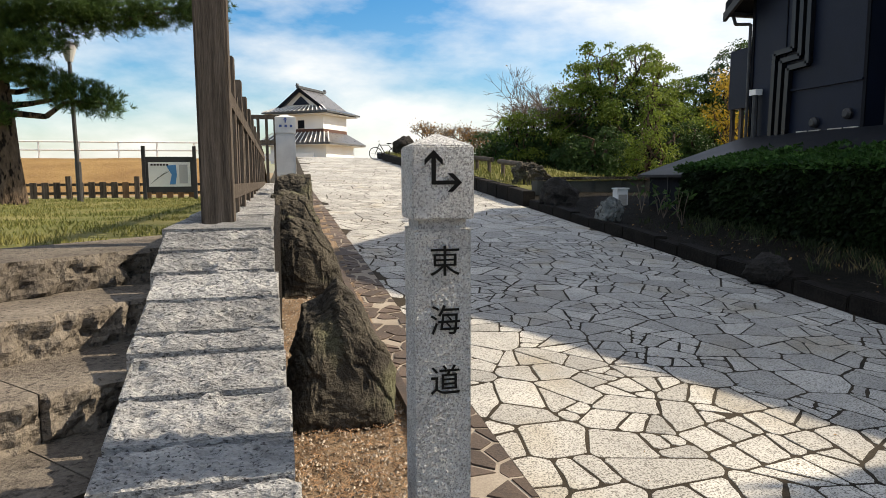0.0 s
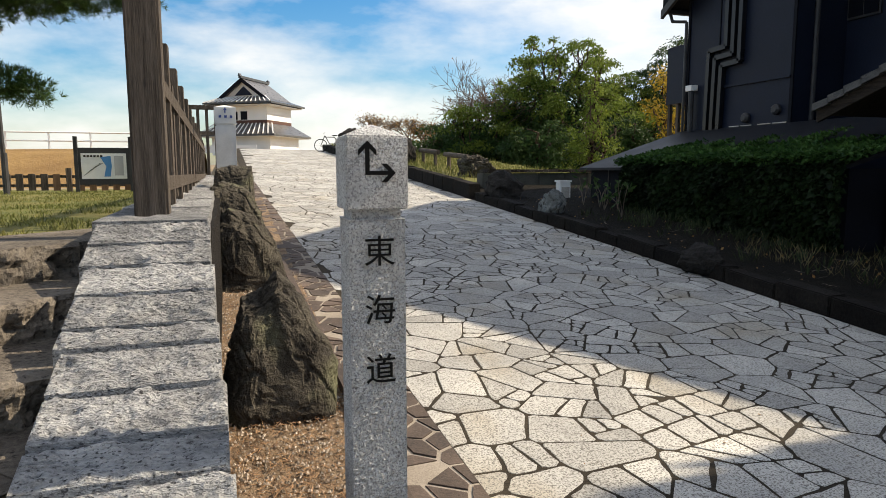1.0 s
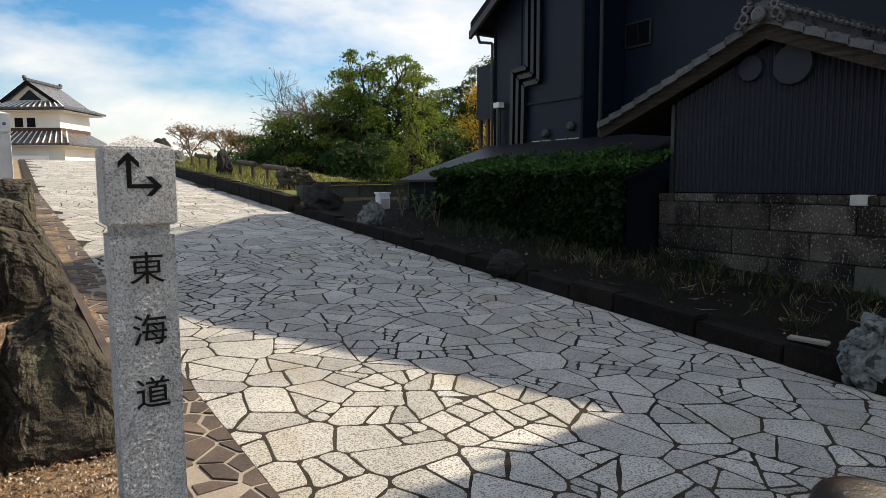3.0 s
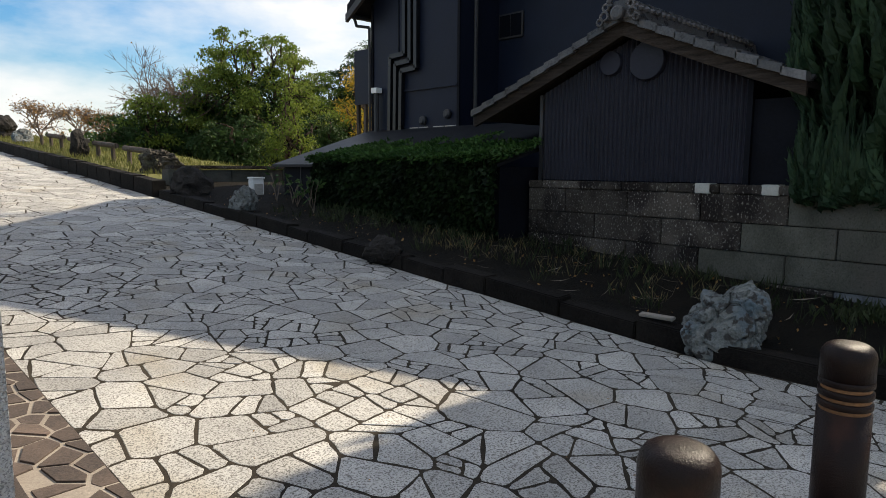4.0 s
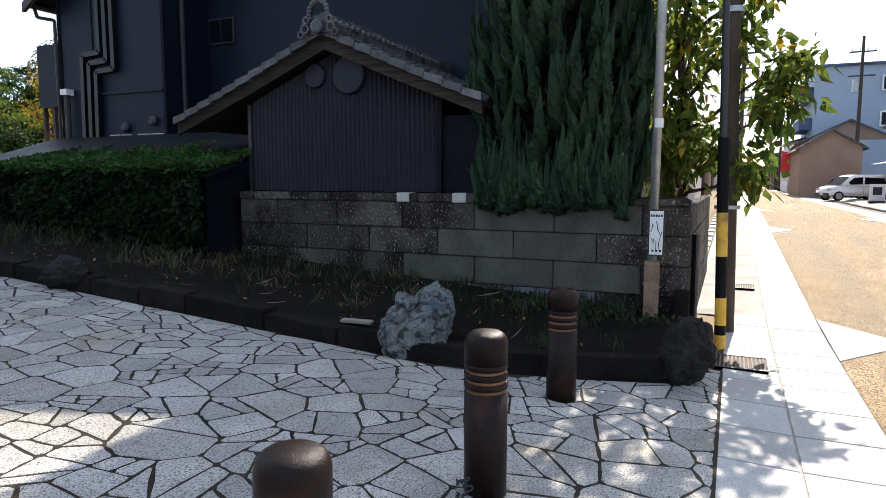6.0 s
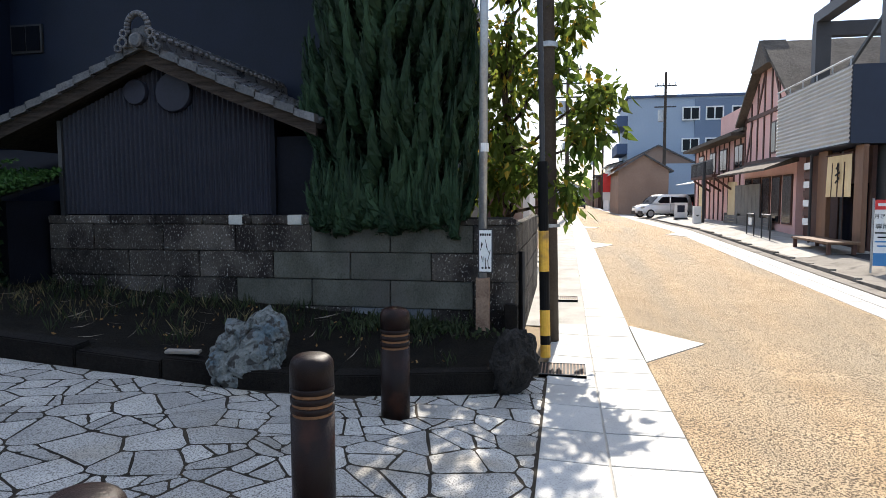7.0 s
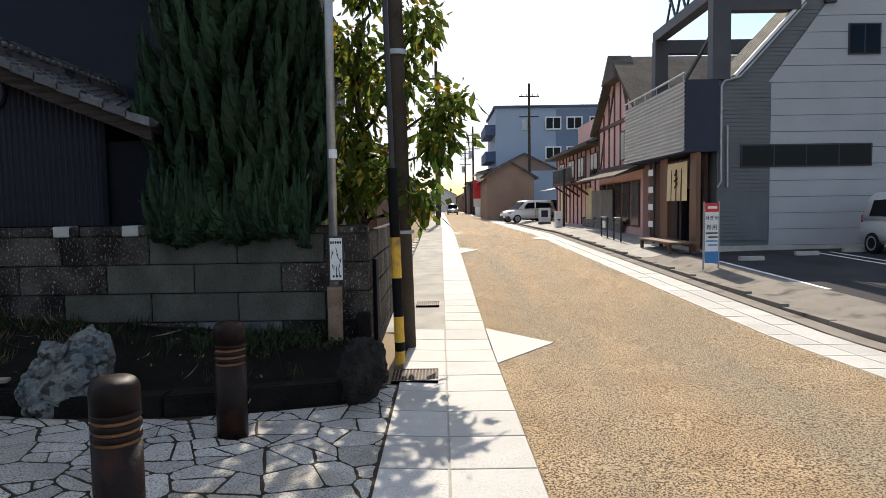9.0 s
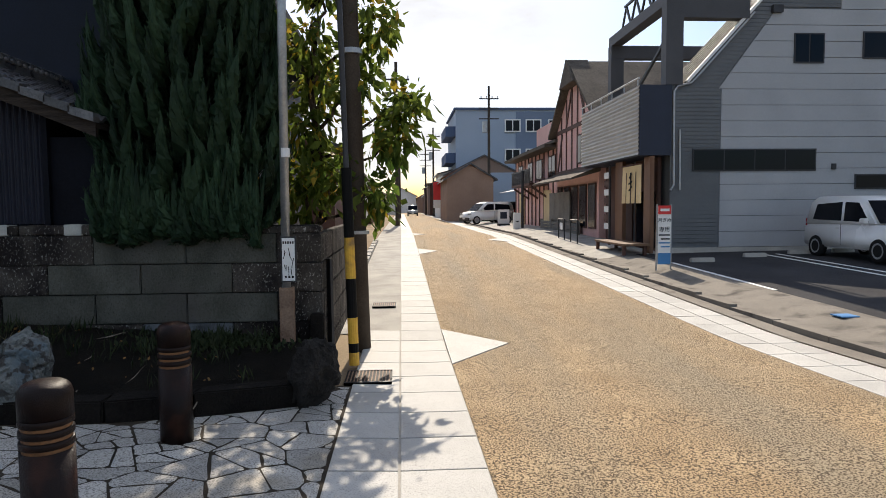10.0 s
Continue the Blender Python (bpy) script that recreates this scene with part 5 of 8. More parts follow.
bm = bmesh.new()
for k in range(40):
    yy = 5.9 + k * 0.105
    pipe(bm, [(6.90, yy, 0.35), (6.88, yy + 0.05 * math.sin(k), 0.8), (6.87, yy + 0.06 * math.cos(k), 1.2), (6.80, yy, 1.55)], 0.006, 5)
part("stems", bm, M_TWIG, ivy)

# weeds and litter in the bed
rng = np.random.default_rng(50)
wv, wn_ = [], []
for k in range(190):
    y = float(rng.uniform(0.3, 9.8))
    x = float(rng.uniform(5.6, 7.35 if y < 5.7 else 6.9))
    if rng.random() < 0.4:
        x = float(rng.uniform(6.5, 7.4 if y < 5.7 else 6.88))
    for q in range(11):
        wv.append((x + float(rng.normal(0, 0.05)), y + float(rng.normal(0, 0.05)), bed_height(x, y)))
wv = np.array(wv)
tagged(leaves("weeds", wv, None, 0.15, 51, M_WEED, None, up=(0, 0, 0.6), aspect=0.09), "straggling weeds and grass along the bed", "weeds", kind="stuff")
sv = []
for k in range(60):
    y = float(rng.uniform(2.4, 6.6))
    x = float(rng.uniform(5.9, 7.3 if y < 5.7 else 6.85))
    for q in range(9):
        sv.append((x + float(rng.normal(0, 0.06)), y + float(rng.normal(0, 0.06)), bed_height(x, y)))
tagged(leaves("dry_weeds", np.array(sv), None, 0.15, 54, M_STRAW, None, up=(0, 0, 0.5), aspect=0.06), "pale dry weeds against the block wall", "weeds", kind="stuff")
lx, ly = rng.uniform(5.4, 7.3, 240), rng.uniform(0.2, 12, 240)
lc = np.stack([lx, ly, [bed_height(a, b) + 0.012 for a, b in zip(lx, ly)]], 1)
tagged(leaves("fallen_leaves", lc, np.tile((0, 0, 0.0), (240, 1)), 0.04, 52, M_LEAFBRN, None, droop=0.0, aspect=0.6), "dry brown leaves scattered on the soil", "leaves", kind="stuff")
fx, fy2 = rng.uniform(1.3, 6.0, 90), rng.uniform(-0.6, 6, 90)
lc = np.stack([fx, fy2, [ground(a, b) + 0.008 for a, b in zip(fx, fy2)]], 1)
v, f = leaf_arrays(lc, None, 0.022, np.random.default_rng(53))
v[:, 2] = np.repeat(lc[:, 2], 4) + np.tile((0, 0.004, 0.002, 0.006), 90)
tagged(pydata("leaf_litter", v.tolist(), f.tolist(), M_LEAFBRN), "a few tiny dry leaves on the paving", "leaves", kind="stuff")
rng = np.random.default_rng(58)
tx, ty = rng.uniform(5.45, 7.3, 170), rng.uniform(0.3, 9.0, 170)
tx = np.minimum(tx, np.where(ty < 5.7, 7.3, 6.8))
tc = np.stack([tx, ty, [bed_height(a, b) + 0.02 for a, b in zip(tx, ty)]], 1)
td = rng.normal(size=(170, 3)) * np.array((3, 3, 0.25))
tagged(leaves("dry_twigs", tc, td, 0.24, 59, M_DRYTWIG, None, aspect=0.045, flat=True), "pale dry twigs lying on the soil", "twigs", kind="stuff")
mx, my = rng.normal(7.05, 0.20, 900), rng.normal(0.95, 0.32, 900)
ok = (mx < 7.45) & (mx > 6.2)
mc = np.stack([mx[ok], my[ok], [bed_height(a, b) + 0.01 for a, b in zip(mx[ok], my[ok])]], 1)
tagged(leaves("ground_cover", mc, None, 0.06, 60, M_WEED, None, up=(0, 0, 0.5), aspect=0.6), "low green ground cover at the foot of the block wall", "plants", kind="stuff")
# pale dry flower stalks by the wall
for k, (x, y) in enumerate(((6.45, 10.4), (6.3, 10.0), (6.5, 9.9), (6.35, 10.8), (6.2, 9.3))):
    t = thing("wild_plant", (x, y, bed_height(x, y)), "pale broad-leaved wild plant in the bed", "plant", "wild plants")
    r2 = np.random.default_rng(60 + k)
    base = np.array((x, y, bed_height(x, y)))
    bm = bmesh.new()
    tips = []
    for q in range(4):
        tip = base + np.array((r2.normal(0, 0.12), r2.normal(0, 0.15), r2.uniform(0.25, 0.6)))
        pipe(bm, [tuple(base), tuple((base + tip) / 2 + np.array((0, 0, 0.08))), tuple(tip)], 0.006, 5)
        tips += [tip + r2.normal(0, 0.05, 3) for _ in range(4)]
    part("stem", bm, M_TWIG, t)
    leaves("foliage", np.array(tips), None, 0.13, 70 + k, M_LEAFDK, t, aspect=0.45)["kind"] = "stuff"

# ---- columnar cypress over the wall ----
cy = thing("cypress", (8.35, 1.40, 0.2), "dense dark cypress with upswept feathery tufts above the wall", "tree")
bm = bmesh.new()
limb(bm, (8.4, 1.40, -0.1), (8.4, 1.40, 6.3), 0.16, 0.02, 3, 6, 0.01)
part("trunk", bm, M_BARK, cy)
rng = np.random.default_rng(80)


def cyp_r(z):
    return np.interp(z, [1.0, 1.35, 2.0, 3.2, 4.4, 5.4, 6.2, 6.7], [0.90, 1.01, 1.01, 0.90, 0.72, 0.50, 0.26, 0.05])


tz = np.concatenate([1.10 + 5.2 * rng.random(640) ** 1.1, rng.uniform(1.04, 1.23, 90)])
ta = np.concatenate([rng.uniform(0, 2 * math.pi, 640), math.pi + rng.uniform(-1.35, 1.35, 90)])
cen, dirs, fv, ff = [], [], [], []
for z, a in zip(tz, ta):
    r = float(cyp_r(z)) * (0.86 + 0.18 * rng.random())
    d = np.array((math.cos(a), math.sin(a), 0.0))
    side = np.array((-math.sin(a), math.cos(a), 0.0))
    ln = rng.uniform(0.48, 0.95)
    fat = rng.uniform(0.052, 0.09)
    lean = rng.normal(0, 0.10)
    root = np.array((8.36, 1.47, z)) + d * r * 0.80
    bend = np.array((8.36, 1.47, z + ln * 0.25)) + d * r * 1.10
    tip = np.array((8.36, 1.47, z + ln)) + d * r * (1.06 + 0.08 * rng.random()) + side * lean
    if z < 1.24 and math.cos(a) < 0.2:
        # the lowest sprays lean out over the wall's coping
        yy = 1.36 + 0.80 * (a - math.pi) / 1.35
        z += 0.05 * math.sin(yy * 9) - 0.07
        root, bend, tip = np.array((7.60, yy, z + 0.20)), np.array((7.34, yy, z)), np.array((7.40 + rng.uniform(-0.05, 0.05), yy + lean, z + ln))
    o = len(fv)
    for i in range(9):
        s = i / 8
        p = (1 - s) ** 2 * root + 2 * s * (1 - s) * bend + s * s * tip
        w = fat * math.sin(math.pi * min(1.0, 0.22 + 0.78 * s)) ** 0.9 + 0.004
        for k in range(7):
            q = k * 2 * math.pi / 7 + i * 0.45
            m = w * rng.uniform(0.7, 1.25)
            fv.append(tuple(p + side * math.cos(q) * m + d * math.sin(q) * m * 0.8 + np.array((0, 0, rng.normal(0, 0.015)))))
            if i < 8:
                j = o + i * 7
                ff.append((j + k, j + (k + 1) % 7, j + 7 + (k + 1) % 7, j + 7 + k))
    for s in rng.random(46):
        p = (1 - s) ** 2 * root + 2 * s * (1 - s) * bend + s * s * tip
        w = fat * math.sin(math.pi * min(1.0, 0.22 + 0.78 * s)) ** 0.9 + 0.004
        q = rng.uniform(-0.4, math.pi + 0.4)
        cen.append(p + (side * math.cos(q) + d * math.sin(q) * 0.8) * w * 1.0)
        dirs.append(((1 - s) * (bend - root) + s * (tip - bend)) * 8 + (side * math.cos(q) + d * math.sin(q)) * 0.7)
cen, dirs = np.array(cen), np.array(dirs)
pydata("sprays", fv, ff, M_CYPRESS, cy)
leaves("foliage", cen, dirs, 0.06, 81, M_CYPRESS, cy, aspect=0.26)
# leaves behind the sprays, darkened in colour for the crown's inner shade
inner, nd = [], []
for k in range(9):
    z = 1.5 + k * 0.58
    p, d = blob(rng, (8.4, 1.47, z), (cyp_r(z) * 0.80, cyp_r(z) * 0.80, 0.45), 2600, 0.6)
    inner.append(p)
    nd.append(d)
leaves("inner_foliage", np.vstack(inner), np.vstack(nd) + np.array((0, 0, 1.5)), 0.12, 82, M_CYPSHADE, cy, aspect=0.34)

# ---- persimmon tree behind the wall's corner ----
pt = thing("persimmon_tree", (8.9, 0.15, -0.1), "persimmon tree with broad glossy leaves, some turning yellow", "tree")
bm = bmesh.new()
top = (9.0, 0.05, 3.9)
limb(bm, (8.95, 0.20, -0.2), top, 0.085, 0.03, 9, 5, 0.03)
cl = [((8.9, 0.35, 1.75), (0.5, 0.45, 0.45)), ((8.7, -0.15, 1.9), (0.45, 0.35, 0.5)), ((8.5, -0.62, 1.65), (0.35, 0.35, 0.42)), ((8.6, -0.85, 2.35), (0.42, 0.42, 0.34)), ((8.55, -1.0, 2.75), (0.4, 0.3, 0.3)),
      ((8.9, 0.25, 2.6), (0.55, 0.45, 0.5)), ((8.8, -0.4, 3.1), (0.5, 0.45, 0.45)), ((8.9, 0.2, 3.5), (0.55, 0.45, 0.5)), ((8.75, -0.65, 3.75), (0.45, 0.38, 0.4)), ((9.0, 0.0, 4.3), (0.6, 0.5, 0.45)),
      ((8.9, -0.5, 4.7), (0.5, 0.45, 0.4)), ((9.2, 0.45, 4.9), (0.6, 0.5, 0.4)), ((9.0, -0.1, 5.4), (0.5, 0.5, 0.4)), ((9.4, 0.2, 2.1), (0.5, 0.4, 0.5)), ((9.5, 0.1, 3.2), (0.5, 0.5, 0.5))]
for k, (c, s) in enumerate(cl):
    a = (8.97, 0.15, max(1.2, c[2] - 0.7))
    limb(bm, a, c, 0.028, 0.008, 100 + k, 4, 0.06)
part("trunk", bm, M_BARK, pt)
rng = np.random.default_rng(90)
ps, ds = [], []
for c, s in cl:
    p, d = blob(rng, c, s, 185, 0.2)
    ps.append(p)
    ds.append(d)
ps, ds = np.vstack(ps), np.vstack(ds)
leaves("foliage", ps, ds * 0.5, 0.15, 91, M_PERSIM, pt, droop=0.55, aspect=0.55)
pick = rng.random(len(ps)) < 0.14
leaves("yellow_foliage", ps[pick] + 0.05, ds[pick] * 0.5, 0.14, 92, M_LEAFYEL, pt, droop=0.5, aspect=0.55)

# ---- poles at the corner ----
M_YEL = surf("warning_yellow", (0.55, 0.30, 0.03), (0.72, 0.42, 0.05), 4, 0.6, 0.1, 30, spot=(0.25, 0.15, 0.05), spot_scale=5)
M_RUST = surf("rusty_steel", (0.12, 0.07, 0.045), (0.28, 0.19, 0.13), 5, 0.8, 0.3, 40)
up_ = thing("utility_pole", (8.45, -0.42, -0.25), "tall concrete utility pole with a bracket band", "utility pole")
part("shaft", tube((8.45, -0.46, -0.4), (8.45, -0.26, 9.0), 0.105, 0.085, 20), M_POLE, up_, smooth=True)
part("band", tube((8.45, -0.381, 3.30), (8.45, -0.380, 3.36), 0.133, 0.133, 20), M_STEEL, up_)
part("band", tube((8.45, -0.425, 1.16), (8.45, -0.425, 1.20), 0.137, 0.137, 20), M_STEEL, up_)
gp = thing("guard_pole", (7.50, -0.33, -0.25), "slim cable guard with yellow and black warning bands", "guard pole")
bands = [(-0.22, -0.08, M_YEL), (-0.08, 0.02, M_BLACKINK), (0.02, 0.30, M_YEL), (0.30, 0.72, M_BLACKINK), (0.72, 1.16, M_YEL), (1.16, 1.9, M_BLACKINK), (1.9, 6.0, M_DARKMETAL)]
for a, b, m in bands:
    part("band", tube((7.50, -0.42 + 0.024 * a, a), (7.50, -0.42 + 0.024 * b, b), 0.055 if a < 1.8 else 0.03, 0.055 if b < 2 else 0.03, 14), m, gp)
tp = thing("sign_pole", (7.30, 0.24, 0.0), "thin steel pole with a rusty foot at the wall", "pole")
part("shaft", tube((7.30, 0.245, 0.62), (7.30, 0.215, 6.5), 0.045, 0.045, 14), M_STEEL, tp, smooth=True)
part("foot", box(7.245, 7.355, 0.17, 0.31, -0.15, 0.66), M_RUST, tp, "square rusty foot")
part("clamp", tube((7.30, 0.23, 2.0), (7.30, 0.23, 2.09), 0.05, 0.05, 14), M_WHITE, tp)
pl = thing("map_plate", (7.24, 0.20, 0.95), "white enamel plate with a faded line map on a thin pole", "sign")
part("plate", box(7.225, 7.24, 0.135, 0.275, 0.73, 1.18), M_WHITE, pl, bevel=0.006)
part("border", box(7.228, 7.245, 0.125, 0.285, 0.72, 1.19), M_DARKMETAL, pl)
rnd = random.Random(4)
for k in range(9):
    yy, zz = rnd.uniform(0.16, 0.25), rnd.uniform(0.84, 1.08)
    part("map_line", beam(bmesh.new(), (7.2235, yy, zz), (7.2235, yy + rnd.uniform(-0.04, 0.04), zz + rnd.uniform(-0.12, 0.12)), 0.004, 0.006), M_BLACKINK, pl)
for k in range(5):
    part("lettering_bar", box(7.2225, 7.2255, 0.15 + k * 0.024, 0.166 + k * 0.024, 1.115, 1.14), M_BLACKINK, pl)
for k in range(3):
    part("lettering_bar", box(7.2225, 7.2255, 0.155 + k * 0.035, 0.175 + k * 0.035, 0.765, 0.785), M_BLACKINK, pl)
# drain gratings
for x0, y0, x1, y1 in ((6.70, -0.84, 7.18, -0.38), (11.3, -0.84, 11.75, -0.45)):
    dg = thing("drain_grating", ((x0 + x1) / 2, (y0 + y1) / 2, ground(x0, y0)), "rusty iron bar grating over a street drain", "drain", "drains")
    z = ground((x0 + x1) / 2, y1) + 0.010
    # solid black plate behind the bars, painted for the unlit drain below
    part("frame", box(x0, x1, y0, y1, z - 0.06, z - 0.006), M_BLACKINK, dg)
    k = y0 + 0.02
    while k < y1:
        part("bar", box(x0, x1, k, k + 0.012, z - 0.008, z), M_RUST, dg)
        k += 0.034
    for e in (x0, x1 - 0.025):
        part("rim", box(e, e + 0.025, y0, y1, z - 0.03, z + 0.002), M_DARKMETAL, dg)
# rusty edge boards at the wall's corner
eb = thing("corner_guard", (7.5, -0.16, 0), "leaning old boards and block against the wall's end", "boards")
part("board", beam(bmesh.new(), (7.9, -0.14, -0.25), (7.92, -0.125, 0.9), 0.03, 0.10), M_DARKMETAL, eb)
part("block", box(7.36, 7.49, -0.12, 0.02, -0.2, 0.36), M_KERB, eb, bevel=0.01)


# ---- the street: shop and buildings on the far side ----
M_PINK = surf("pink_render", (0.625, 0.375, 0.3375), (0.775, 0.5, 0.45), 0.8, 0.85, 0.2, 25)
M_TIMBER = surf("dark_brown_timber", (0.055, 0.025, 0.018), (0.11, 0.05, 0.035), 2, 0.7, 0.2, 25)
M_SHINGLE = surf("brown_shingle", (0.07, 0.06, 0.05), (0.14, 0.12, 0.10), 1.5, 0.85, 0.6, 12, bump_dist=0.03)
M_PANELBRN = surf("brown_panel", (0.13, 0.065, 0.035), (0.21, 0.11, 0.06), 1.5, 0.6, 0.2, 20, stretch=(3, 3, 0.4))
M_NOREN = surf("cream_cloth", (0.62, 0.48, 0.27), (0.78, 0.63, 0.38), 1.5, 0.85, 0.2, 60)
M_BLUEBLD = surf("blue_render", (0.29, 0.36, 0.45), (0.35, 0.42, 0.51), 0.3, 0.8, 0.1, 8)
M_BLUEDK = surf("deep_blue_render", (0.06, 0.09, 0.17), (0.08, 0.12, 0.20), 0.3, 0.8, 0.1, 8)
M_BLUEMID = surf("slate_blue_render", (0.14, 0.19, 0.27), (0.18, 0.23, 0.32), 0.3, 0.8, 0.1, 8)
M_OCHRE = surf("brown_render", (0.24, 0.16, 0.12), (0.32, 0.225, 0.17), 0.6, 0.85, 0.2, 15)
M_RED = surf("red_paint", (0.55, 0.03, 0.03), (0.68, 0.05, 0.045), 2, 0.5, 0.05)
M_SIGNBLUE = surf("blue_paint", (0.05, 0.19, 0.42), (0.07, 0.24, 0.5), 2, 0.5, 0.05)
M_CARWHT = surf("white_car_paint", (0.72, 0.72, 0.71), (0.80, 0.80, 0.79), 1, 0.25, 0.0, spec=0.6)
M_CARBLK = surf("black_car_paint", (0.012, 0.012, 0.014), (0.02, 0.02, 0.022), 1, 0.2, 0.0, spec=0.6)
M_CARSIL = surf("silver_car_paint", (0.38, 0.39, 0.40), (0.46, 0.47, 0.48), 1, 0.25, 0.0, metal=0.5)
M_TYRE = surf("tyre_rubber", (0.012, 0.012, 0.012), (0.025, 0.025, 0.025), 8, 0.85, 0.2)
M_LAMPRED = surf("tail_lamp", (0.35, 0.02, 0.02), (0.45, 0.03, 0.03), 3, 0.2, 0.0)
M_FENCEGREY = surf("grey_boards", (0.15, 0.14, 0.125), (0.25, 0.235, 0.21), 1.5, 0.85, 0.3, 20)

M_RIB = surf("pale_ribbed_metal", (0.36, 0.36, 0.34), (0.46, 0.46, 0.44), 1.2, 0.5, 0.05)
SX, SY = 18.6, -8.55
gz = ground(SX, -9)
shop = thing("shop_building", (22, -12, gz), "shop clad in grey and white siding with a steel-framed balcony", "building")
outline = [(SY, gz - 0.3), (SY, 4.82), (-9.0, 4.86), (-10.98, 7.02), (-12.5, 8.6), (-30, 8.6), (-30, gz - 0.3)]
part("wall", prism(bmesh.new(), outline, "x", SX + 0.02, 20.3), M_SIDEGREY, shop)
part("wall", prism(bmesh.new(), [(SY, gz - 0.3), (SY, 4.82), (-30, 4.82), (-30, gz - 0.3)], "x", 20.304, 24.3), M_SIDEGREY, shop)
# narrow grey weatherboards, each lapped over the one below
bm = bmesh.new()
k = 0
z = 0.42
while z < 8.5:
    e = SY if z < 4.8 else -9.0 - (z - 4.86) * 0.917
    inner = -10.0 if z < 4.86 else -10.0 - (z - 4.86) * 0.738 if z < 6.95 else -13.45
    if e > inner:
        prism(bm, [(e, z), (inner, z), (inner, z + 0.105), (e, z + 0.105)], "x", SX - 0.004 - 0.010, SX + 0.02)
    z += 0.112
part("grey_cladding", bm, M_SIDEGREY, shop)["kind"] = "stuff"
# broad white boards
z = gz + 0.16
k = 0
while z < 8.4:
    inner = -10.0 if z < 4.7 else -10.0 - (z - 4.86) * 0.738 if z < 6.8 else -13.45
    part("white_board", prism(bmesh.new(), [(inner - 0.01, z), (-29, z), (-29, z + 0.435), (inner - 0.01 - (0.32 if 4.7 <= z < 6.8 else 0.0), z + 0.435)], "x", SX - 0.018, SX + 0.02), M_SIDEWHT, shop, bevel=0.004)
    z += 0.447
part("plinth", box(SX - 0.03, SX + 0.02, -29, SY, gz - 0.2, gz + 0.15), M_CONCRETE, shop)


def shop_window(y0, y1, z0, z1, panes, name="window"):
    w = part(name, box(SX - 0.05, SX - 0.015, y0, y1, z0, z1), M_DARKMETAL, shop)
    wd = (y1 - y0 - 0.04) / panes
    for q in range(panes):
        part("pane", box(SX - 0.058, SX - 0.05, y0 + 0.04 + q * wd, y0 + q * wd + wd - 0.0, z0 + 0.04, z1 - 0.04), M_GLASS, w)
    return w


shop_window(-12.82, -9.19, 2.43, 3.06, 4)
shop_window(-12.98, -12.09, 5.46, 6.30, 2)
shop_window(-14.9, -14.12, 5.60, 6.36, 1)
shop_window(-16.4, -14.0, 1.9, 2.33, 2)
# white edging of the sloping roof, pipes, boxes
part("roof_edge", beam(bmesh.new(), (SX - 0.02, -9.0, 4.93), (SX - 0.02, -12.3, 8.53), 0.12, 0.08), M_WHITE, shop, "white metal roof edge")
part("roof", prism(bmesh.new(), [(-9.0, 4.865), (-12.5, 8.61), (-12.5, 8.70), (-9.0, 4.95)], "x", SX + 0.06, 20.35), M_ROOFTAN, shop)
for k in range(8):
    part("roof_rib", beam(bmesh.new(), (SX + 0.1 + k * 0.22, -9.3, 5.26), (SX + 0.1 + k * 0.22, -12.4, 8.60), 0.03, 0.05), M_SIDEGREY, shop)
pp = bmesh.new()
pipe(pp, [(SX - 0.06, -10.9, 6.86), (SX - 0.06, -9.35, 5.14), (SX - 0.06, -9.12, 4.90), (SX - 0.06, -8.72, 4.80), (SX - 0.06, -8.62, 4.66), (SX - 0.06, -8.64, 2.05), (SX - 0.06, -8.55, 1.90)], 0.035)
pipe(pp, [(SX - 0.06, -8.8, 3.6), (SX - 0.06, -8.82, 1.9)], 0.03)
part("pipe", pp, M_STEEL, shop)
part("cable_box", box(SX - 0.14, SX - 0.02, -11.7, -11.4, 6.85, 7.05), M_DARKMETAL, shop)
for y, z in ((-15.6, 3.4), (-13.35, 2.55)):
    part("wall_vent", box(SX - 0.08, SX - 0.02, y - 0.06, y + 0.06, z - 0.08, z + 0.08), M_DARKMETAL, shop)

# balcony with ribbed front, navy end panel and slender rail
BF = -7.60
bal = part("balcony", box(18.52, 24.3, BF - 0.95, BF - 0.03, 2.88, 4.84), M_NAVY, shop, "navy boxed end of the balcony")
rv, rf = [], []
zz = np.arange(2.90, 4.83, 0.02)
for z in zz:
    y = BF + 0.02 * math.sin(2 * math.pi * z / 0.115)
    rv += [(18.50, y, float(z)), (24.3, y, float(z))]
rf = [(2 * i, 2 * i + 1, 2 * i + 3, 2 * i + 2) for i in range(len(zz) - 1)]
pydata("ribbed_front", rv, rf, M_RIB, bal, "grey ribbed metal sheet")
part("rail", tube((18.5, BF, 5.02), (24.3, BF, 5.02), 0.03), M_STEEL, bal)
for x in np.linspace(18.6, 24.2, 6):
    part("rail_post", tube((float(x), BF, 4.82), (float(x), BF, 5.02), 0.018), M_STEEL, bal)
M_FRAMEGREY = surf("dark_grey_steel_paint", (0.05, 0.05, 0.054), (0.085, 0.085, 0.09), 1.2, 0.6, 0.1, 30)
fr = part("steel_frame", box(18.5, 18.85, -8.85, -8.36, 4.84, 9.4), M_FRAMEGREY, shop, "grey painted steel columns and beams")
part("column", box(23.4, 23.75, -8.85, -8.40, 4.84, 6.65), M_FRAMEGREY, fr)
part("beam", box(18.852, 23.75, -8.80, -8.42, 7.10, 7.42), M_FRAMEGREY, fr)
part("beam", box(23.4, 23.75, -12.5, -8.40, 6.652, 7.098), M_FRAMEGREY, fr)
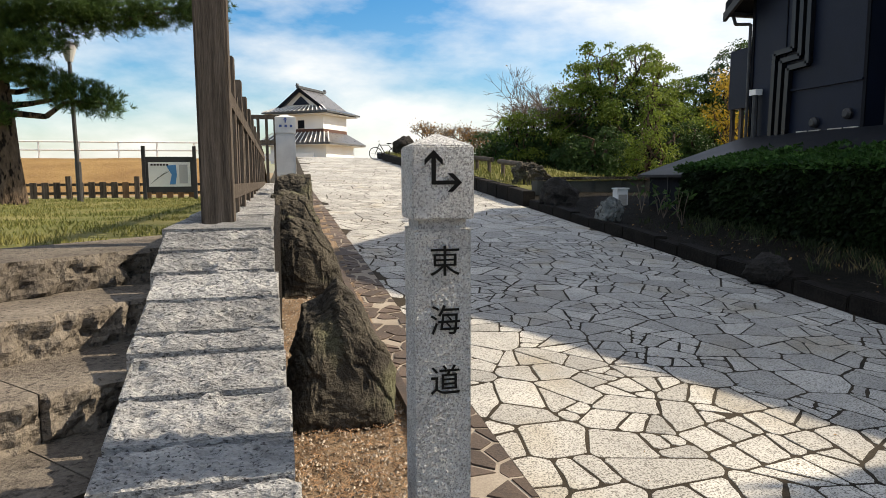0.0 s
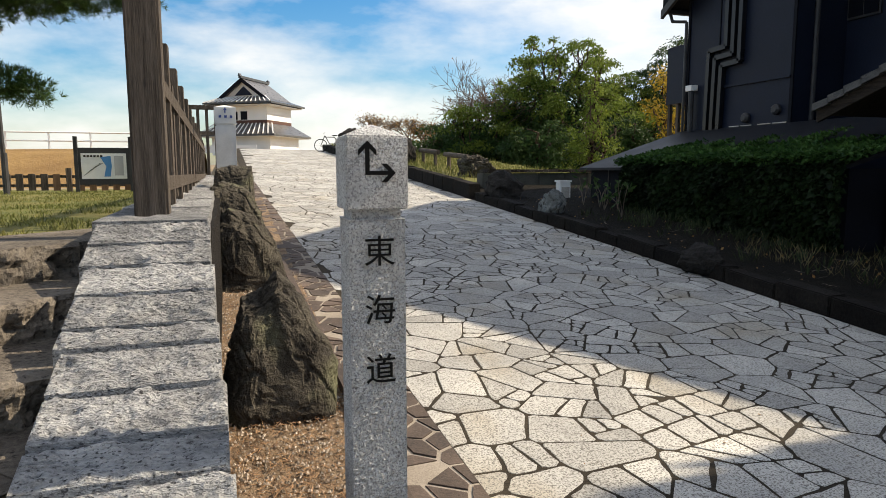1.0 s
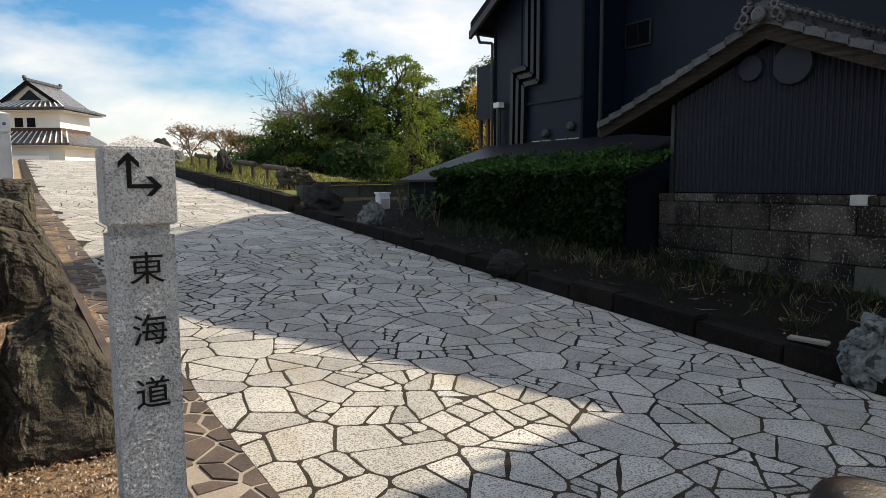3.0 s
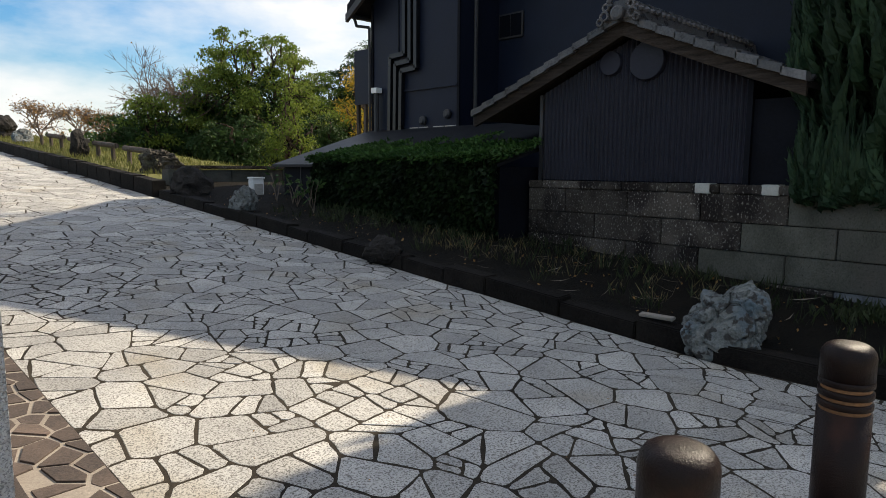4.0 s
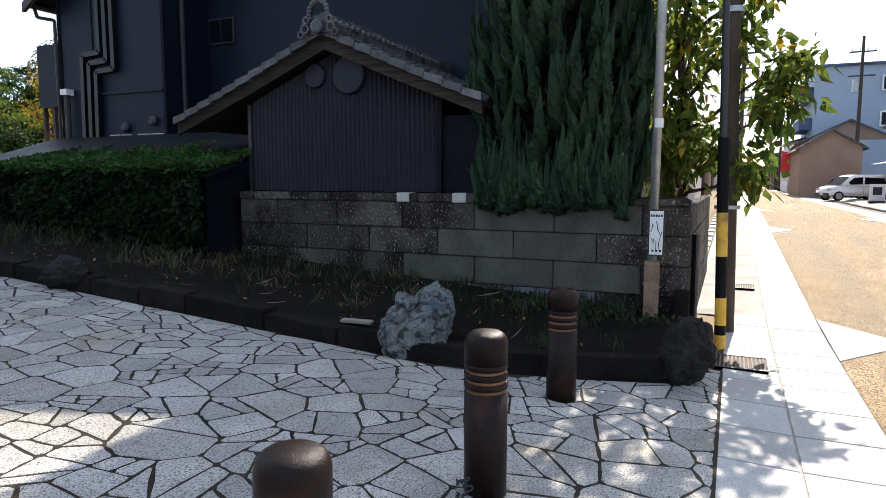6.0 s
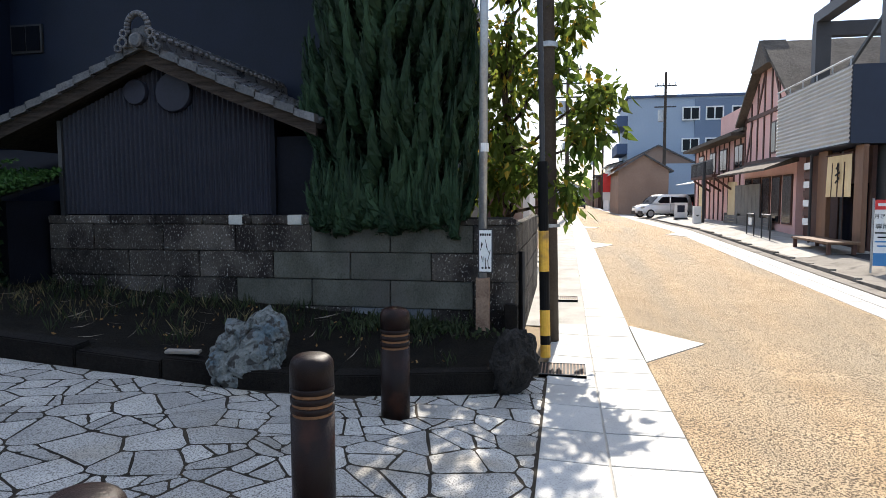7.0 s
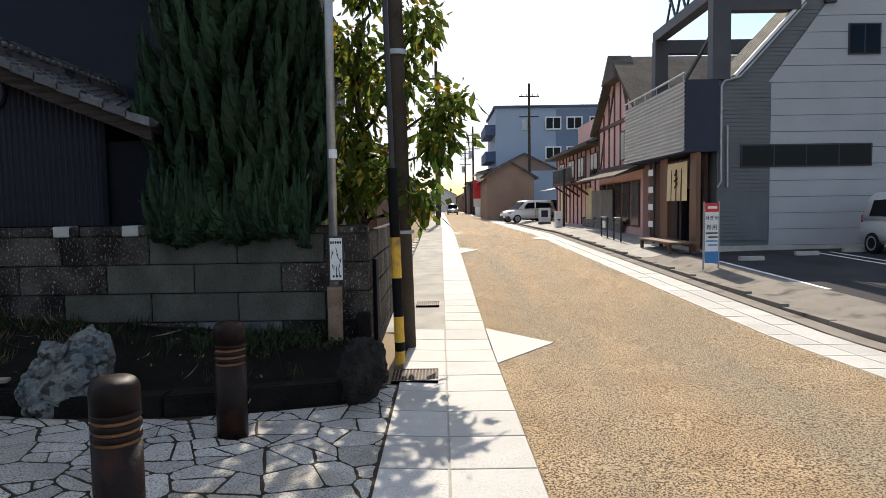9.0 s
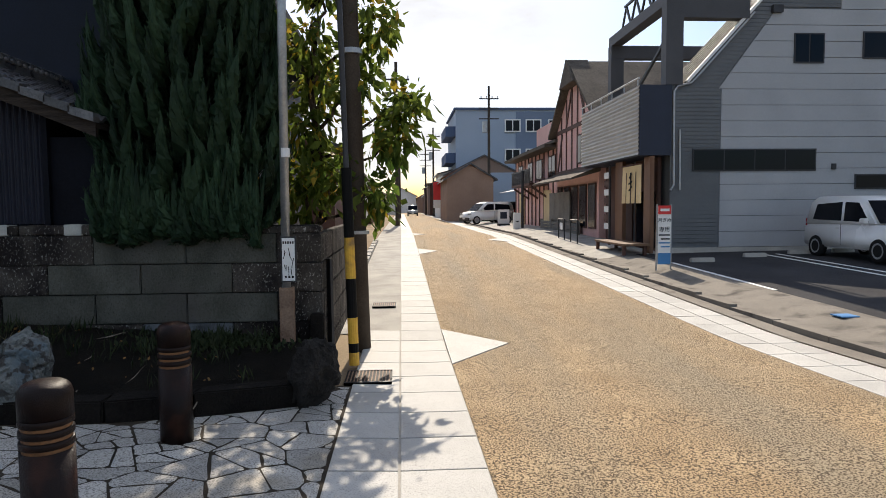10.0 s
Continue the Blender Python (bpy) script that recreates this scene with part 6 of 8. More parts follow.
part("beam", box(18.5, 18.85, -10.75, -8.852, 6.68, 7.6), M_FRAMEGREY, fr)
part("brace", beam(bmesh.new(), (23.5, -9.0, 4.9), (19.2, -9.0, 6.9), 0.08, 0.10), M_DARKMETAL, fr)
for k in range(4):
    a = 19.3 + k * 0.9
    part("truss_bar", beam(bmesh.new(), (a, -8.6, 7.43), (a + 0.45, -8.6, 8.15), 0.06, 0.06), M_DARKMETAL, fr)
    part("truss_bar", beam(bmesh.new(), (a + 0.45, -8.6, 8.15), (a + 0.9, -8.6, 7.43), 0.06, 0.06), M_DARKMETAL, fr)
part("truss_chord", beam(bmesh.new(), (19.4, -8.6, 8.18), (22.6, -8.6, 8.18), 0.07, 0.07), M_DARKMETAL, fr)

# entrance with brown panels, cloth curtain and step
porch = thing("shop_entrance", (19.5, -7.95, gz), "recessed shop entrance between tall brown panels", "entrance")
gs = ground(19.5, -7.9)
for x0, x1 in ((18.45, 18.95), (20.75, 21.45)):
    part("panel", box(x0, x1, -8.05, -7.93, gs, 2.86), M_PANELBRN, porch, bevel=0.01)
part("door_frame", box(18.95, 20.75, -8.45, -8.35, gs, 2.86), M_TIMBER, porch)
part("glass_door", box(19.1, 20.6, -8.34, -8.32, gs + 0.1, 1.9), M_GLASS, porch)
part("panel", box(21.45, 24.2, -8.6, -8.5, gs, 2.86), M_TIMBER, porch)
nv, nf = [], []
for i in range(25):
    x = 19.05 + i * 1.6 / 24
    for j in range(7):
        z = 2.66 - j * 1.12 / 6
        nv.append((x, -7.90 + 0.03 * math.sin(i * 1.1) * j / 6, z))
nf = [(i * 7 + j, (i + 1) * 7 + j, (i + 1) * 7 + j + 1, i * 7 + j + 1) for i in range(24) for j in range(6) if i not in (6, 12, 18) or j < 1]
nor = thing("curtain", (19.85, -7.9, 2.6), "split cream cloth curtain with a brushed dark mark", "curtain")
pydata("cloth", nv, nf, M_NOREN, nor)
part("rod", tube((18.95, -7.9, 2.69), (20.75, -7.9, 2.69), 0.02), M_TIMBER, nor)
bm = bmesh.new()
for a, b in (((19.75, 2.42), (19.95, 2.30)), ((19.85, 2.45), (19.83, 1.95)), ((19.7, 2.2), (20.0, 2.12)), ((19.72, 2.05), (19.98, 1.92))):
    beam(bm, (a[0], -7.86, a[1]), (b[0], -7.86, b[1]), 0.01, 0.05)
part("mark", bm, M_BLACKINK, nor, "dark brushed mark")
st = thing("step_bench", (19.3, -7.3, gs), "low wooden step in front of the shop", "step")
part("top", box(17.9, 20.6, -7.75, -7.0, gs + 0.24, gs + 0.30), M_WOODBRN, st, bevel=0.01)
for x in (18.0, 20.4):
    for y in (-7.68, -7.1):
        part("leg", box(x, x + 0.1, y, y + 0.08, gs - 0.02, gs + 0.238), M_TIMBER, st)
rk2 = thing("sign_rack", (22.2, -7.5, gs), "black metal rack of small boards beside the shop", "rack")
part("post", tube((21.6, -7.8, gs), (21.6, -7.8, 2.8), 0.04), M_DARKMETAL, rk2)
for k in range(7):
    part("board", box(21.7, 22.2, -7.85, -7.8, 0.7 + k * 0.28, 0.9 + k * 0.28), M_TIMBER if k % 2 else M_WHITE, rk2)
hoop = thing("barrier_hoop", (23.6, -7.1, 0), "slim black barrier hoops with a small notice", "barrier")
for x in (22.6, 24.4):
    part("hoop", pipe(bmesh.new(), [(x, -7.0, ground(x, -7)), (x, -7.0, 0.98), (x + 0.9, -7.0, 0.98), (x + 0.9, -7.0, ground(x, -7))], 0.025), M_DARKMETAL, hoop)
part("notice", box(24.6, 25.0, -6.99, -6.97, 0.6, 0.85), M_WHITE, hoop)

# parking sign
sg = thing("parking_sign", (15.15, -6.98, 0), "upright parking sign with red head and blue foot", "sign")
z0 = ground(15, -7)
for y in (-7.14, -6.80):
    part("post", tube((15.12, y, z0), (15.12, y, 1.50), 0.02), M_STEEL, sg)
part("board", box(15.09, 15.11, -7.12, -6.82, 0.12, 1.47), M_WHITE, sg, bevel=0.004)
part("head", box(15.082, 15.09, -7.12, -6.82, 1.27, 1.47), M_RED, sg, "red head panel")
part("foot", box(15.082, 15.09, -7.12, -6.82, 0.12, 0.38), M_SIGNBLUE, sg, "blue foot panel")
for t, z, s in (("月ぎめ", 1.13, 0.105), ("専用", 0.92, 0.13)):
    words(t, s, pose(15.086, -6.97, z, 90, 0, -90), M_BLACKINK, sg, "lettering", 0.002)
for k in range(4):
    part("lettering_bar", box(15.084, 15.09, -7.10, -6.84 - 0.05 * (k % 2), 0.78 - k * 0.09, 0.81 - k * 0.09), M_SIGNBLUE if k > 1 else M_BLACKINK, sg)
part("lettering_bar", box(15.078, 15.082, -7.08, -6.87, 1.34, 1.40), M_WHITE, sg)

# wheel stops, bay lines, blue mark
def wheel_stop(x, y):
    z = ground(x, y)
    t = part("wheel_stop", prism(bmesh.new(), [(x - 0.08, z), (x - 0.05, z + 0.11), (x + 0.05, z + 0.11), (x + 0.08, z)], "y", y - 0.3, y + 0.3), M_CONCRETE, bevel=0.012)
    return tagged(t, "pale concrete wheel stop on the car park", "wheel stop", "wheel stops")


for x, y in ((16.3, -8.45), (17.1, -10.25), (17.55, -11.75), (17.7, -13.1)):
    wheel_stop(x, y)
ln = thing("bay_lines", (14, -10, 0), "white painted parking bay lines", "road marking", kind="structure")
for x0, x1, y in ((11.8, 16.3, -7.68), (12.6, 17.6, -10.82), (12.8, 17.7, -11.22), (12.6, 17.6, -13.8), (12.6, 17.6, -14.2)):
    part("line", prism(bmesh.new(), [(x0, y - 0.05), (x1, y - 0.05), (x1, y + 0.05), (x0, y + 0.05)], "z", 0.0, 0.012), M_WHITE, ln)
    for v in ln.children[-1].data.vertices:
        v.co.z += ground(v.co.x, y) - 0.004
dk = part("bay_mark", prism(bmesh.new(), [(9.25, -7.42), (9.50, -7.42), (9.50, -7.15), (9.25, -7.15)], "z", ground(9.4, -7.3) + 0.004, ground(9.4, -7.3) + 0.020), M_SIGNBLUE)
tagged(dk, "small blue square mark painted on the car park", "marking")


# ---- cars ----
def car(x, y, heading, length, height, paint, label, wide=1.48):
    """A small hatchback, nose along +x before it is turned."""
    t = thing("car", (0, 0, 0), label, "car", "parked cars")
    L, H, W = length / 2, height, wide / 2
    low = [(-L, 0.28), (-L - 0.02, 0.55), (-L + 0.03, 0.86), (L * 0.55, 0.90), (L * 0.86, 0.80), (L, 0.62), (L, 0.28)]
    part("body", prism(bmesh.new(), low, "y", -W, W), paint, t, bevel=0.05, smooth=True)
    cab = [(-L + 0.03, 0.84), (-L + 0.16, H - 0.14), (-L + 0.42, H), (L * 0.10, H), (L * 0.30, H - 0.10), (L * 0.62, 0.88)]
    bm = bmesh.new()
    lo = [bm.verts.new((px, -W + 0.02 + 0.10 * (pz - 0.84) / (H - 0.84), pz)) for px, pz in cab]
    hi = [bm.verts.new((px, W - 0.02 - 0.10 * (pz - 0.84) / (H - 0.84), pz)) for px, pz in cab]
    for i in range(6):
        j = (i + 1) % 6
        bm.faces.new((lo[i], lo[j], hi[j], hi[i]))
    bm.faces.new(lo[::-1])
    bm.faces.new(hi)
    part("cabin", bm, paint, t, bevel=0.03, smooth=True)
    for s in (-1, 1):
        def side(pz):
            return s * (W - 0.02 - 0.10 * (pz - 0.84) / (H - 0.84) + 0.006)
        for a in ([(-L + 0.34, 0.98), (-L + 0.44, H - 0.20), (-0.26, H - 0.15), (-0.22, 0.96)], [(-0.12, 0.96), (-0.15, H - 0.15), (L * 0.20, H - 0.17), (L * 0.46, 0.94)]):
            bm = bmesh.new()
            vs = [bm.verts.new((px, side(pz), pz)) for px, pz in a]
            vb = [bm.verts.new((px, side(pz) - s * 0.02, pz)) for px, pz in a]
            bm.faces.new(vs)
            bm.faces.new(vb[::-1])
            for i in range(4):
                bm.faces.new((vs[i], vs[(i + 1) % 4], vb[(i + 1) % 4], vb[i]))
            part("side_window", bm, M_GLASS, t)
        part("door_line", box(-0.175, -0.165, s * W - 0.004, s * W + 0.004, 0.36, 0.88), M_BLACKINK, t)
        part("door_handle", box(-0.36, -0.22, s * W - 0.01, s * W + 0.02, 0.76, 0.79), paint, t)
        part("mirror", box(L * 0.40, L * 0.50, s * (W + 0.02), s * (W + 0.15), 0.92, 1.04), paint, t, bevel=0.02)
        part("headlight", box(L * 0.86, L * 0.99, s * (W - 0.30), s * (W - 0.04), 0.62, 0.74), M_STEEL, t, bevel=0.02)
        part("tail_lamp", box(-L - 0.03, -L + 0.02, s * (W - 0.22), s * (W - 0.07), 0.72, 1.0), M_LAMPRED, t, bevel=0.01)
        for wx in (-L * 0.68, L * 0.68):
            w = part("wheel", lathe(bmesh.new(), (0, 0, 0), [(0.20, -0.08), (0.27, -0.08), (0.285, -0.04), (0.285, 0.04), (0.27, 0.08), (0.20, 0.08)], 24), M_TYRE, t, smooth=True)
            w.matrix_basis = pose(wx, s * (W - 0.06), 0.285, 90, 0, 0)
            h = part("rim", lathe(bmesh.new(), (0, 0, 0), [(0.19, -0.085), (0.19, 0.085), (0.06, 0.07)], 12), M_STEEL, w)
            h.matrix_parent_inverse = Matrix.Identity(4)
    bm = bmesh.new()
    vs = [bm.verts.new(p) for p in ((L * 0.34, -W + 0.14, H - 0.12), (L * 0.34, W - 0.14, H - 0.12), (L * 0.635, W - 0.08, 0.92), (L * 0.635, -W + 0.08, 0.92))]
    bm.faces.new(vs)
    bmesh.ops.solidify(bm, geom=bm.faces[:], thickness=-0.02)
    part("windscreen", bm, M_GLASS, t)
    part("rear_window", prism(bmesh.new(), [(-L + 0.055, 0.95), (-L + 0.035, 0.95), (-L + 0.15, H - 0.17), (-L + 0.17, H - 0.17)], "y", -W + 0.14, W - 0.14), M_GLASS, t)
    part("bumper", box(L - 0.06, L + 0.04, -W + 0.05, W - 0.05, 0.24, 0.45), M_DARKMETAL, t, bevel=0.02)
    part("number_plate", box(L + 0.04, L + 0.05, -0.16, 0.16, 0.34, 0.48), M_WHITE, t)
    t.matrix_basis = pose(x, y, ground(x, y), 0, 0, heading)
    return t


car(15.95, -12.65, 180, 3.35, 1.58, M_CARWHT, "small white hatchback parked nose to the street")
car(45.5, -6.9, 112, 3.6, 1.52, M_CARWHT, "white compact hatchback parked across the pavement")
car(46.5, -8.9, 100, 4.0, 1.45, M_CARBLK, "black car parked beside a white hatchback")
car(51.0, -8.8, 95, 4.0, 1.5, M_CARSIL, "silver car in the row by the brown house")
car(55.0, -8.6, 95, 4.0, 1.5, M_CARBLK, "dark car in the row by the brown house")
car(95.0, -2.6, 180, 4.2, 1.6, M_CARSIL, "distant pale car on the street")


# ---- half-timbered pink house ----
def gable_house(name, x0, x1, y0, y1, z0, eave, ridge, wallm, roofm, label, ridge_axis="x", over=0.35):
    t = thing(name, ((x0 + x1) / 2, (y0 + y1) / 2, z0), label, "house", "street houses")
    if ridge_axis == "y":
        m = (x0 + x1) / 2
        part("wall", prism(bmesh.new(), [(x0, z0 - 0.5), (x1, z0 - 0.5), (x1, eave), (m, ridge - 0.12), (x0, eave)], "y", y0, y1), wallm, t)
        for e, s in ((x0, -1), (x1, 1)):
            sl = (ridge - eave) / (m - x0)
            part("roof", prism(bmesh.new(), [(m, ridge), (m, ridge - 0.13), (e + s * over, eave - sl * over - 0.02), (e + s * over, eave - sl * over + 0.12)], "y", y0 - over, y1 + over), roofm, t)
    else:
        m = (y0 + y1) / 2
        part("wall", prism(bmesh.new(), [(y0, z0 - 0.5), (y1, z0 - 0.5), (y1, eave), (m, ridge - 0.12), (y0, eave)], "x", x0, x1), wallm, t)
        for e, s in ((y0, -1), (y1, 1)):
            sl = (ridge - eave) / (m - y0)
            part("roof", prism(bmesh.new(), [(m, ridge), (m, ridge - 0.13), (e + s * over, eave - sl * over - 0.02), (e + s * over, eave - sl * over + 0.12)], "x", x0 - over, x1 + over), roofm, t)
    return t


def street_window(t, x0, x1, y, z0, z1, panes=2, frame_m=None):
    w = part("window", box(x0, x1, y, y + 0.05, z0, z1), frame_m or M_TIMBER, t)
    wd = (x1 - x0) / panes
    for q in range(panes):
        part("pane", box(x0 + q * wd + 0.05, x0 + (q + 1) * wd - 0.05, y + 0.05, y + 0.06, z0 + 0.06, z1 - 0.06), M_GLASS, w)
    return w


PF = -8.3
pink = gable_house("half_timbered_house", 24.4, 31.0, -18, PF, 0.3, 4.9, 7.5, M_PINK, M_SHINGLE, "pink half-timbered house with a brown gabled roof", "y")
part("roof_hip", prism(bmesh.new(), [(26.6, 6.5), (28.8, 6.5), (27.7, 7.55)], "y", PF - 0.5, PF + 0.45), M_SHINGLE, pink)
for x in np.arange(24.6, 31, 0.9):
    x = float(x)
    top = 4.9 + (2.5 * (1 - abs(x - 27.7) / 3.3)) - 0.2
    part("timber", box(x, x + 0.12, PF, PF + 0.04, 2.9, top), M_TIMBER, pink)
for z in (2.9, 4.75):
    part("timber", box(24.4, 31.0, PF, PF + 0.05, z, z + 0.16), M_TIMBER, pink)
for a, b in (((24.7, 3.0), (25.6, 4.7)), ((30.7, 3.0), (29.9, 4.7)), ((26.2, 4.9), (27.2, 6.6)), ((29.2, 4.9), (28.2, 6.6))):
    part("brace", beam(bmesh.new(), (a[0], PF + 0.02, a[1]), (b[0], PF + 0.02, b[1]), 0.05, 0.12), M_TIMBER, pink)
street_window(pink, 26.1, 27.2, PF, 3.2, 4.4)
part("canopy", prism(bmesh.new(), [(PF, 2.95), (PF, 2.75), (PF + 1.1, 2.45), (PF + 1.1, 2.52)], "x", 24.2, 31.2), M_SHINGLE, pink)
for k in range(5):
    street_window(pink, 24.7 + k * 1.25, 25.7 + k * 1.25, PF, 0.6, 2.35, 1)
pw = gable_house("pink_house", 31.2, 43.0, -17, PF - 0.2, 0.3, 4.5, 4.6, M_PINK, M_SHINGLE, "two-storey pink house with dark timbers and an iron balcony")
part("parapet", box(33, 38.5, PF - 1.4, PF - 0.6, 4.5, 5.9), M_PINK, pw)
part("eave", box(31.2, 43.2, PF - 0.25, PF + 0.55, 4.28, 4.42), M_SHINGLE, pw)
part("balcony_floor", box(33.6, 39, PF - 0.2, PF + 0.8, 2.55, 2.68), M_TIMBER, pw)
part("balcony_rail", box(33.6, 39, PF + 0.76, PF + 0.80, 3.35, 3.42), M_DARKMETAL, pw)
for x in np.arange(33.6, 39, 0.22):
    part("baluster", box(float(x), float(x) + 0.09, PF + 0.765, PF + 0.795, 2.68, 3.35), M_DARKMETAL, pw)
for x in (33.7, 36.2, 38.7):
    part("bracket", beam(bmesh.new(), (x, PF + 0.7, 2.5), (x, PF - 0.2, 1.9), 0.1, 0.1), M_TIMBER, pw)
for x in np.arange(31.4, 43, 1.05):
    part("timber", box(float(x), float(x) + 0.12, PF - 0.2, PF - 0.15, 0.4, 4.3), M_TIMBER, pw)
for x in (32.0, 35.0, 37.5, 40.5):
    street_window(pw, x, x + 1.4, PF - 0.2, 2.9, 4.0)
for x in (33, 40):
    part("wooden_door", box(x, x + 1.3, PF - 0.2, PF - 0.1, 0.3, 2.3), M_NOREN, pw)
sf = thing("board_fence", (29, -7.3, 0.2), "low grey plank fence along the pavement", "fence")
for k in range(4):
    part("board", box(26.5, 33.5, -8.12, -8.07, 0.18 + k * 0.15, 0.31 + k * 0.15), M_FENCEGREY, sf)
for x in (26.5, 28.8, 31.1, 33.4):
    part("post", box(x, x + 0.1, -8.17, -8.05, 0.1, 0.85), M_FENCEGREY, sf)
for k in range(7):
    part("upright_board", box(28.2 + k * 0.55, 28.72 + k * 0.55, -8.22, -8.18, 0.2, 2.1), M_FENCEGREY, sf)
gp2 = thing("gate_pillar", (34.0, -6.95, 0.2), "white gate pillar with a dark lozenge", "pillar")
part("pillar", box(33.8, 34.15, -7.1, -6.75, 0.1, 1.15), M_WHITE, gp2, bevel=0.015)
lz = part("lozenge", box(-0.06, 0.06, -0.006, 0.006, -0.06, 0.06), M_DARKMETAL, gp2)
lz.matrix_basis = pose(33.79, -6.92, 0.72, 45, 0, 90) @ pose(0, 0, 0, 0, 45, 0)
part("post", tube((33.9, -7.2, 0.2), (33.9, -7.2, 3.3), 0.07), M_DARKMETAL, gp2)
ab = thing("street_board", (39.5, -7.1, 0.3), "small white advertising board with a dark panel", "sign")
part("board", box(39.5, 39.55, -7.45, -6.75, 0.45, 1.3), M_WHITE, ab)
part("panel", box(39.488, 39.5, -7.3, -6.9, 0.75, 1.15), M_NAVY, ab)
part("base", box(39.3, 39.8, -7.45, -6.75, 0.28, 0.45), M_DARKMETAL, ab)

# ---- far buildings ----
apt = thing("apartment_block", (78, -16, 0), "four-storey blue apartment block with white windows", "apartment block")
part("wall", box(72, 84, -24, -7.0, -0.5, 12.0), M_BLUEBLD, apt)
part("blue_band", box(71.9, 72.0, -20, -13.6, 6.0, 11.8), M_BLUEMID, apt)
part("roof_edge", box(71.8, 84.2, -24.2, -6.8, 12.0, 12.25), M_BLUEDK, apt)
for z in (3.6, 6.4, 9.6):
    for y in (-14.1, -16.4, -18.9):
        w = part("window", box(71.8, 71.95, y, y + 1.75, z, z + 1.4), M_WHITE, apt, "white framed window")
        for q in range(2):
            part("pane", box(71.78, 71.80, y + 0.14 + q * 0.8, y + 0.82 + q * 0.8, z + 0.14, z + 1.26), M_GLASS, w)
for z in (3.4, 6.3, 9.2):
    part("balcony", box(72.5, 80, -7.0, -5.9, z, z + 1.1), M_BLUEDK, apt)
part("stair_block", box(66, 72, -14, -6.5, 0, 4.9), M_BLUEBLD, apt)
bh = gable_house("brown_house", 56.5, 66, -8.9, -4.9, 0.3, 3.95, 5.25, M_OCHRE, M_TILE, "brown rendered house with a grey tiled gable")
part("arched_opening", prism(bmesh.new(), [(-7.9, 0.3), (-6.9, 0.3), (-6.9, 1.3), (-7.15, 1.6), (-7.65, 1.6), (-7.9, 1.3)], "x", 56.42, 56.5), M_BLACK, bh)
rs = thing("red_sign", (66.5, -4.6, 3), "red and white upright shop sign on a house", "sign")
part("board", box(66.2, 66.35, -5.0, -4.2, 2.2, 4.0), M_RED, rs)
part("lower_board", box(66.2, 66.35, -5.0, -4.2, 1.4, 2.2), M_WHITE, rs)
rnd = random.Random(12)
for k in range(8):
    x = 68 + k * 9.5
    gable_house("town_house", x, x + 8.6, -13.5, -5.2 - rnd.uniform(0, 0.8), 0.3, rnd.uniform(3.6, 5.4), rnd.uniform(5.8, 7.4), rnd.choice((M_OCHRE, M_TIMBER, M_PLASTER)), M_TILE, "distant town house with a tiled roof along the street")
for k in range(9):
    x = 27 + k * 12.5
    t = gable_house("town_house", x, x + 9.8, 1.6 + rnd.uniform(0, 1), 10, 0.3, rnd.uniform(3.2, 5.0), rnd.uniform(5.2, 6.8), rnd.choice((M_OCHRE, M_TIMBER, M_PLASTER)), M_TILE, "town house with a tiled roof across the street")
for k, (x, y0, y1) in enumerate(((150, -12.0, -4.6), (151, -4.4, 2.5), (149, 2.8, 10.0))):
    gable_house("town_house", x, x + 9, y0, y1, 0.3, 3.6 + 0.5 * k, 5.6 + 0.4 * k, (M_OCHRE, M_PLASTER, M_TIMBER)[k], M_TILE, "distant town house closing the street's end")
wp = thing("white_porch_house", (46, -9.6, 0.3), "low white house with a pale sheet canopy", "house", "street houses")
part("wall", box(43.5, 48, -16, -10.2, 0, 4.6), M_PLASTER, wp)
part("canopy", prism(bmesh.new(), [(-10.2, 2.9), (-10.2, 2.8), (-8.3, 2.45), (-8.3, 2.5)], "x", 43.3, 49), M_SIDEWHT, wp)
part("roof", box(43.2, 48.3, -16, -9.6, 4.6, 4.8), M_STEEL, wp)


# ---- street poles and wires ----
def street_pole(x, y, h, arm=True):
    z = ground(x, y)
    t = thing("street_pole", (x, y, z), "slim concrete electricity pole with crossarms", "utility pole", "street poles")
    part("shaft", tube((x, y, z - 0.2), (x, y, h), 0.16, 0.10, 10), M_POLE, t)
    if arm:
        for q in range(3):
            part("crossarm", box(x - 0.05, x + 0.05, y - 0.9, y + 0.9, h - 1.2 - q * 0.9, h - 1.1 - q * 0.9), M_DARKMETAL, t)
        for q in range(4):
            part("insulator", tube((x, y - 0.8 + q * 0.5, h - 1.1), (x, y - 0.8 + q * 0.5, h - 0.9), 0.05), M_WHITE, t)
        part("transformer", tube((x, y + 0.35, h - 4.2), (x, y + 0.35, h - 3.2), 0.25), M_STEEL, t)
    return t


street_pole(60, -9.0, 12.4)
street_pole(45, -0.7, 11.2)
street_pole(88, -5.3, 12.0)
street_pole(75, -0.8, 11.0)
street_pole(105, -4.9, 11.0)
street_pole(125, -0.8, 11.0)
# lot edging and bollard stones on the near side
lot = thing("lot_edging", (13, 0.2, 0), "low pale concrete edging and rail beside a vacant lot", "edging")
for k in range(12):
    x = 12.6 + k * 1.1
    part("edging_stone", box(x, x + 1.06, -0.05, 0.12, ground(x, -1) - 0.05, ground(x, -1) + 0.12), M_CONCRETE, lot, bevel=0.01)


# ---- castle turret beyond the top of the ramp ----
tur = thing("turret", (0, 0, 0), "two-storey white plastered castle turret with grey tiled roofs", "castle turret")


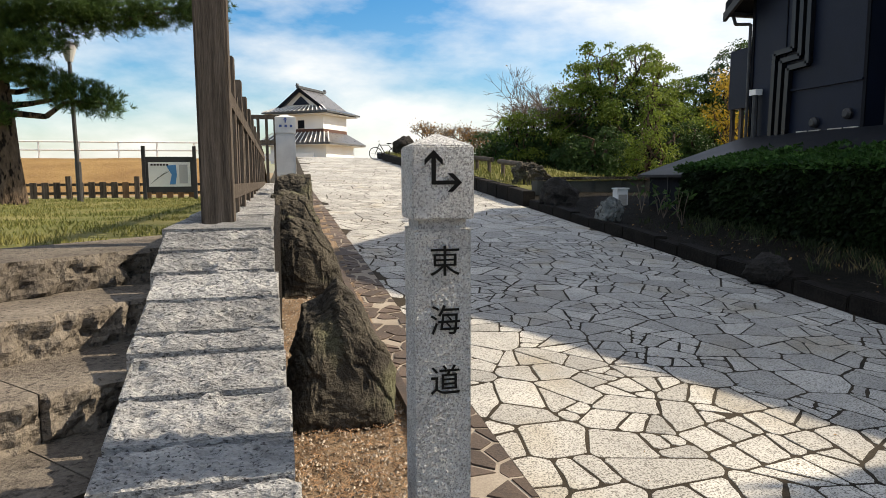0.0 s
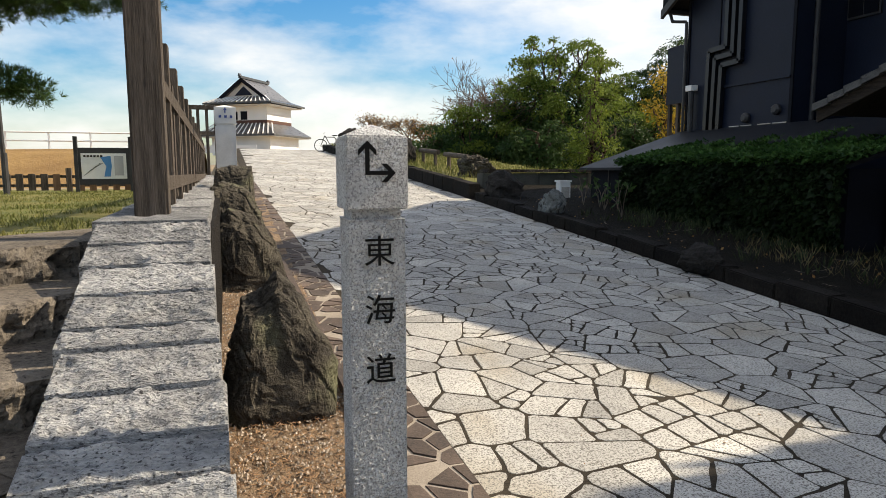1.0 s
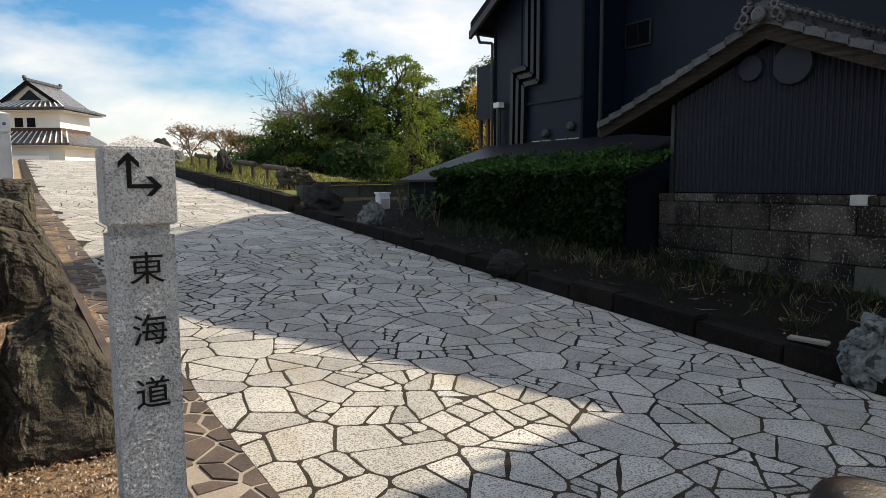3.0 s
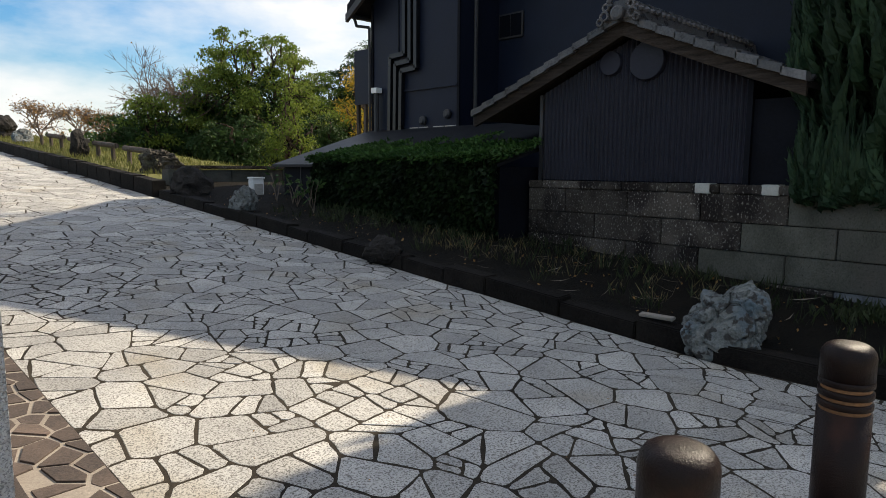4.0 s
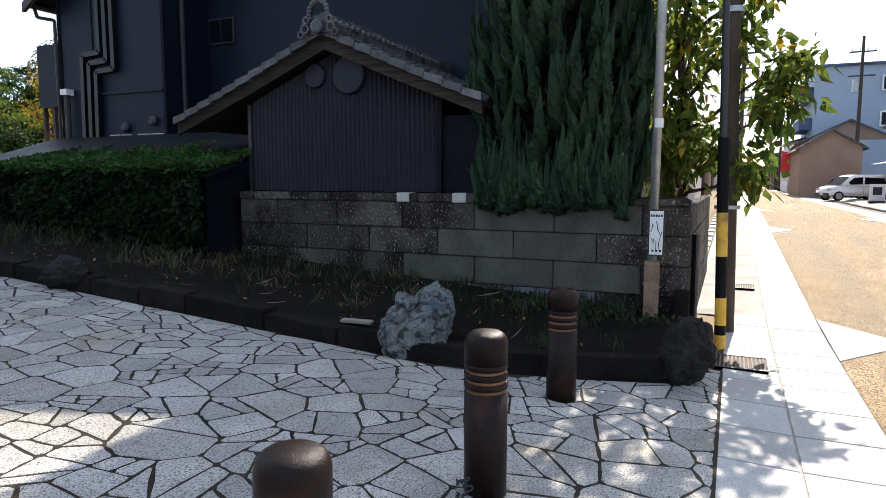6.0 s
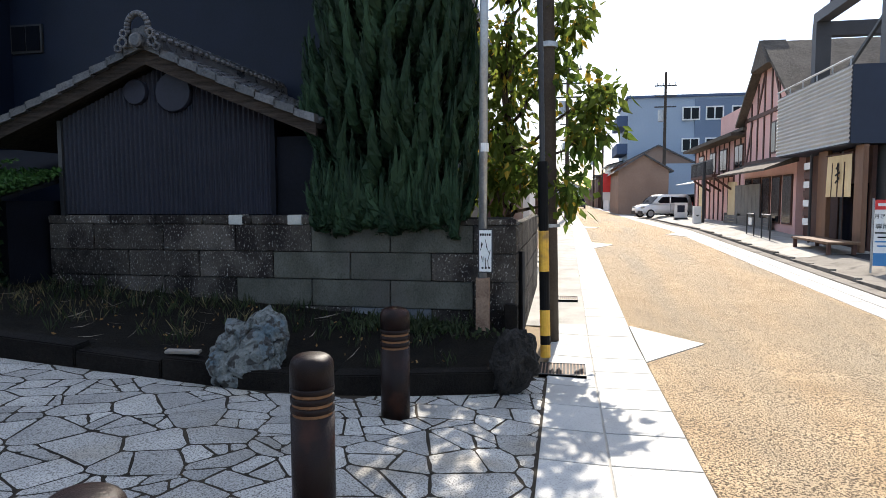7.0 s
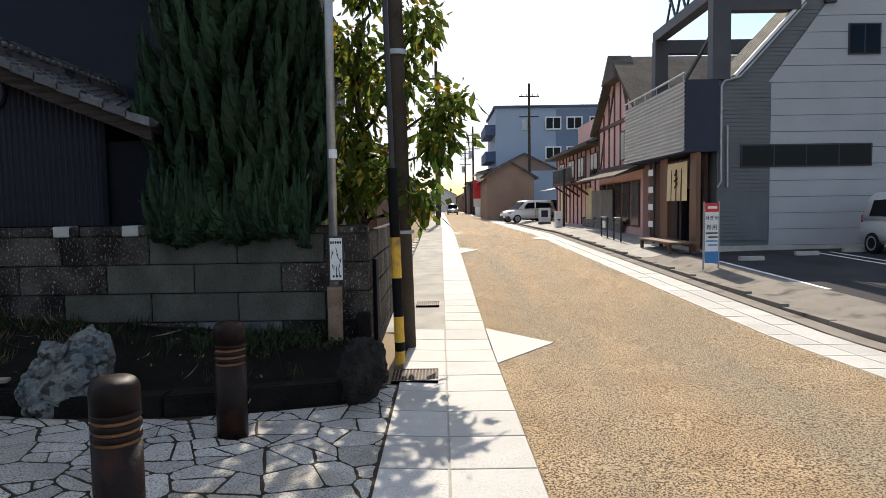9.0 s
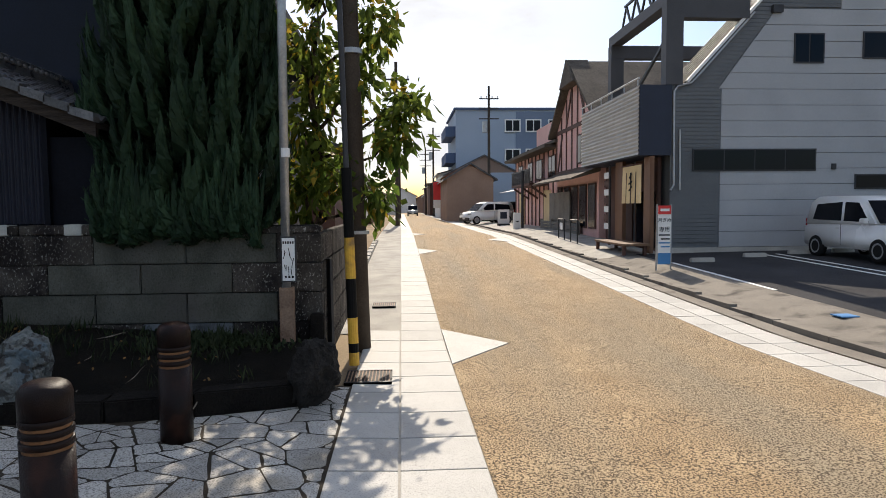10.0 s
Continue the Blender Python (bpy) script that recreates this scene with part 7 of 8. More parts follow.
def hip_skirt(w0, d0, z0, w1, d1, z1, drop=0.15):
    """A sloping tiled skirt from an outer rectangle up to an inner one."""
    bm = bmesh.new()
    o = [bm.verts.new((a * w0 / 2, b * d0 / 2, z0)) for a, b in ((-1, -1), (1, -1), (1, 1), (-1, 1))]
    u = [bm.verts.new((a * w0 / 2, b * d0 / 2, z0 - drop)) for a, b in ((-1, -1), (1, -1), (1, 1), (-1, 1))]
    i = [bm.verts.new((a * w1 / 2, b * d1 / 2, z1)) for a, b in ((-1, -1), (1, -1), (1, 1), (-1, 1))]
    for k in range(4):
        m = (k + 1) % 4
        bm.faces.new((o[k], o[m], i[m], i[k]))
        bm.faces.new((u[k], u[m], o[m], o[k]))
    bm.faces.new(i)
    bm.faces.new(u[::-1])
    return bm


TA, TB, UA, UB = 6.6, 6.0, 5.5, 5.0
part("lower_wall", box(-TA / 2, TA / 2, -TB / 2, TB / 2, -0.5, 1.75), M_PLASTER, tur)
part("lower_roof", hip_skirt(TA + 2.0, TB + 2.0, 1.45, UA, UB, 2.55), M_TILE, tur)
part("eave_plaster", hip_skirt(TA + 1.8, TB + 1.8, 1.28, TA, TB, 1.25, 0.05), M_PLASTER, tur)
part("timber_band", box(-UA / 2 - 0.02, UA / 2 + 0.02, -UB / 2 - 0.02, UB / 2 + 0.02, 2.2, 2.85), M_TIMBER, tur)
part("upper_wall", box(-UA / 2, UA / 2, -UB / 2, UB / 2, 2.0, 4.6), M_PLASTER, tur)
part("eave_plaster", hip_skirt(UA + 1.8, UB + 1.8, 4.28, UA, UB, 4.2, 0.05), M_PLASTER, tur)
part("upper_roof", hip_skirt(UA + 2.2, UB + 2.2, 4.5, UA * 0.66, UB * 0.8, 5.2), M_TILE, tur)
part("gable", prism(bmesh.new(), [(-2.2, 5.0), (2.2, 5.0), (0, 6.62)], "y", -UB * 0.42, UB * 0.42), M_PLASTER, tur)
for s in (-1, 1):
    part("gable_roof", prism(bmesh.new(), [(0, 6.85), (0, 6.6), (s * 2.75, 4.66), (s * 2.8, 4.88)], "y", -UB * 0.5, UB * 0.5), M_TILE, tur)
    part("gable_edge", prism(bmesh.new(), [(0, 6.88), (0, 6.5), (s * 2.65, 4.70), (s * 2.82, 4.92)], "y", -UB * 0.52, -UB * 0.5), M_BLACK, tur)
part("gable_shadow", prism(bmesh.new(), [(-1.0, 5.25), (1.0, 5.25), (0, 6.1)], "y", -UB * 0.44, -UB * 0.42), M_BLACKWALL, tur)
part("ridge", box(-0.16, 0.16, -UB * 0.55, UB * 0.55, 6.82, 7.05), M_TILE, tur)
for s in (-1, 1):
    part("ridge_finial", prism(bmesh.new(), [(-0.16, 7.0), (0.16, 7.0), (0.05, 7.25), (-0.05, 7.25)], "y", s * UB * 0.55 - 0.15, s * UB * 0.55 + 0.15), M_TILE, tur)
for k in range(15):
    x = -UA / 2 - 1.0 + k * (UA + 2.0) / 14
    part("tile_roll", beam(bmesh.new(), (x, -UB / 2 - 1.08, 4.53), (x * 0.62, -UB * 0.41, 5.2), 0.09, 0.09), M_WHITE, tur)
for k in range(16):
    x = -TA / 2 - 0.9 + k * (TA + 1.8) / 15
    part("tile_roll", beam(bmesh.new(), (x, -TB / 2 - 0.98, 1.48), (x * 0.78, -UB / 2, 2.55), 0.09, 0.09), M_WHITE, tur)
for x in (-1.3, -0.2):
    part("window", box(x, x + 0.75, -UB / 2 - 0.03, -UB / 2 - 0.01, 2.9, 3.7), M_BLACK, tur)
part("balustrade", box(-TA / 2, TA / 2 - 0.6, -TB / 2 - 1.6, -TB / 2 - 1.5, -0.3, 0.4), M_PLASTER, tur)
tur.matrix_basis = pose(2.75, 66.2, 3.35, 0, 0, -33) @ Matrix.Diagonal((0.92, 0.92, 0.96, 1))

# ---- left: board, lamp, pine, low fence ----
board = thing("notice_board", (-3.6, 18.4, 0.95), "map notice board between two dark posts", "notice board")
zb = lawn_z(-3.6, 18.4)
for x in (-4.40, -2.92):
    part("post", box(x, x + 0.10, 18.3, 18.4, zb - 0.1, zb + 1.5), M_DARKMETAL, board)
part("panel", box(-4.30, -2.92, 18.33, 18.37, zb + 0.20, zb + 1.20), M_DARKMETAL, board)
part("map", box(-4.22, -3.0, 18.315, 18.33, zb + 0.36, zb + 1.05), M_WHITE, board)
part("map_sea", prism(bmesh.new(), [(-3.62, zb + 0.42), (-3.45, zb + 0.42), (-3.40, zb + 0.7), (-3.42, zb + 0.98), (-3.70, zb + 0.95), (-3.55, zb + 0.7)], "y", 18.308, 18.315), M_SIGNBLUE, board)
part("map_text", box(-3.33, -3.08, 18.308, 18.315, zb + 0.45, zb + 0.98), M_SIDEWHT, board)
for k in range(6):
    part("lettering_bar", box(-4.15 + k * 0.09, -4.09 + k * 0.09, 18.308, 18.315, zb + 0.95, zb + 1.0), M_BLACKINK, board)
for k in range(9):
    part("map_line", beam(bmesh.new(), (-4.15 + 0.05 * k, 18.31, zb + 0.45 + 0.04 * k), (-3.95 + 0.04 * k, 18.31, zb + 0.62 + 0.02 * k), 0.004, 0.012), M_ROCKBLUE, board)
board.matrix_basis = pose(-2.92, 18.4, 0.95) @ Matrix.Diagonal((0.84, 1, 0.92, 1))
lamp = thing("park_lamp", (-4.58, 16.5, 0.95), "slender park lamp with a tapered glass lantern", "street lamp")
zl = lawn_z(-4.6, 16.5)
part("post", tube((-4.58, 16.5, zl - 0.1), (-4.62, 16.5, 4.1), 0.05, 0.04), M_DARKMETAL, lamp)
part("base", tube((-4.58, 16.5, zl - 0.1), (-4.58, 16.5, zl + 0.9), 0.065), M_DARKMETAL, lamp)
part("lantern", lathe(bmesh.new(), (-4.62, 16.5, 4.1), [(0.07, 0), (0.17, 0.33), (0.17, 0.36)], 12), M_SIDEWHT, lamp, "pale glass lantern")
part("cap", lathe(bmesh.new(), (-4.62, 16.5, 4.46), [(0.20, 0), (0.20, 0.03), (0.03, 0.10)], 12), M_DARKMETAL, lamp)
lowf = thing("low_fence", (-6, 19, 0.9), "low weathered paling fence at the lawn's edge", "fence")
for k in range(46):
    x = -14 + k * 0.28
    z = lawn_z(x, 19.2)
    if k % 6 == 0:
        part("post", box(x - 0.06, x + 0.06, 19.2, 19.32, z - 0.1, z + 0.62), M_WOODGREY, lowf)
    else:
        part("paling", box(x - 0.09, x + 0.07, 19.24, 19.28, z + 0.03, z + 0.46), M_WOODBRN if k > 34 else M_WOODGREY, lowf)
for z in (0.15, 0.38):
    part("rail", box(-14, -1.1, 19.28, 19.33, lawn_z(-6, 19) + z - 0.02, lawn_z(-6, 19) + z + 0.05), M_WOODGREY, lowf)
tbx = thing("dark_cabinet", (-15.5, 40, 2.6), "small dark cabinet on the bank", "cabinet")
part("body", box(-16.3, -15.3, 39.2, 39.8, 2.6, 3.0), M_DARKMETAL, tbx, bevel=0.02)

pine = thing("pine_tree", (-5.4, 14.6, 1.0), "old leaning pine with layered cloud-like needle pads", "tree")
bm = bmesh.new()
spine = [(-5.40, 14.6, 0.8), (-5.40, 14.6, 1.9), (-5.42, 14.6, 3.0), (-5.50, 14.6, 4.2), (-5.5, 14.6, 5.6)]
rr = [0.42, 0.31, 0.27, 0.22, 0.12]
for a, b, r0, r1 in zip(spine, spine[1:], rr, rr[1:]):
    tb(bm, a, b, r0, r1, 12)
pads = [((-3.95, 14.4, 3.12), (0.60, 0.6, 0.34)), ((-4.45, 14.5, 3.36), (0.60, 0.6, 0.32)), ((-3.45, 14.3, 2.98), (0.42, 0.5, 0.32)), ((-4.9, 14.4, 3.5), (0.4, 0.5, 0.2)), ((-5.35, 14.3, 2.75), (0.36, 0.4, 0.22)), ((-5.2, 14.3, 4.05), (0.7, 0.7, 0.35)), ((-4.4, 14.4, 4.45), (0.9, 0.8, 0.32)), ((-3.2, 14.3, 4.62), (0.95, 0.8, 0.30)),
        ((-2.2, 14.2, 4.75), (0.8, 0.7, 0.30)), ((-1.5, 14.2, 4.85), (0.55, 0.6, 0.26)), ((-5.9, 14.2, 4.6), (0.9, 0.8, 0.4)), ((-5.2, 14.4, 5.2), (1.2, 1.0, 0.4)), ((-3.6, 14.4, 5.3), (1.2, 1.0, 0.35)), ((-6.6, 14.4, 3.7), (0.6, 0.6, 0.3)), ((-5.6, 14.6, 6.0), (1.3, 1.2, 0.5)), ((-2.3, 14.5, 5.4), (0.9, 0.8, 0.3)), ((-5.6, 13.9, 3.55), (0.55, 0.5, 0.25)), ((-6.1, 13.9, 4.1), (0.8, 0.7, 0.35)), ((-4.6, 13.9, 3.95), (0.6, 0.6, 0.25)), ((-5.0, 13.8, 4.75), (0.9, 0.8, 0.35)), ((-6.3, 13.8, 5.1), (0.9, 0.8, 0.4)), ((-3.9, 13.9, 4.75), (0.8, 0.7, 0.28))]
for k, (c, s) in enumerate(pads):
    limb(bm, (-5.6, 14.6, min(5.5, max(2.4, c[2] - 0.25))), c, 0.075, 0.03, 200 + k, 4, 0.05)
part("trunk", bm, M_BARK, pine)
rng = np.random.default_rng(120)
ps, ds = [], []
for c, s in pads:
    n = int(560 * s[0] * s[1]) + 40
    p, d = blob(rng, c, s, n, 0.45)
    p[:, 2] += 0.06 * np.sin(p[:, 0] * 9) * np.cos(p[:, 1] * 8)
    d = d * np.array((0.8, 0.8, 0.5)) + np.array((0, 0, 0.75))
    ps.append(np.repeat(p, 26, axis=0))
    ds.append(np.repeat(d, 26, axis=0) + rng.normal(0, 0.35, (n * 26, 3)))
ps, ds = np.vstack(ps), np.vstack(ds)
leaves("needles", ps, ds, 0.12, 121, M_PINE, pine, aspect=0.07)


# ---- trees behind the ramp ----
def tree(name, x, y, z, h, clumps, leaf_m, size, per, label, seed, trunk_r=0.2, shell=0.3, aspect=0.55):
    t = thing(name, (x, y, z), label, "tree", "trees behind the wall")
    bm = bmesh.new()
    top = Vector((x, y, z + h * 0.55))
    limb(bm, (x, y, z - 0.3), top, trunk_r, trunk_r * 0.5, seed, 4, 0.03)
    rng = np.random.default_rng(seed)
    ps, ds = [], []
    for k, (dx, dy, dz, r) in enumerate(clumps):
        c = (x + dx, y + dy, z + dz)
        limb(bm, (x, y, z + h * (0.2 + 0.3 * ((k * 7) % 5) / 5)), c, trunk_r * 0.42, 0.025, seed + k, 4, 0.07)
        p, d = blob(rng, c, (r, r, r * 0.72), int(per * r * r), shell)
        ps.append(p)
        ds.append(d)
    part("trunk", bm, M_BARK, t)
    if per:
        leaves("crown", np.vstack(ps), np.vstack(ds), size, seed, leaf_m, t, aspect=aspect, droop=0.15)
    return t


def clumps(seed, w, h0, h1, n, r0, r1):
    rnd = random.Random(seed)
    out = []
    for k in range(n):
        f = rnd.random()
        a = rnd.uniform(0, 6.28)
        wide = w * (1 - 0.75 * abs(f - 0.4) ** 1.2)
        q = rnd.random() ** 0.5
        out.append((math.cos(a) * wide * q, math.sin(a) * wide * q * 0.8, h0 + (h1 - h0) * f, rnd.uniform(r0, r1)))
    return out


def spot_xy(px_dir, d):
    """A place d metres out from the start, px_dir degrees to the right of the ramp's line."""
    return d * math.sin(radians(px_dir)), d * math.cos(radians(px_dir))


def crown_tree(name, x, y, z, top, wide, low, n, label, seed, outer, inner, leaf=0.105):
    """A spreading tree: umbrella-like sprays of leaves carried on forking boughs, thinner within and coloured darker
    there for shade.
    """
    t = thing(name, (x, y, z), label, "tree", "trees behind the wall")
    rnd, rng = random.Random(seed), np.random.default_rng(seed)
    bm = bmesh.new()
    fork = Vector((x, y, z + (top - z) * 0.32))
    limb(bm, (x, y, z - 0.3), fork, 0.24, 0.17, seed, 4, 0.03)
    boughs = []
    for k in range(9):
        a = k * 0.698 + rnd.uniform(-0.25, 0.25)
        e = rnd.uniform(0.3, 0.8)
        q = Vector((x + math.cos(a) * wide * e * 0.75, y + math.sin(a) * wide * e * 0.6, z + (top - z) * rnd.uniform(0.55, 0.86)))
        boughs += limb(bm, fork, q, 0.12, 0.04, seed + k, 5, 0.06)[2:]
    outs, ins, din = [], [], []
    for k in range(n):
        a = rnd.uniform(0, 2 * math.pi)
        f = rnd.random() ** 0.85
        rim = math.sqrt(max(0.05, 1 - (2 * abs(f - 0.36) / 1.45) ** 2.4))
        e = rim * (rnd.random() ** 0.4)
        wob = 1 + 0.16 * math.sin(a * 3 + seed) + 0.10 * math.sin(a * 7 + f * 9)
        c = Vector((x + math.cos(a) * wide * e * wob, y + math.sin(a) * wide * e * 0.75 * wob, low + (top - low) * f * (1 - 0.10 * e * e)))
        near = min(boughs, key=lambda b: (b - c).length)
        if (near - c).length < wide * 0.9:
            limb(bm, near, c, 0.03, 0.01, seed + 50 + k, 3, 0.08)
        r = rnd.uniform(0.34, 0.72) * (1.0 if f < 0.8 else 0.8)
        m = int(640 * r * r) + 40
        p = np.clip(rng.normal(0, 0.5, (m, 3)), -1.05, 1.05) * np.array((r, r, r * 0.30))
        p[:, 2] -= 0.42 * (p[:, 0] ** 2 + p[:, 1] ** 2) / r
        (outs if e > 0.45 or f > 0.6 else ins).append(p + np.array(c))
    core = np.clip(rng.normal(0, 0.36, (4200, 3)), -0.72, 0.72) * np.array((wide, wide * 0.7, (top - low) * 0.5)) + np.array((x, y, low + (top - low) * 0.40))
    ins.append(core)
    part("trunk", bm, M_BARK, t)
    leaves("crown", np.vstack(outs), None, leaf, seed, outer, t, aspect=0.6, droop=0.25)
    # inner leaves get their own colour, which paints the crown's inside as shaded
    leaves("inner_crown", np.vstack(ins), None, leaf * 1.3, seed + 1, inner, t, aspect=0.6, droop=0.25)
    return t


# bearings in degrees from +y, distance
x, y = spot_xy(28.6, 30)
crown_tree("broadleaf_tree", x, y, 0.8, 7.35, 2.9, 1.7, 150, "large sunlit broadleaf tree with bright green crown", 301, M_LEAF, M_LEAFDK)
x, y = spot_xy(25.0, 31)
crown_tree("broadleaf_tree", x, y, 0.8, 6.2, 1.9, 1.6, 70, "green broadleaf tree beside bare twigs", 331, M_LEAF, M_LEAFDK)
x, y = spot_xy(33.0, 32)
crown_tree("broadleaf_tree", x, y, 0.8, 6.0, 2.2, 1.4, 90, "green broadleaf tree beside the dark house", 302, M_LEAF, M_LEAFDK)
x, y = spot_xy(36.8, 33)
crown_tree("broadleaf_tree", x, y, 0.8, 7.5, 2.0, 1.4, 80, "dark green tree with some yellow behind the house", 303, M_LEAFDK, M_LEAFDK)
for k, (deg, d, top, wide, m) in enumerate(((18.4, 31, 3.7, 1.3, M_LEAFDK), (20.3, 29, 4.3, 1.5, M_LEAF), (23.0, 30, 3.9, 1.6, M_LEAFDK), (26.4, 27, 3.4, 1.5, M_LEAFDK), (33.6, 28, 3.6, 1.6, M_LEAFDK), (36.0, 29, 4.0, 1.5, M_LEAF))):
    x, y = spot_xy(deg, d)
    crown_tree("evergreen_shrub", x, y, 0.7, top, wide, 0.9, 34, "dense dark evergreen shrub behind the stone wall", 340 + k * 7, m, M_LEAFDK)
x, y = spot_xy(31.0, 25)
tree("conifer", x, y, 0.4, 4.6, [(0.9 * (1 - k / 16) * math.cos(k * 2.4), 0.9 * (1 - k / 16) * math.sin(k * 2.4), 0.7 + k * 0.25, 0.62 - 0.026 * k) for k in range(16)], M_LEAF, 0.10, 1500, "young conifer with tiered branches before the trees", 307, 0.08)
x, y = spot_xy(37.2, 27)
tree("yellow_tree", x, y, 0.8, 4.6, clumps(8, 1.3, 0.8, 4.4, 16, 0.4, 0.65), M_LEAFYEL, 0.10, 800, "tree in yellow autumn leaf beside the house", 308, 0.1)


def bare_tree(x, y, z, h, spread, seed, label, leaf_n=0):
    t = thing("bare_tree", (x, y, z), label, "tree", "bare trees")
    rnd = random.Random(seed)
    bm = bmesh.new()
    tips = []

    def grow(p, d, ln, r, depth):
        q = p + d * ln
        tb(bm, p, q, r, r * 0.65, 5, cap=False)
        tips.append(q)
        if depth == 0:
            return
        for _ in range(3):
            e = (d + Vector((rnd.gauss(0, 0.55) * spread, rnd.gauss(0, 0.55) * spread, rnd.gauss(0.05, 0.3)))).normalized()
            grow(q, e, ln * rnd.uniform(0.62, 0.88), r * 0.66, depth - 1)
    grow(Vector((x, y, z - 0.2)), Vector((0, 0, 1)), h * 0.22, 0.09, 6)
    part("bough", bm, M_TWIG, t)
    if leaf_n:
        rng = np.random.default_rng(seed)
        c = np.array([tuple(v) for v in tips])
        c = c[rng.integers(0, len(c), leaf_n)] + rng.normal(0, 0.12, (leaf_n, 3))
        leaves("crown", c, None, 0.10, seed, M_LEAFBRN, t)
    return t


x, y = spot_xy(21.8, 32)
bare_tree(x, y, 1.2, 6.6, 0.95, 26, "tall bare tree with fine grey twigs", 60)
x, y = spot_xy(12.5, 40)
bare_tree(x, y, 2.4, 3.6, 1.2, 21, "low bare cherry tree with rust brown leaves", 900)
x, y = spot_xy(15.0, 38)
bare_tree(x, y, 2.2, 3.8, 1.2, 22, "bare spreading cherry tree by the ramp", 500)
x, y = spot_xy(17.0, 36)
bare_tree(x, y, 2.0, 3.2, 1.2, 23, "brown leaved cherry tree by the ramp", 1500)
x, y = spot_xy(20.5, 36)
bare_tree(x, y, 1.6, 6.2, 0.95, 24, "tall bare tree with fine grey twigs", 60)
x, y = spot_xy(23.0, 34)
bare_tree(x, y, 1.2, 7.4, 0.9, 25, "tall bare tree with fine grey twigs", 60)

# distant tree line that closes the view
rng = np.random.default_rng(140)
far = []
for k in range(60):
    a = radians(14 + k * 0.55)
    d = 60 + 8 * math.sin(k)
    p, _ = blob(rng, (d * math.sin(a), d * math.cos(a), 2.2 + 0.6 * math.sin(k * 1.7)), (2.2, 2.0, 1.8), 130, 0.4)
    far.append(p)
tagged(leaves("far_woods", np.vstack(far), None, 0.55, 141, M_LEAFDK, None), "distant dark belt of trees behind the park", "woods", kind="stuff")

# bicycle at the top of the ramp
bk = thing("bicycle", (5.4, 35.2, 2.5), "bicycle leaning on the bed wall at the ramp's top", "bicycle")
zb = ground(5, 35.2) + 0.33
BX, BY = 4.75, 35.2
for xx in (BX, BX + 1.05):
    bm = bmesh.new()
    ring = [(xx + 0.33 * math.cos(q * math.pi / 10), BY, zb + 0.33 * math.sin(q * math.pi / 10)) for q in range(21)]
    pipe(bm, ring, 0.022, 6)
    w = part("wheel", bm, M_TYRE, bk)
    bm = bmesh.new()
    for q in range(6):
        tb(bm, (xx, BY, zb), (xx + 0.31 * math.cos(q * 1.05), BY, zb + 0.31 * math.sin(q * 1.05)), 0.006, 0.006, 4)
    part("spokes", bm, M_STEEL, w)
part("frame", pipe(bmesh.new(), [(BX, BY, zb), (BX + 0.22, BY, zb + 0.52), (BX + 0.55, BY, zb - 0.05), (BX + 1.05, BY, zb), (BX + 0.72, BY, zb + 0.45), (BX + 0.22, BY, zb + 0.45)], 0.022), M_DARKMETAL, bk)
part("handlebar", pipe(bmesh.new(), [(BX + 0.2, BY - 0.25, zb + 0.66), (BX + 0.18, BY + 0.25, zb + 0.66)], 0.018), M_STEEL, bk)
part("saddle", box(BX + 0.62, BX + 0.86, BY - 0.07, BY + 0.07, zb + 0.50, zb + 0.56), M_BLACKINK, bk, bevel=0.015)
# rail fence across the top of the stair wall
tf_ = thing("terrace_fence", (-1.2, 17.5, 1.3), "dark timber rail fence on the terrace", "fence")
for k in range(9):
    part("post", box(-1.85 + k * 0.2, -1.78 + k * 0.2, 17.0, 17.07, 1.0, 3.02), M_WOODGREY, tf_)
part("rail", box(-1.9, -0.1, 16.98, 17.09, 2.95, 3.05), M_WOODGREY, tf_)
part("rail", box(-1.9, -0.1, 16.98, 17.09, 2.35, 2.43), M_WOODGREY, tf_)


# ---- crazy paving of the ramp and the corner ----
def paved(x, y):
    if y > 1.68 and x < left_edge(y) - 0.16:
        return False
    return x < kerb_line(max(y, -0.2)) + 0.16 if y > -0.2 else x < 6.8


def cut(poly):
    """Trims a piece to the paved area."""
    out = []
    for x, y in poly:
        if y > 1.66:
            x = max(x, left_edge(y) + 0.006)
        x = min(x, kerb_line(max(y, -0.2)) - 0.004) if y > -0.15 else min(x, 6.55)
        out.append((x, y))
    return out


def clip(poly, nx, ny, lim):
    """The part of a convex outline where nx * x + ny * y <= lim."""
    out = []
    for k in range(len(poly)):
        p, r = poly[k], poly[(k + 1) % len(poly)]
        ep, er = p[0] * nx + p[1] * ny - lim, r[0] * nx + r[1] * ny - lim
        if ep <= 0:
            out.append(p)
        if ep * er < 0:
            t = ep / (ep - er)
            out.append((p[0] + (r[0] - p[0]) * t, p[1] + (r[1] - p[1]) * t))
    return out


def area_of(poly):
    return sum(poly[k - 1][0] * poly[k][1] - poly[k][0] * poly[k - 1][1] for k in range(len(poly))) / 2


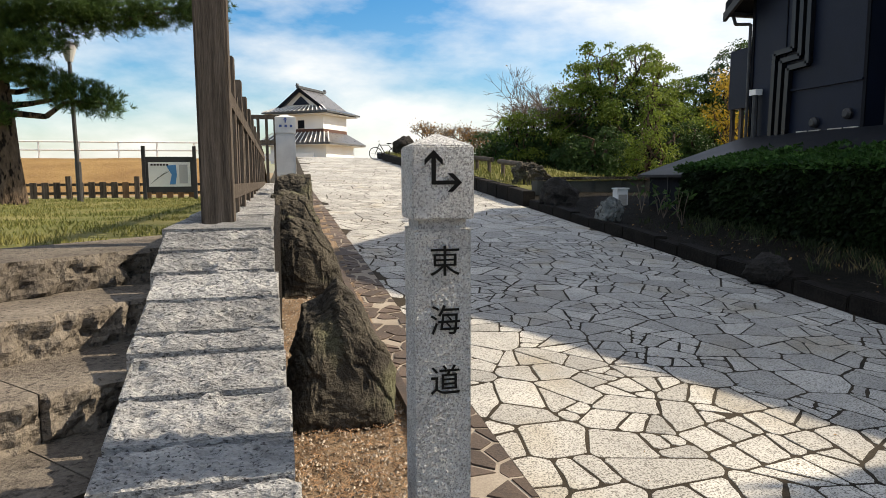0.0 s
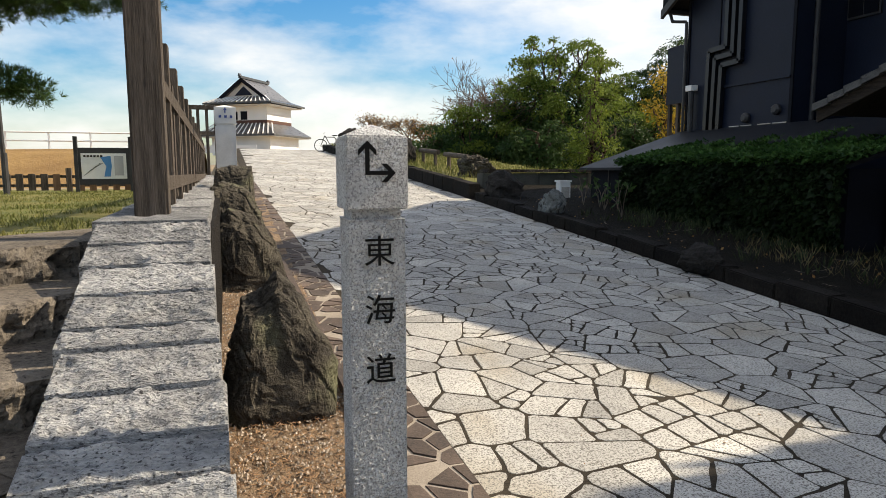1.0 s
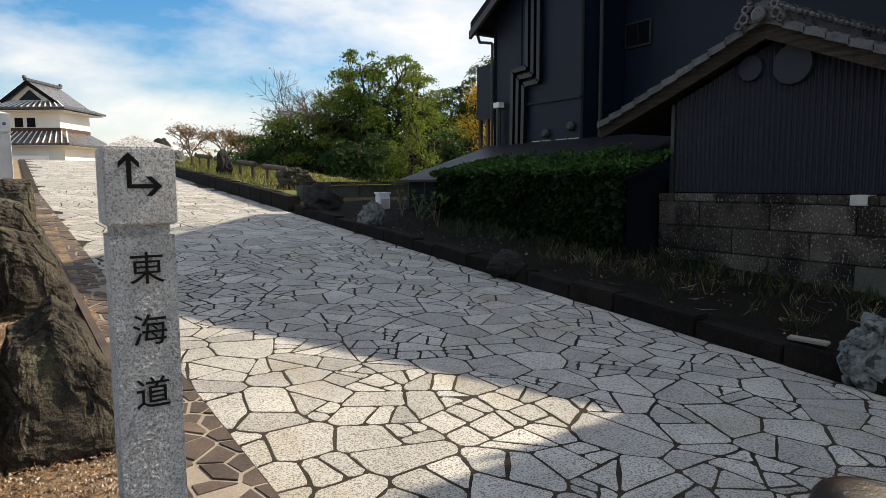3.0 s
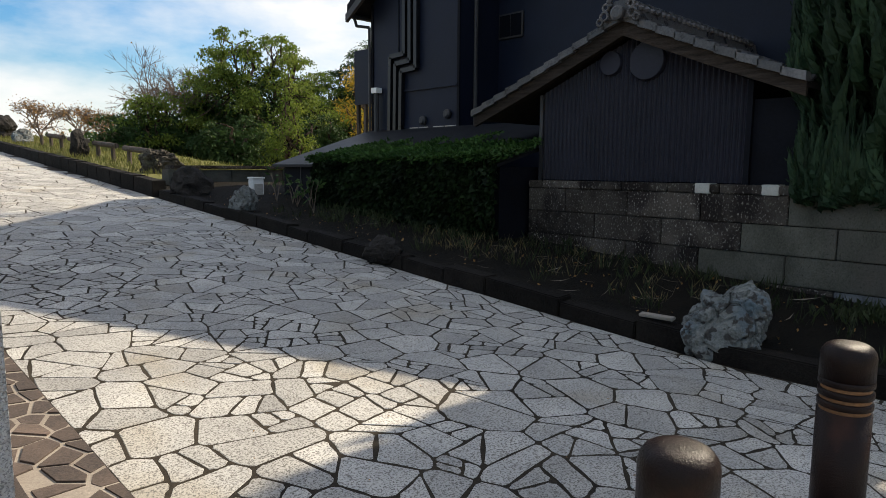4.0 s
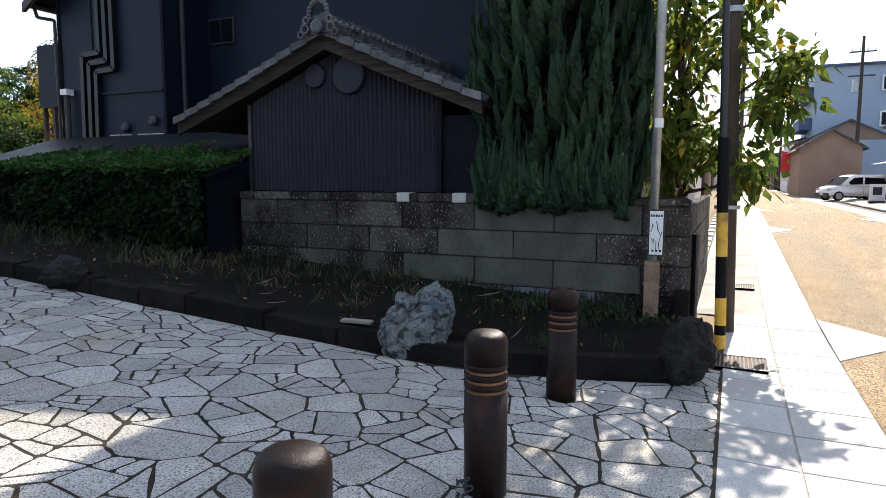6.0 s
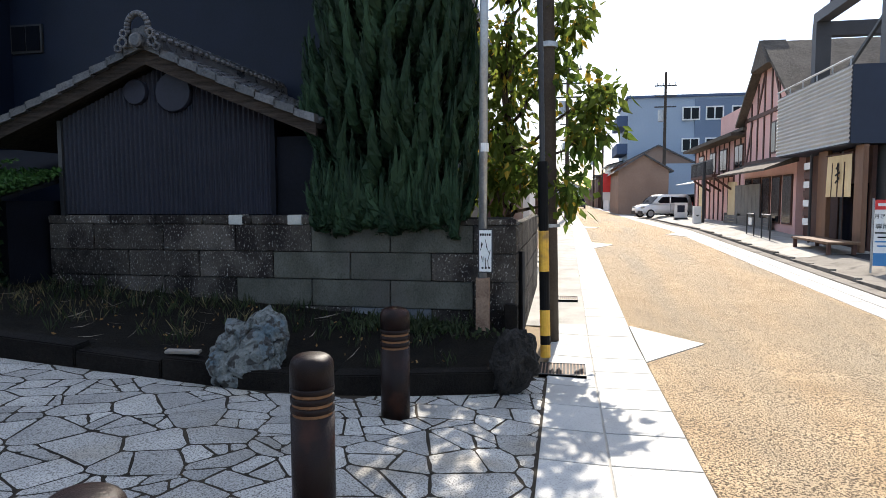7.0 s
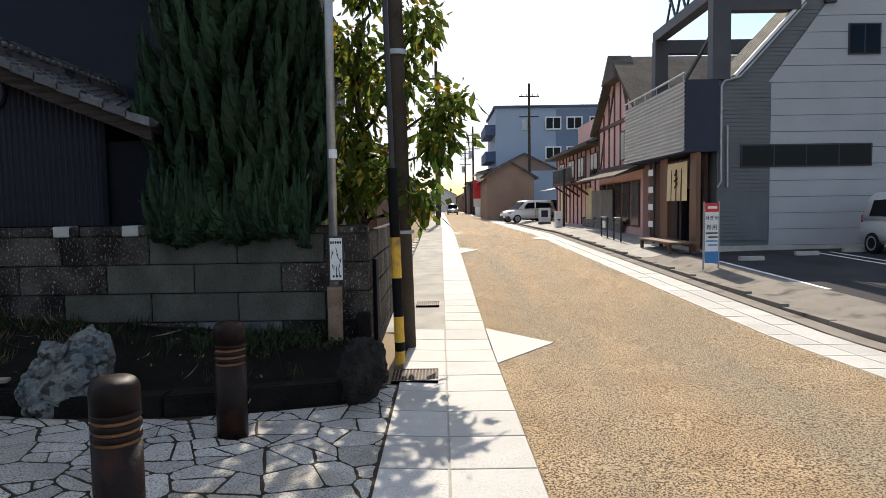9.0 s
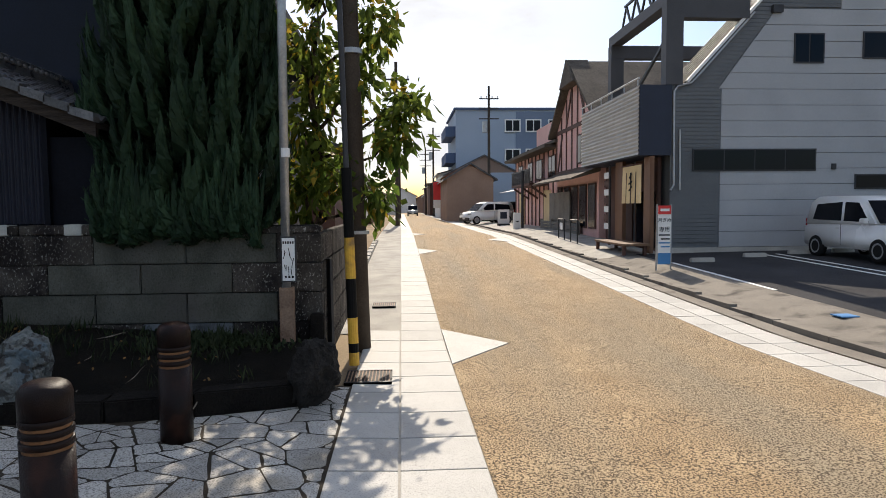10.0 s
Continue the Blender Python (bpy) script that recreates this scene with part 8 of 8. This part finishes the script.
def split(poly, rnd, least):
    """Breaks an outline by straight cuts into pieces of uneven size."""
    ar = area_of(poly)
    if ar < least * rnd.choice((0.5, 0.9, 1.6, 3.0, 4.5, 6.0)):
        return [poly]
    cx, cy = sum(p[0] for p in poly) / len(poly), sum(p[1] for p in poly) / len(poly)
    k = max(range(len(poly)), key=lambda i: math.hypot(poly[i][0] - poly[i - 1][0], poly[i][1] - poly[i - 1][1]))
    a = math.atan2(poly[k][1] - poly[k - 1][1], poly[k][0] - poly[k - 1][0]) + rnd.gauss(0, 0.35)
    nx, ny = math.cos(a), math.sin(a)
    lim = nx * cx + ny * cy + rnd.uniform(-0.16, 0.16) * math.sqrt(ar)
    one, two = clip(poly, nx, ny, lim), clip(poly, -nx, -ny, -lim)
    if len(one) < 3 or len(two) < 3:
        return [poly]
    return split(one, rnd, least) + split(two, rnd, least)


def inset(poly, d):
    """Moves every edge of a convex outline inwards."""
    out = poly
    for k in range(len(poly)):
        p, r = poly[k - 1], poly[k]
        ln = math.hypot(r[0] - p[0], r[1] - p[1])
        if ln < 1e-5:
            continue
        nx, ny = (r[1] - p[1]) / ln, -(r[0] - p[0]) / ln
        out = clip(out, nx, ny, nx * p[0] + ny * p[1] - d)
        if len(out) < 3:
            return []
    return out


def chip(poly, rnd):
    """Knocks off the sharp corners and bows the edges a little."""
    out = []
    n = len(poly)
    for k in range(n):
        a, b, c = poly[k - 1], poly[k], poly[(k + 1) % n]
        la, lc = math.hypot(a[0] - b[0], a[1] - b[1]), math.hypot(c[0] - b[0], c[1] - b[1])
        t = min(0.3, rnd.uniform(0.008, 0.034) / max(la, 0.01))
        u = min(0.3, rnd.uniform(0.008, 0.034) / max(lc, 0.01))
        out += [(b[0] + (a[0] - b[0]) * t, b[1] + (a[1] - b[1]) * t), (b[0] + (c[0] - b[0]) * u, b[1] + (c[1] - b[1]) * u)]
        if lc > 0.12:
            m = rnd.uniform(0.35, 0.65)
            w = rnd.uniform(-0.010, 0.003)
            out.append((b[0] + (c[0] - b[0]) * m - (c[1] - b[1]) / lc * -w, b[1] + (c[1] - b[1]) * m + (c[0] - b[0]) / lc * -w))
    return out


pieces = []
rnd = random.Random(404)
for x0, x1, y0, y1, c, sd, least in ((-3.0, 6.6, -0.455, 9.0, 0.245, 101, 0.036), (0.5, 5.2, 9.0, 20.0, 0.33, 102, 0.08), (0.5, 5.2, 20.0, 37.0, 0.5, 103, 0.14)):
    for px, py, cell in voronoi(x0, x1, y0, y1, c, sd, 0.0, 0.62, 1.25, 0.95, paved):
        for poly in split(cell, rnd, least):
            poly = inset(poly, rnd.uniform(0.0042, 0.0092) if py < 6 else rnd.uniform(0.006, 0.011))
            if len(poly) < 3:
                continue
            poly = cut(chip(poly, rnd))
            if abs(area_of(poly)) > 0.002:
                mx, my = sum(p[0] for p in poly) / len(poly), sum(p[1] for p in poly) / len(poly)
                pieces.append((mx, my, poly))
lay(pieces, lambda x, y: ground(x, y) + 0.004, 0.03, "paving_stone", lambda a, b: math.hypot(a - 2.6, (b - 2.2) * 0.9), M_FLAG, M_FLAGI, bed, 5, 0.001)
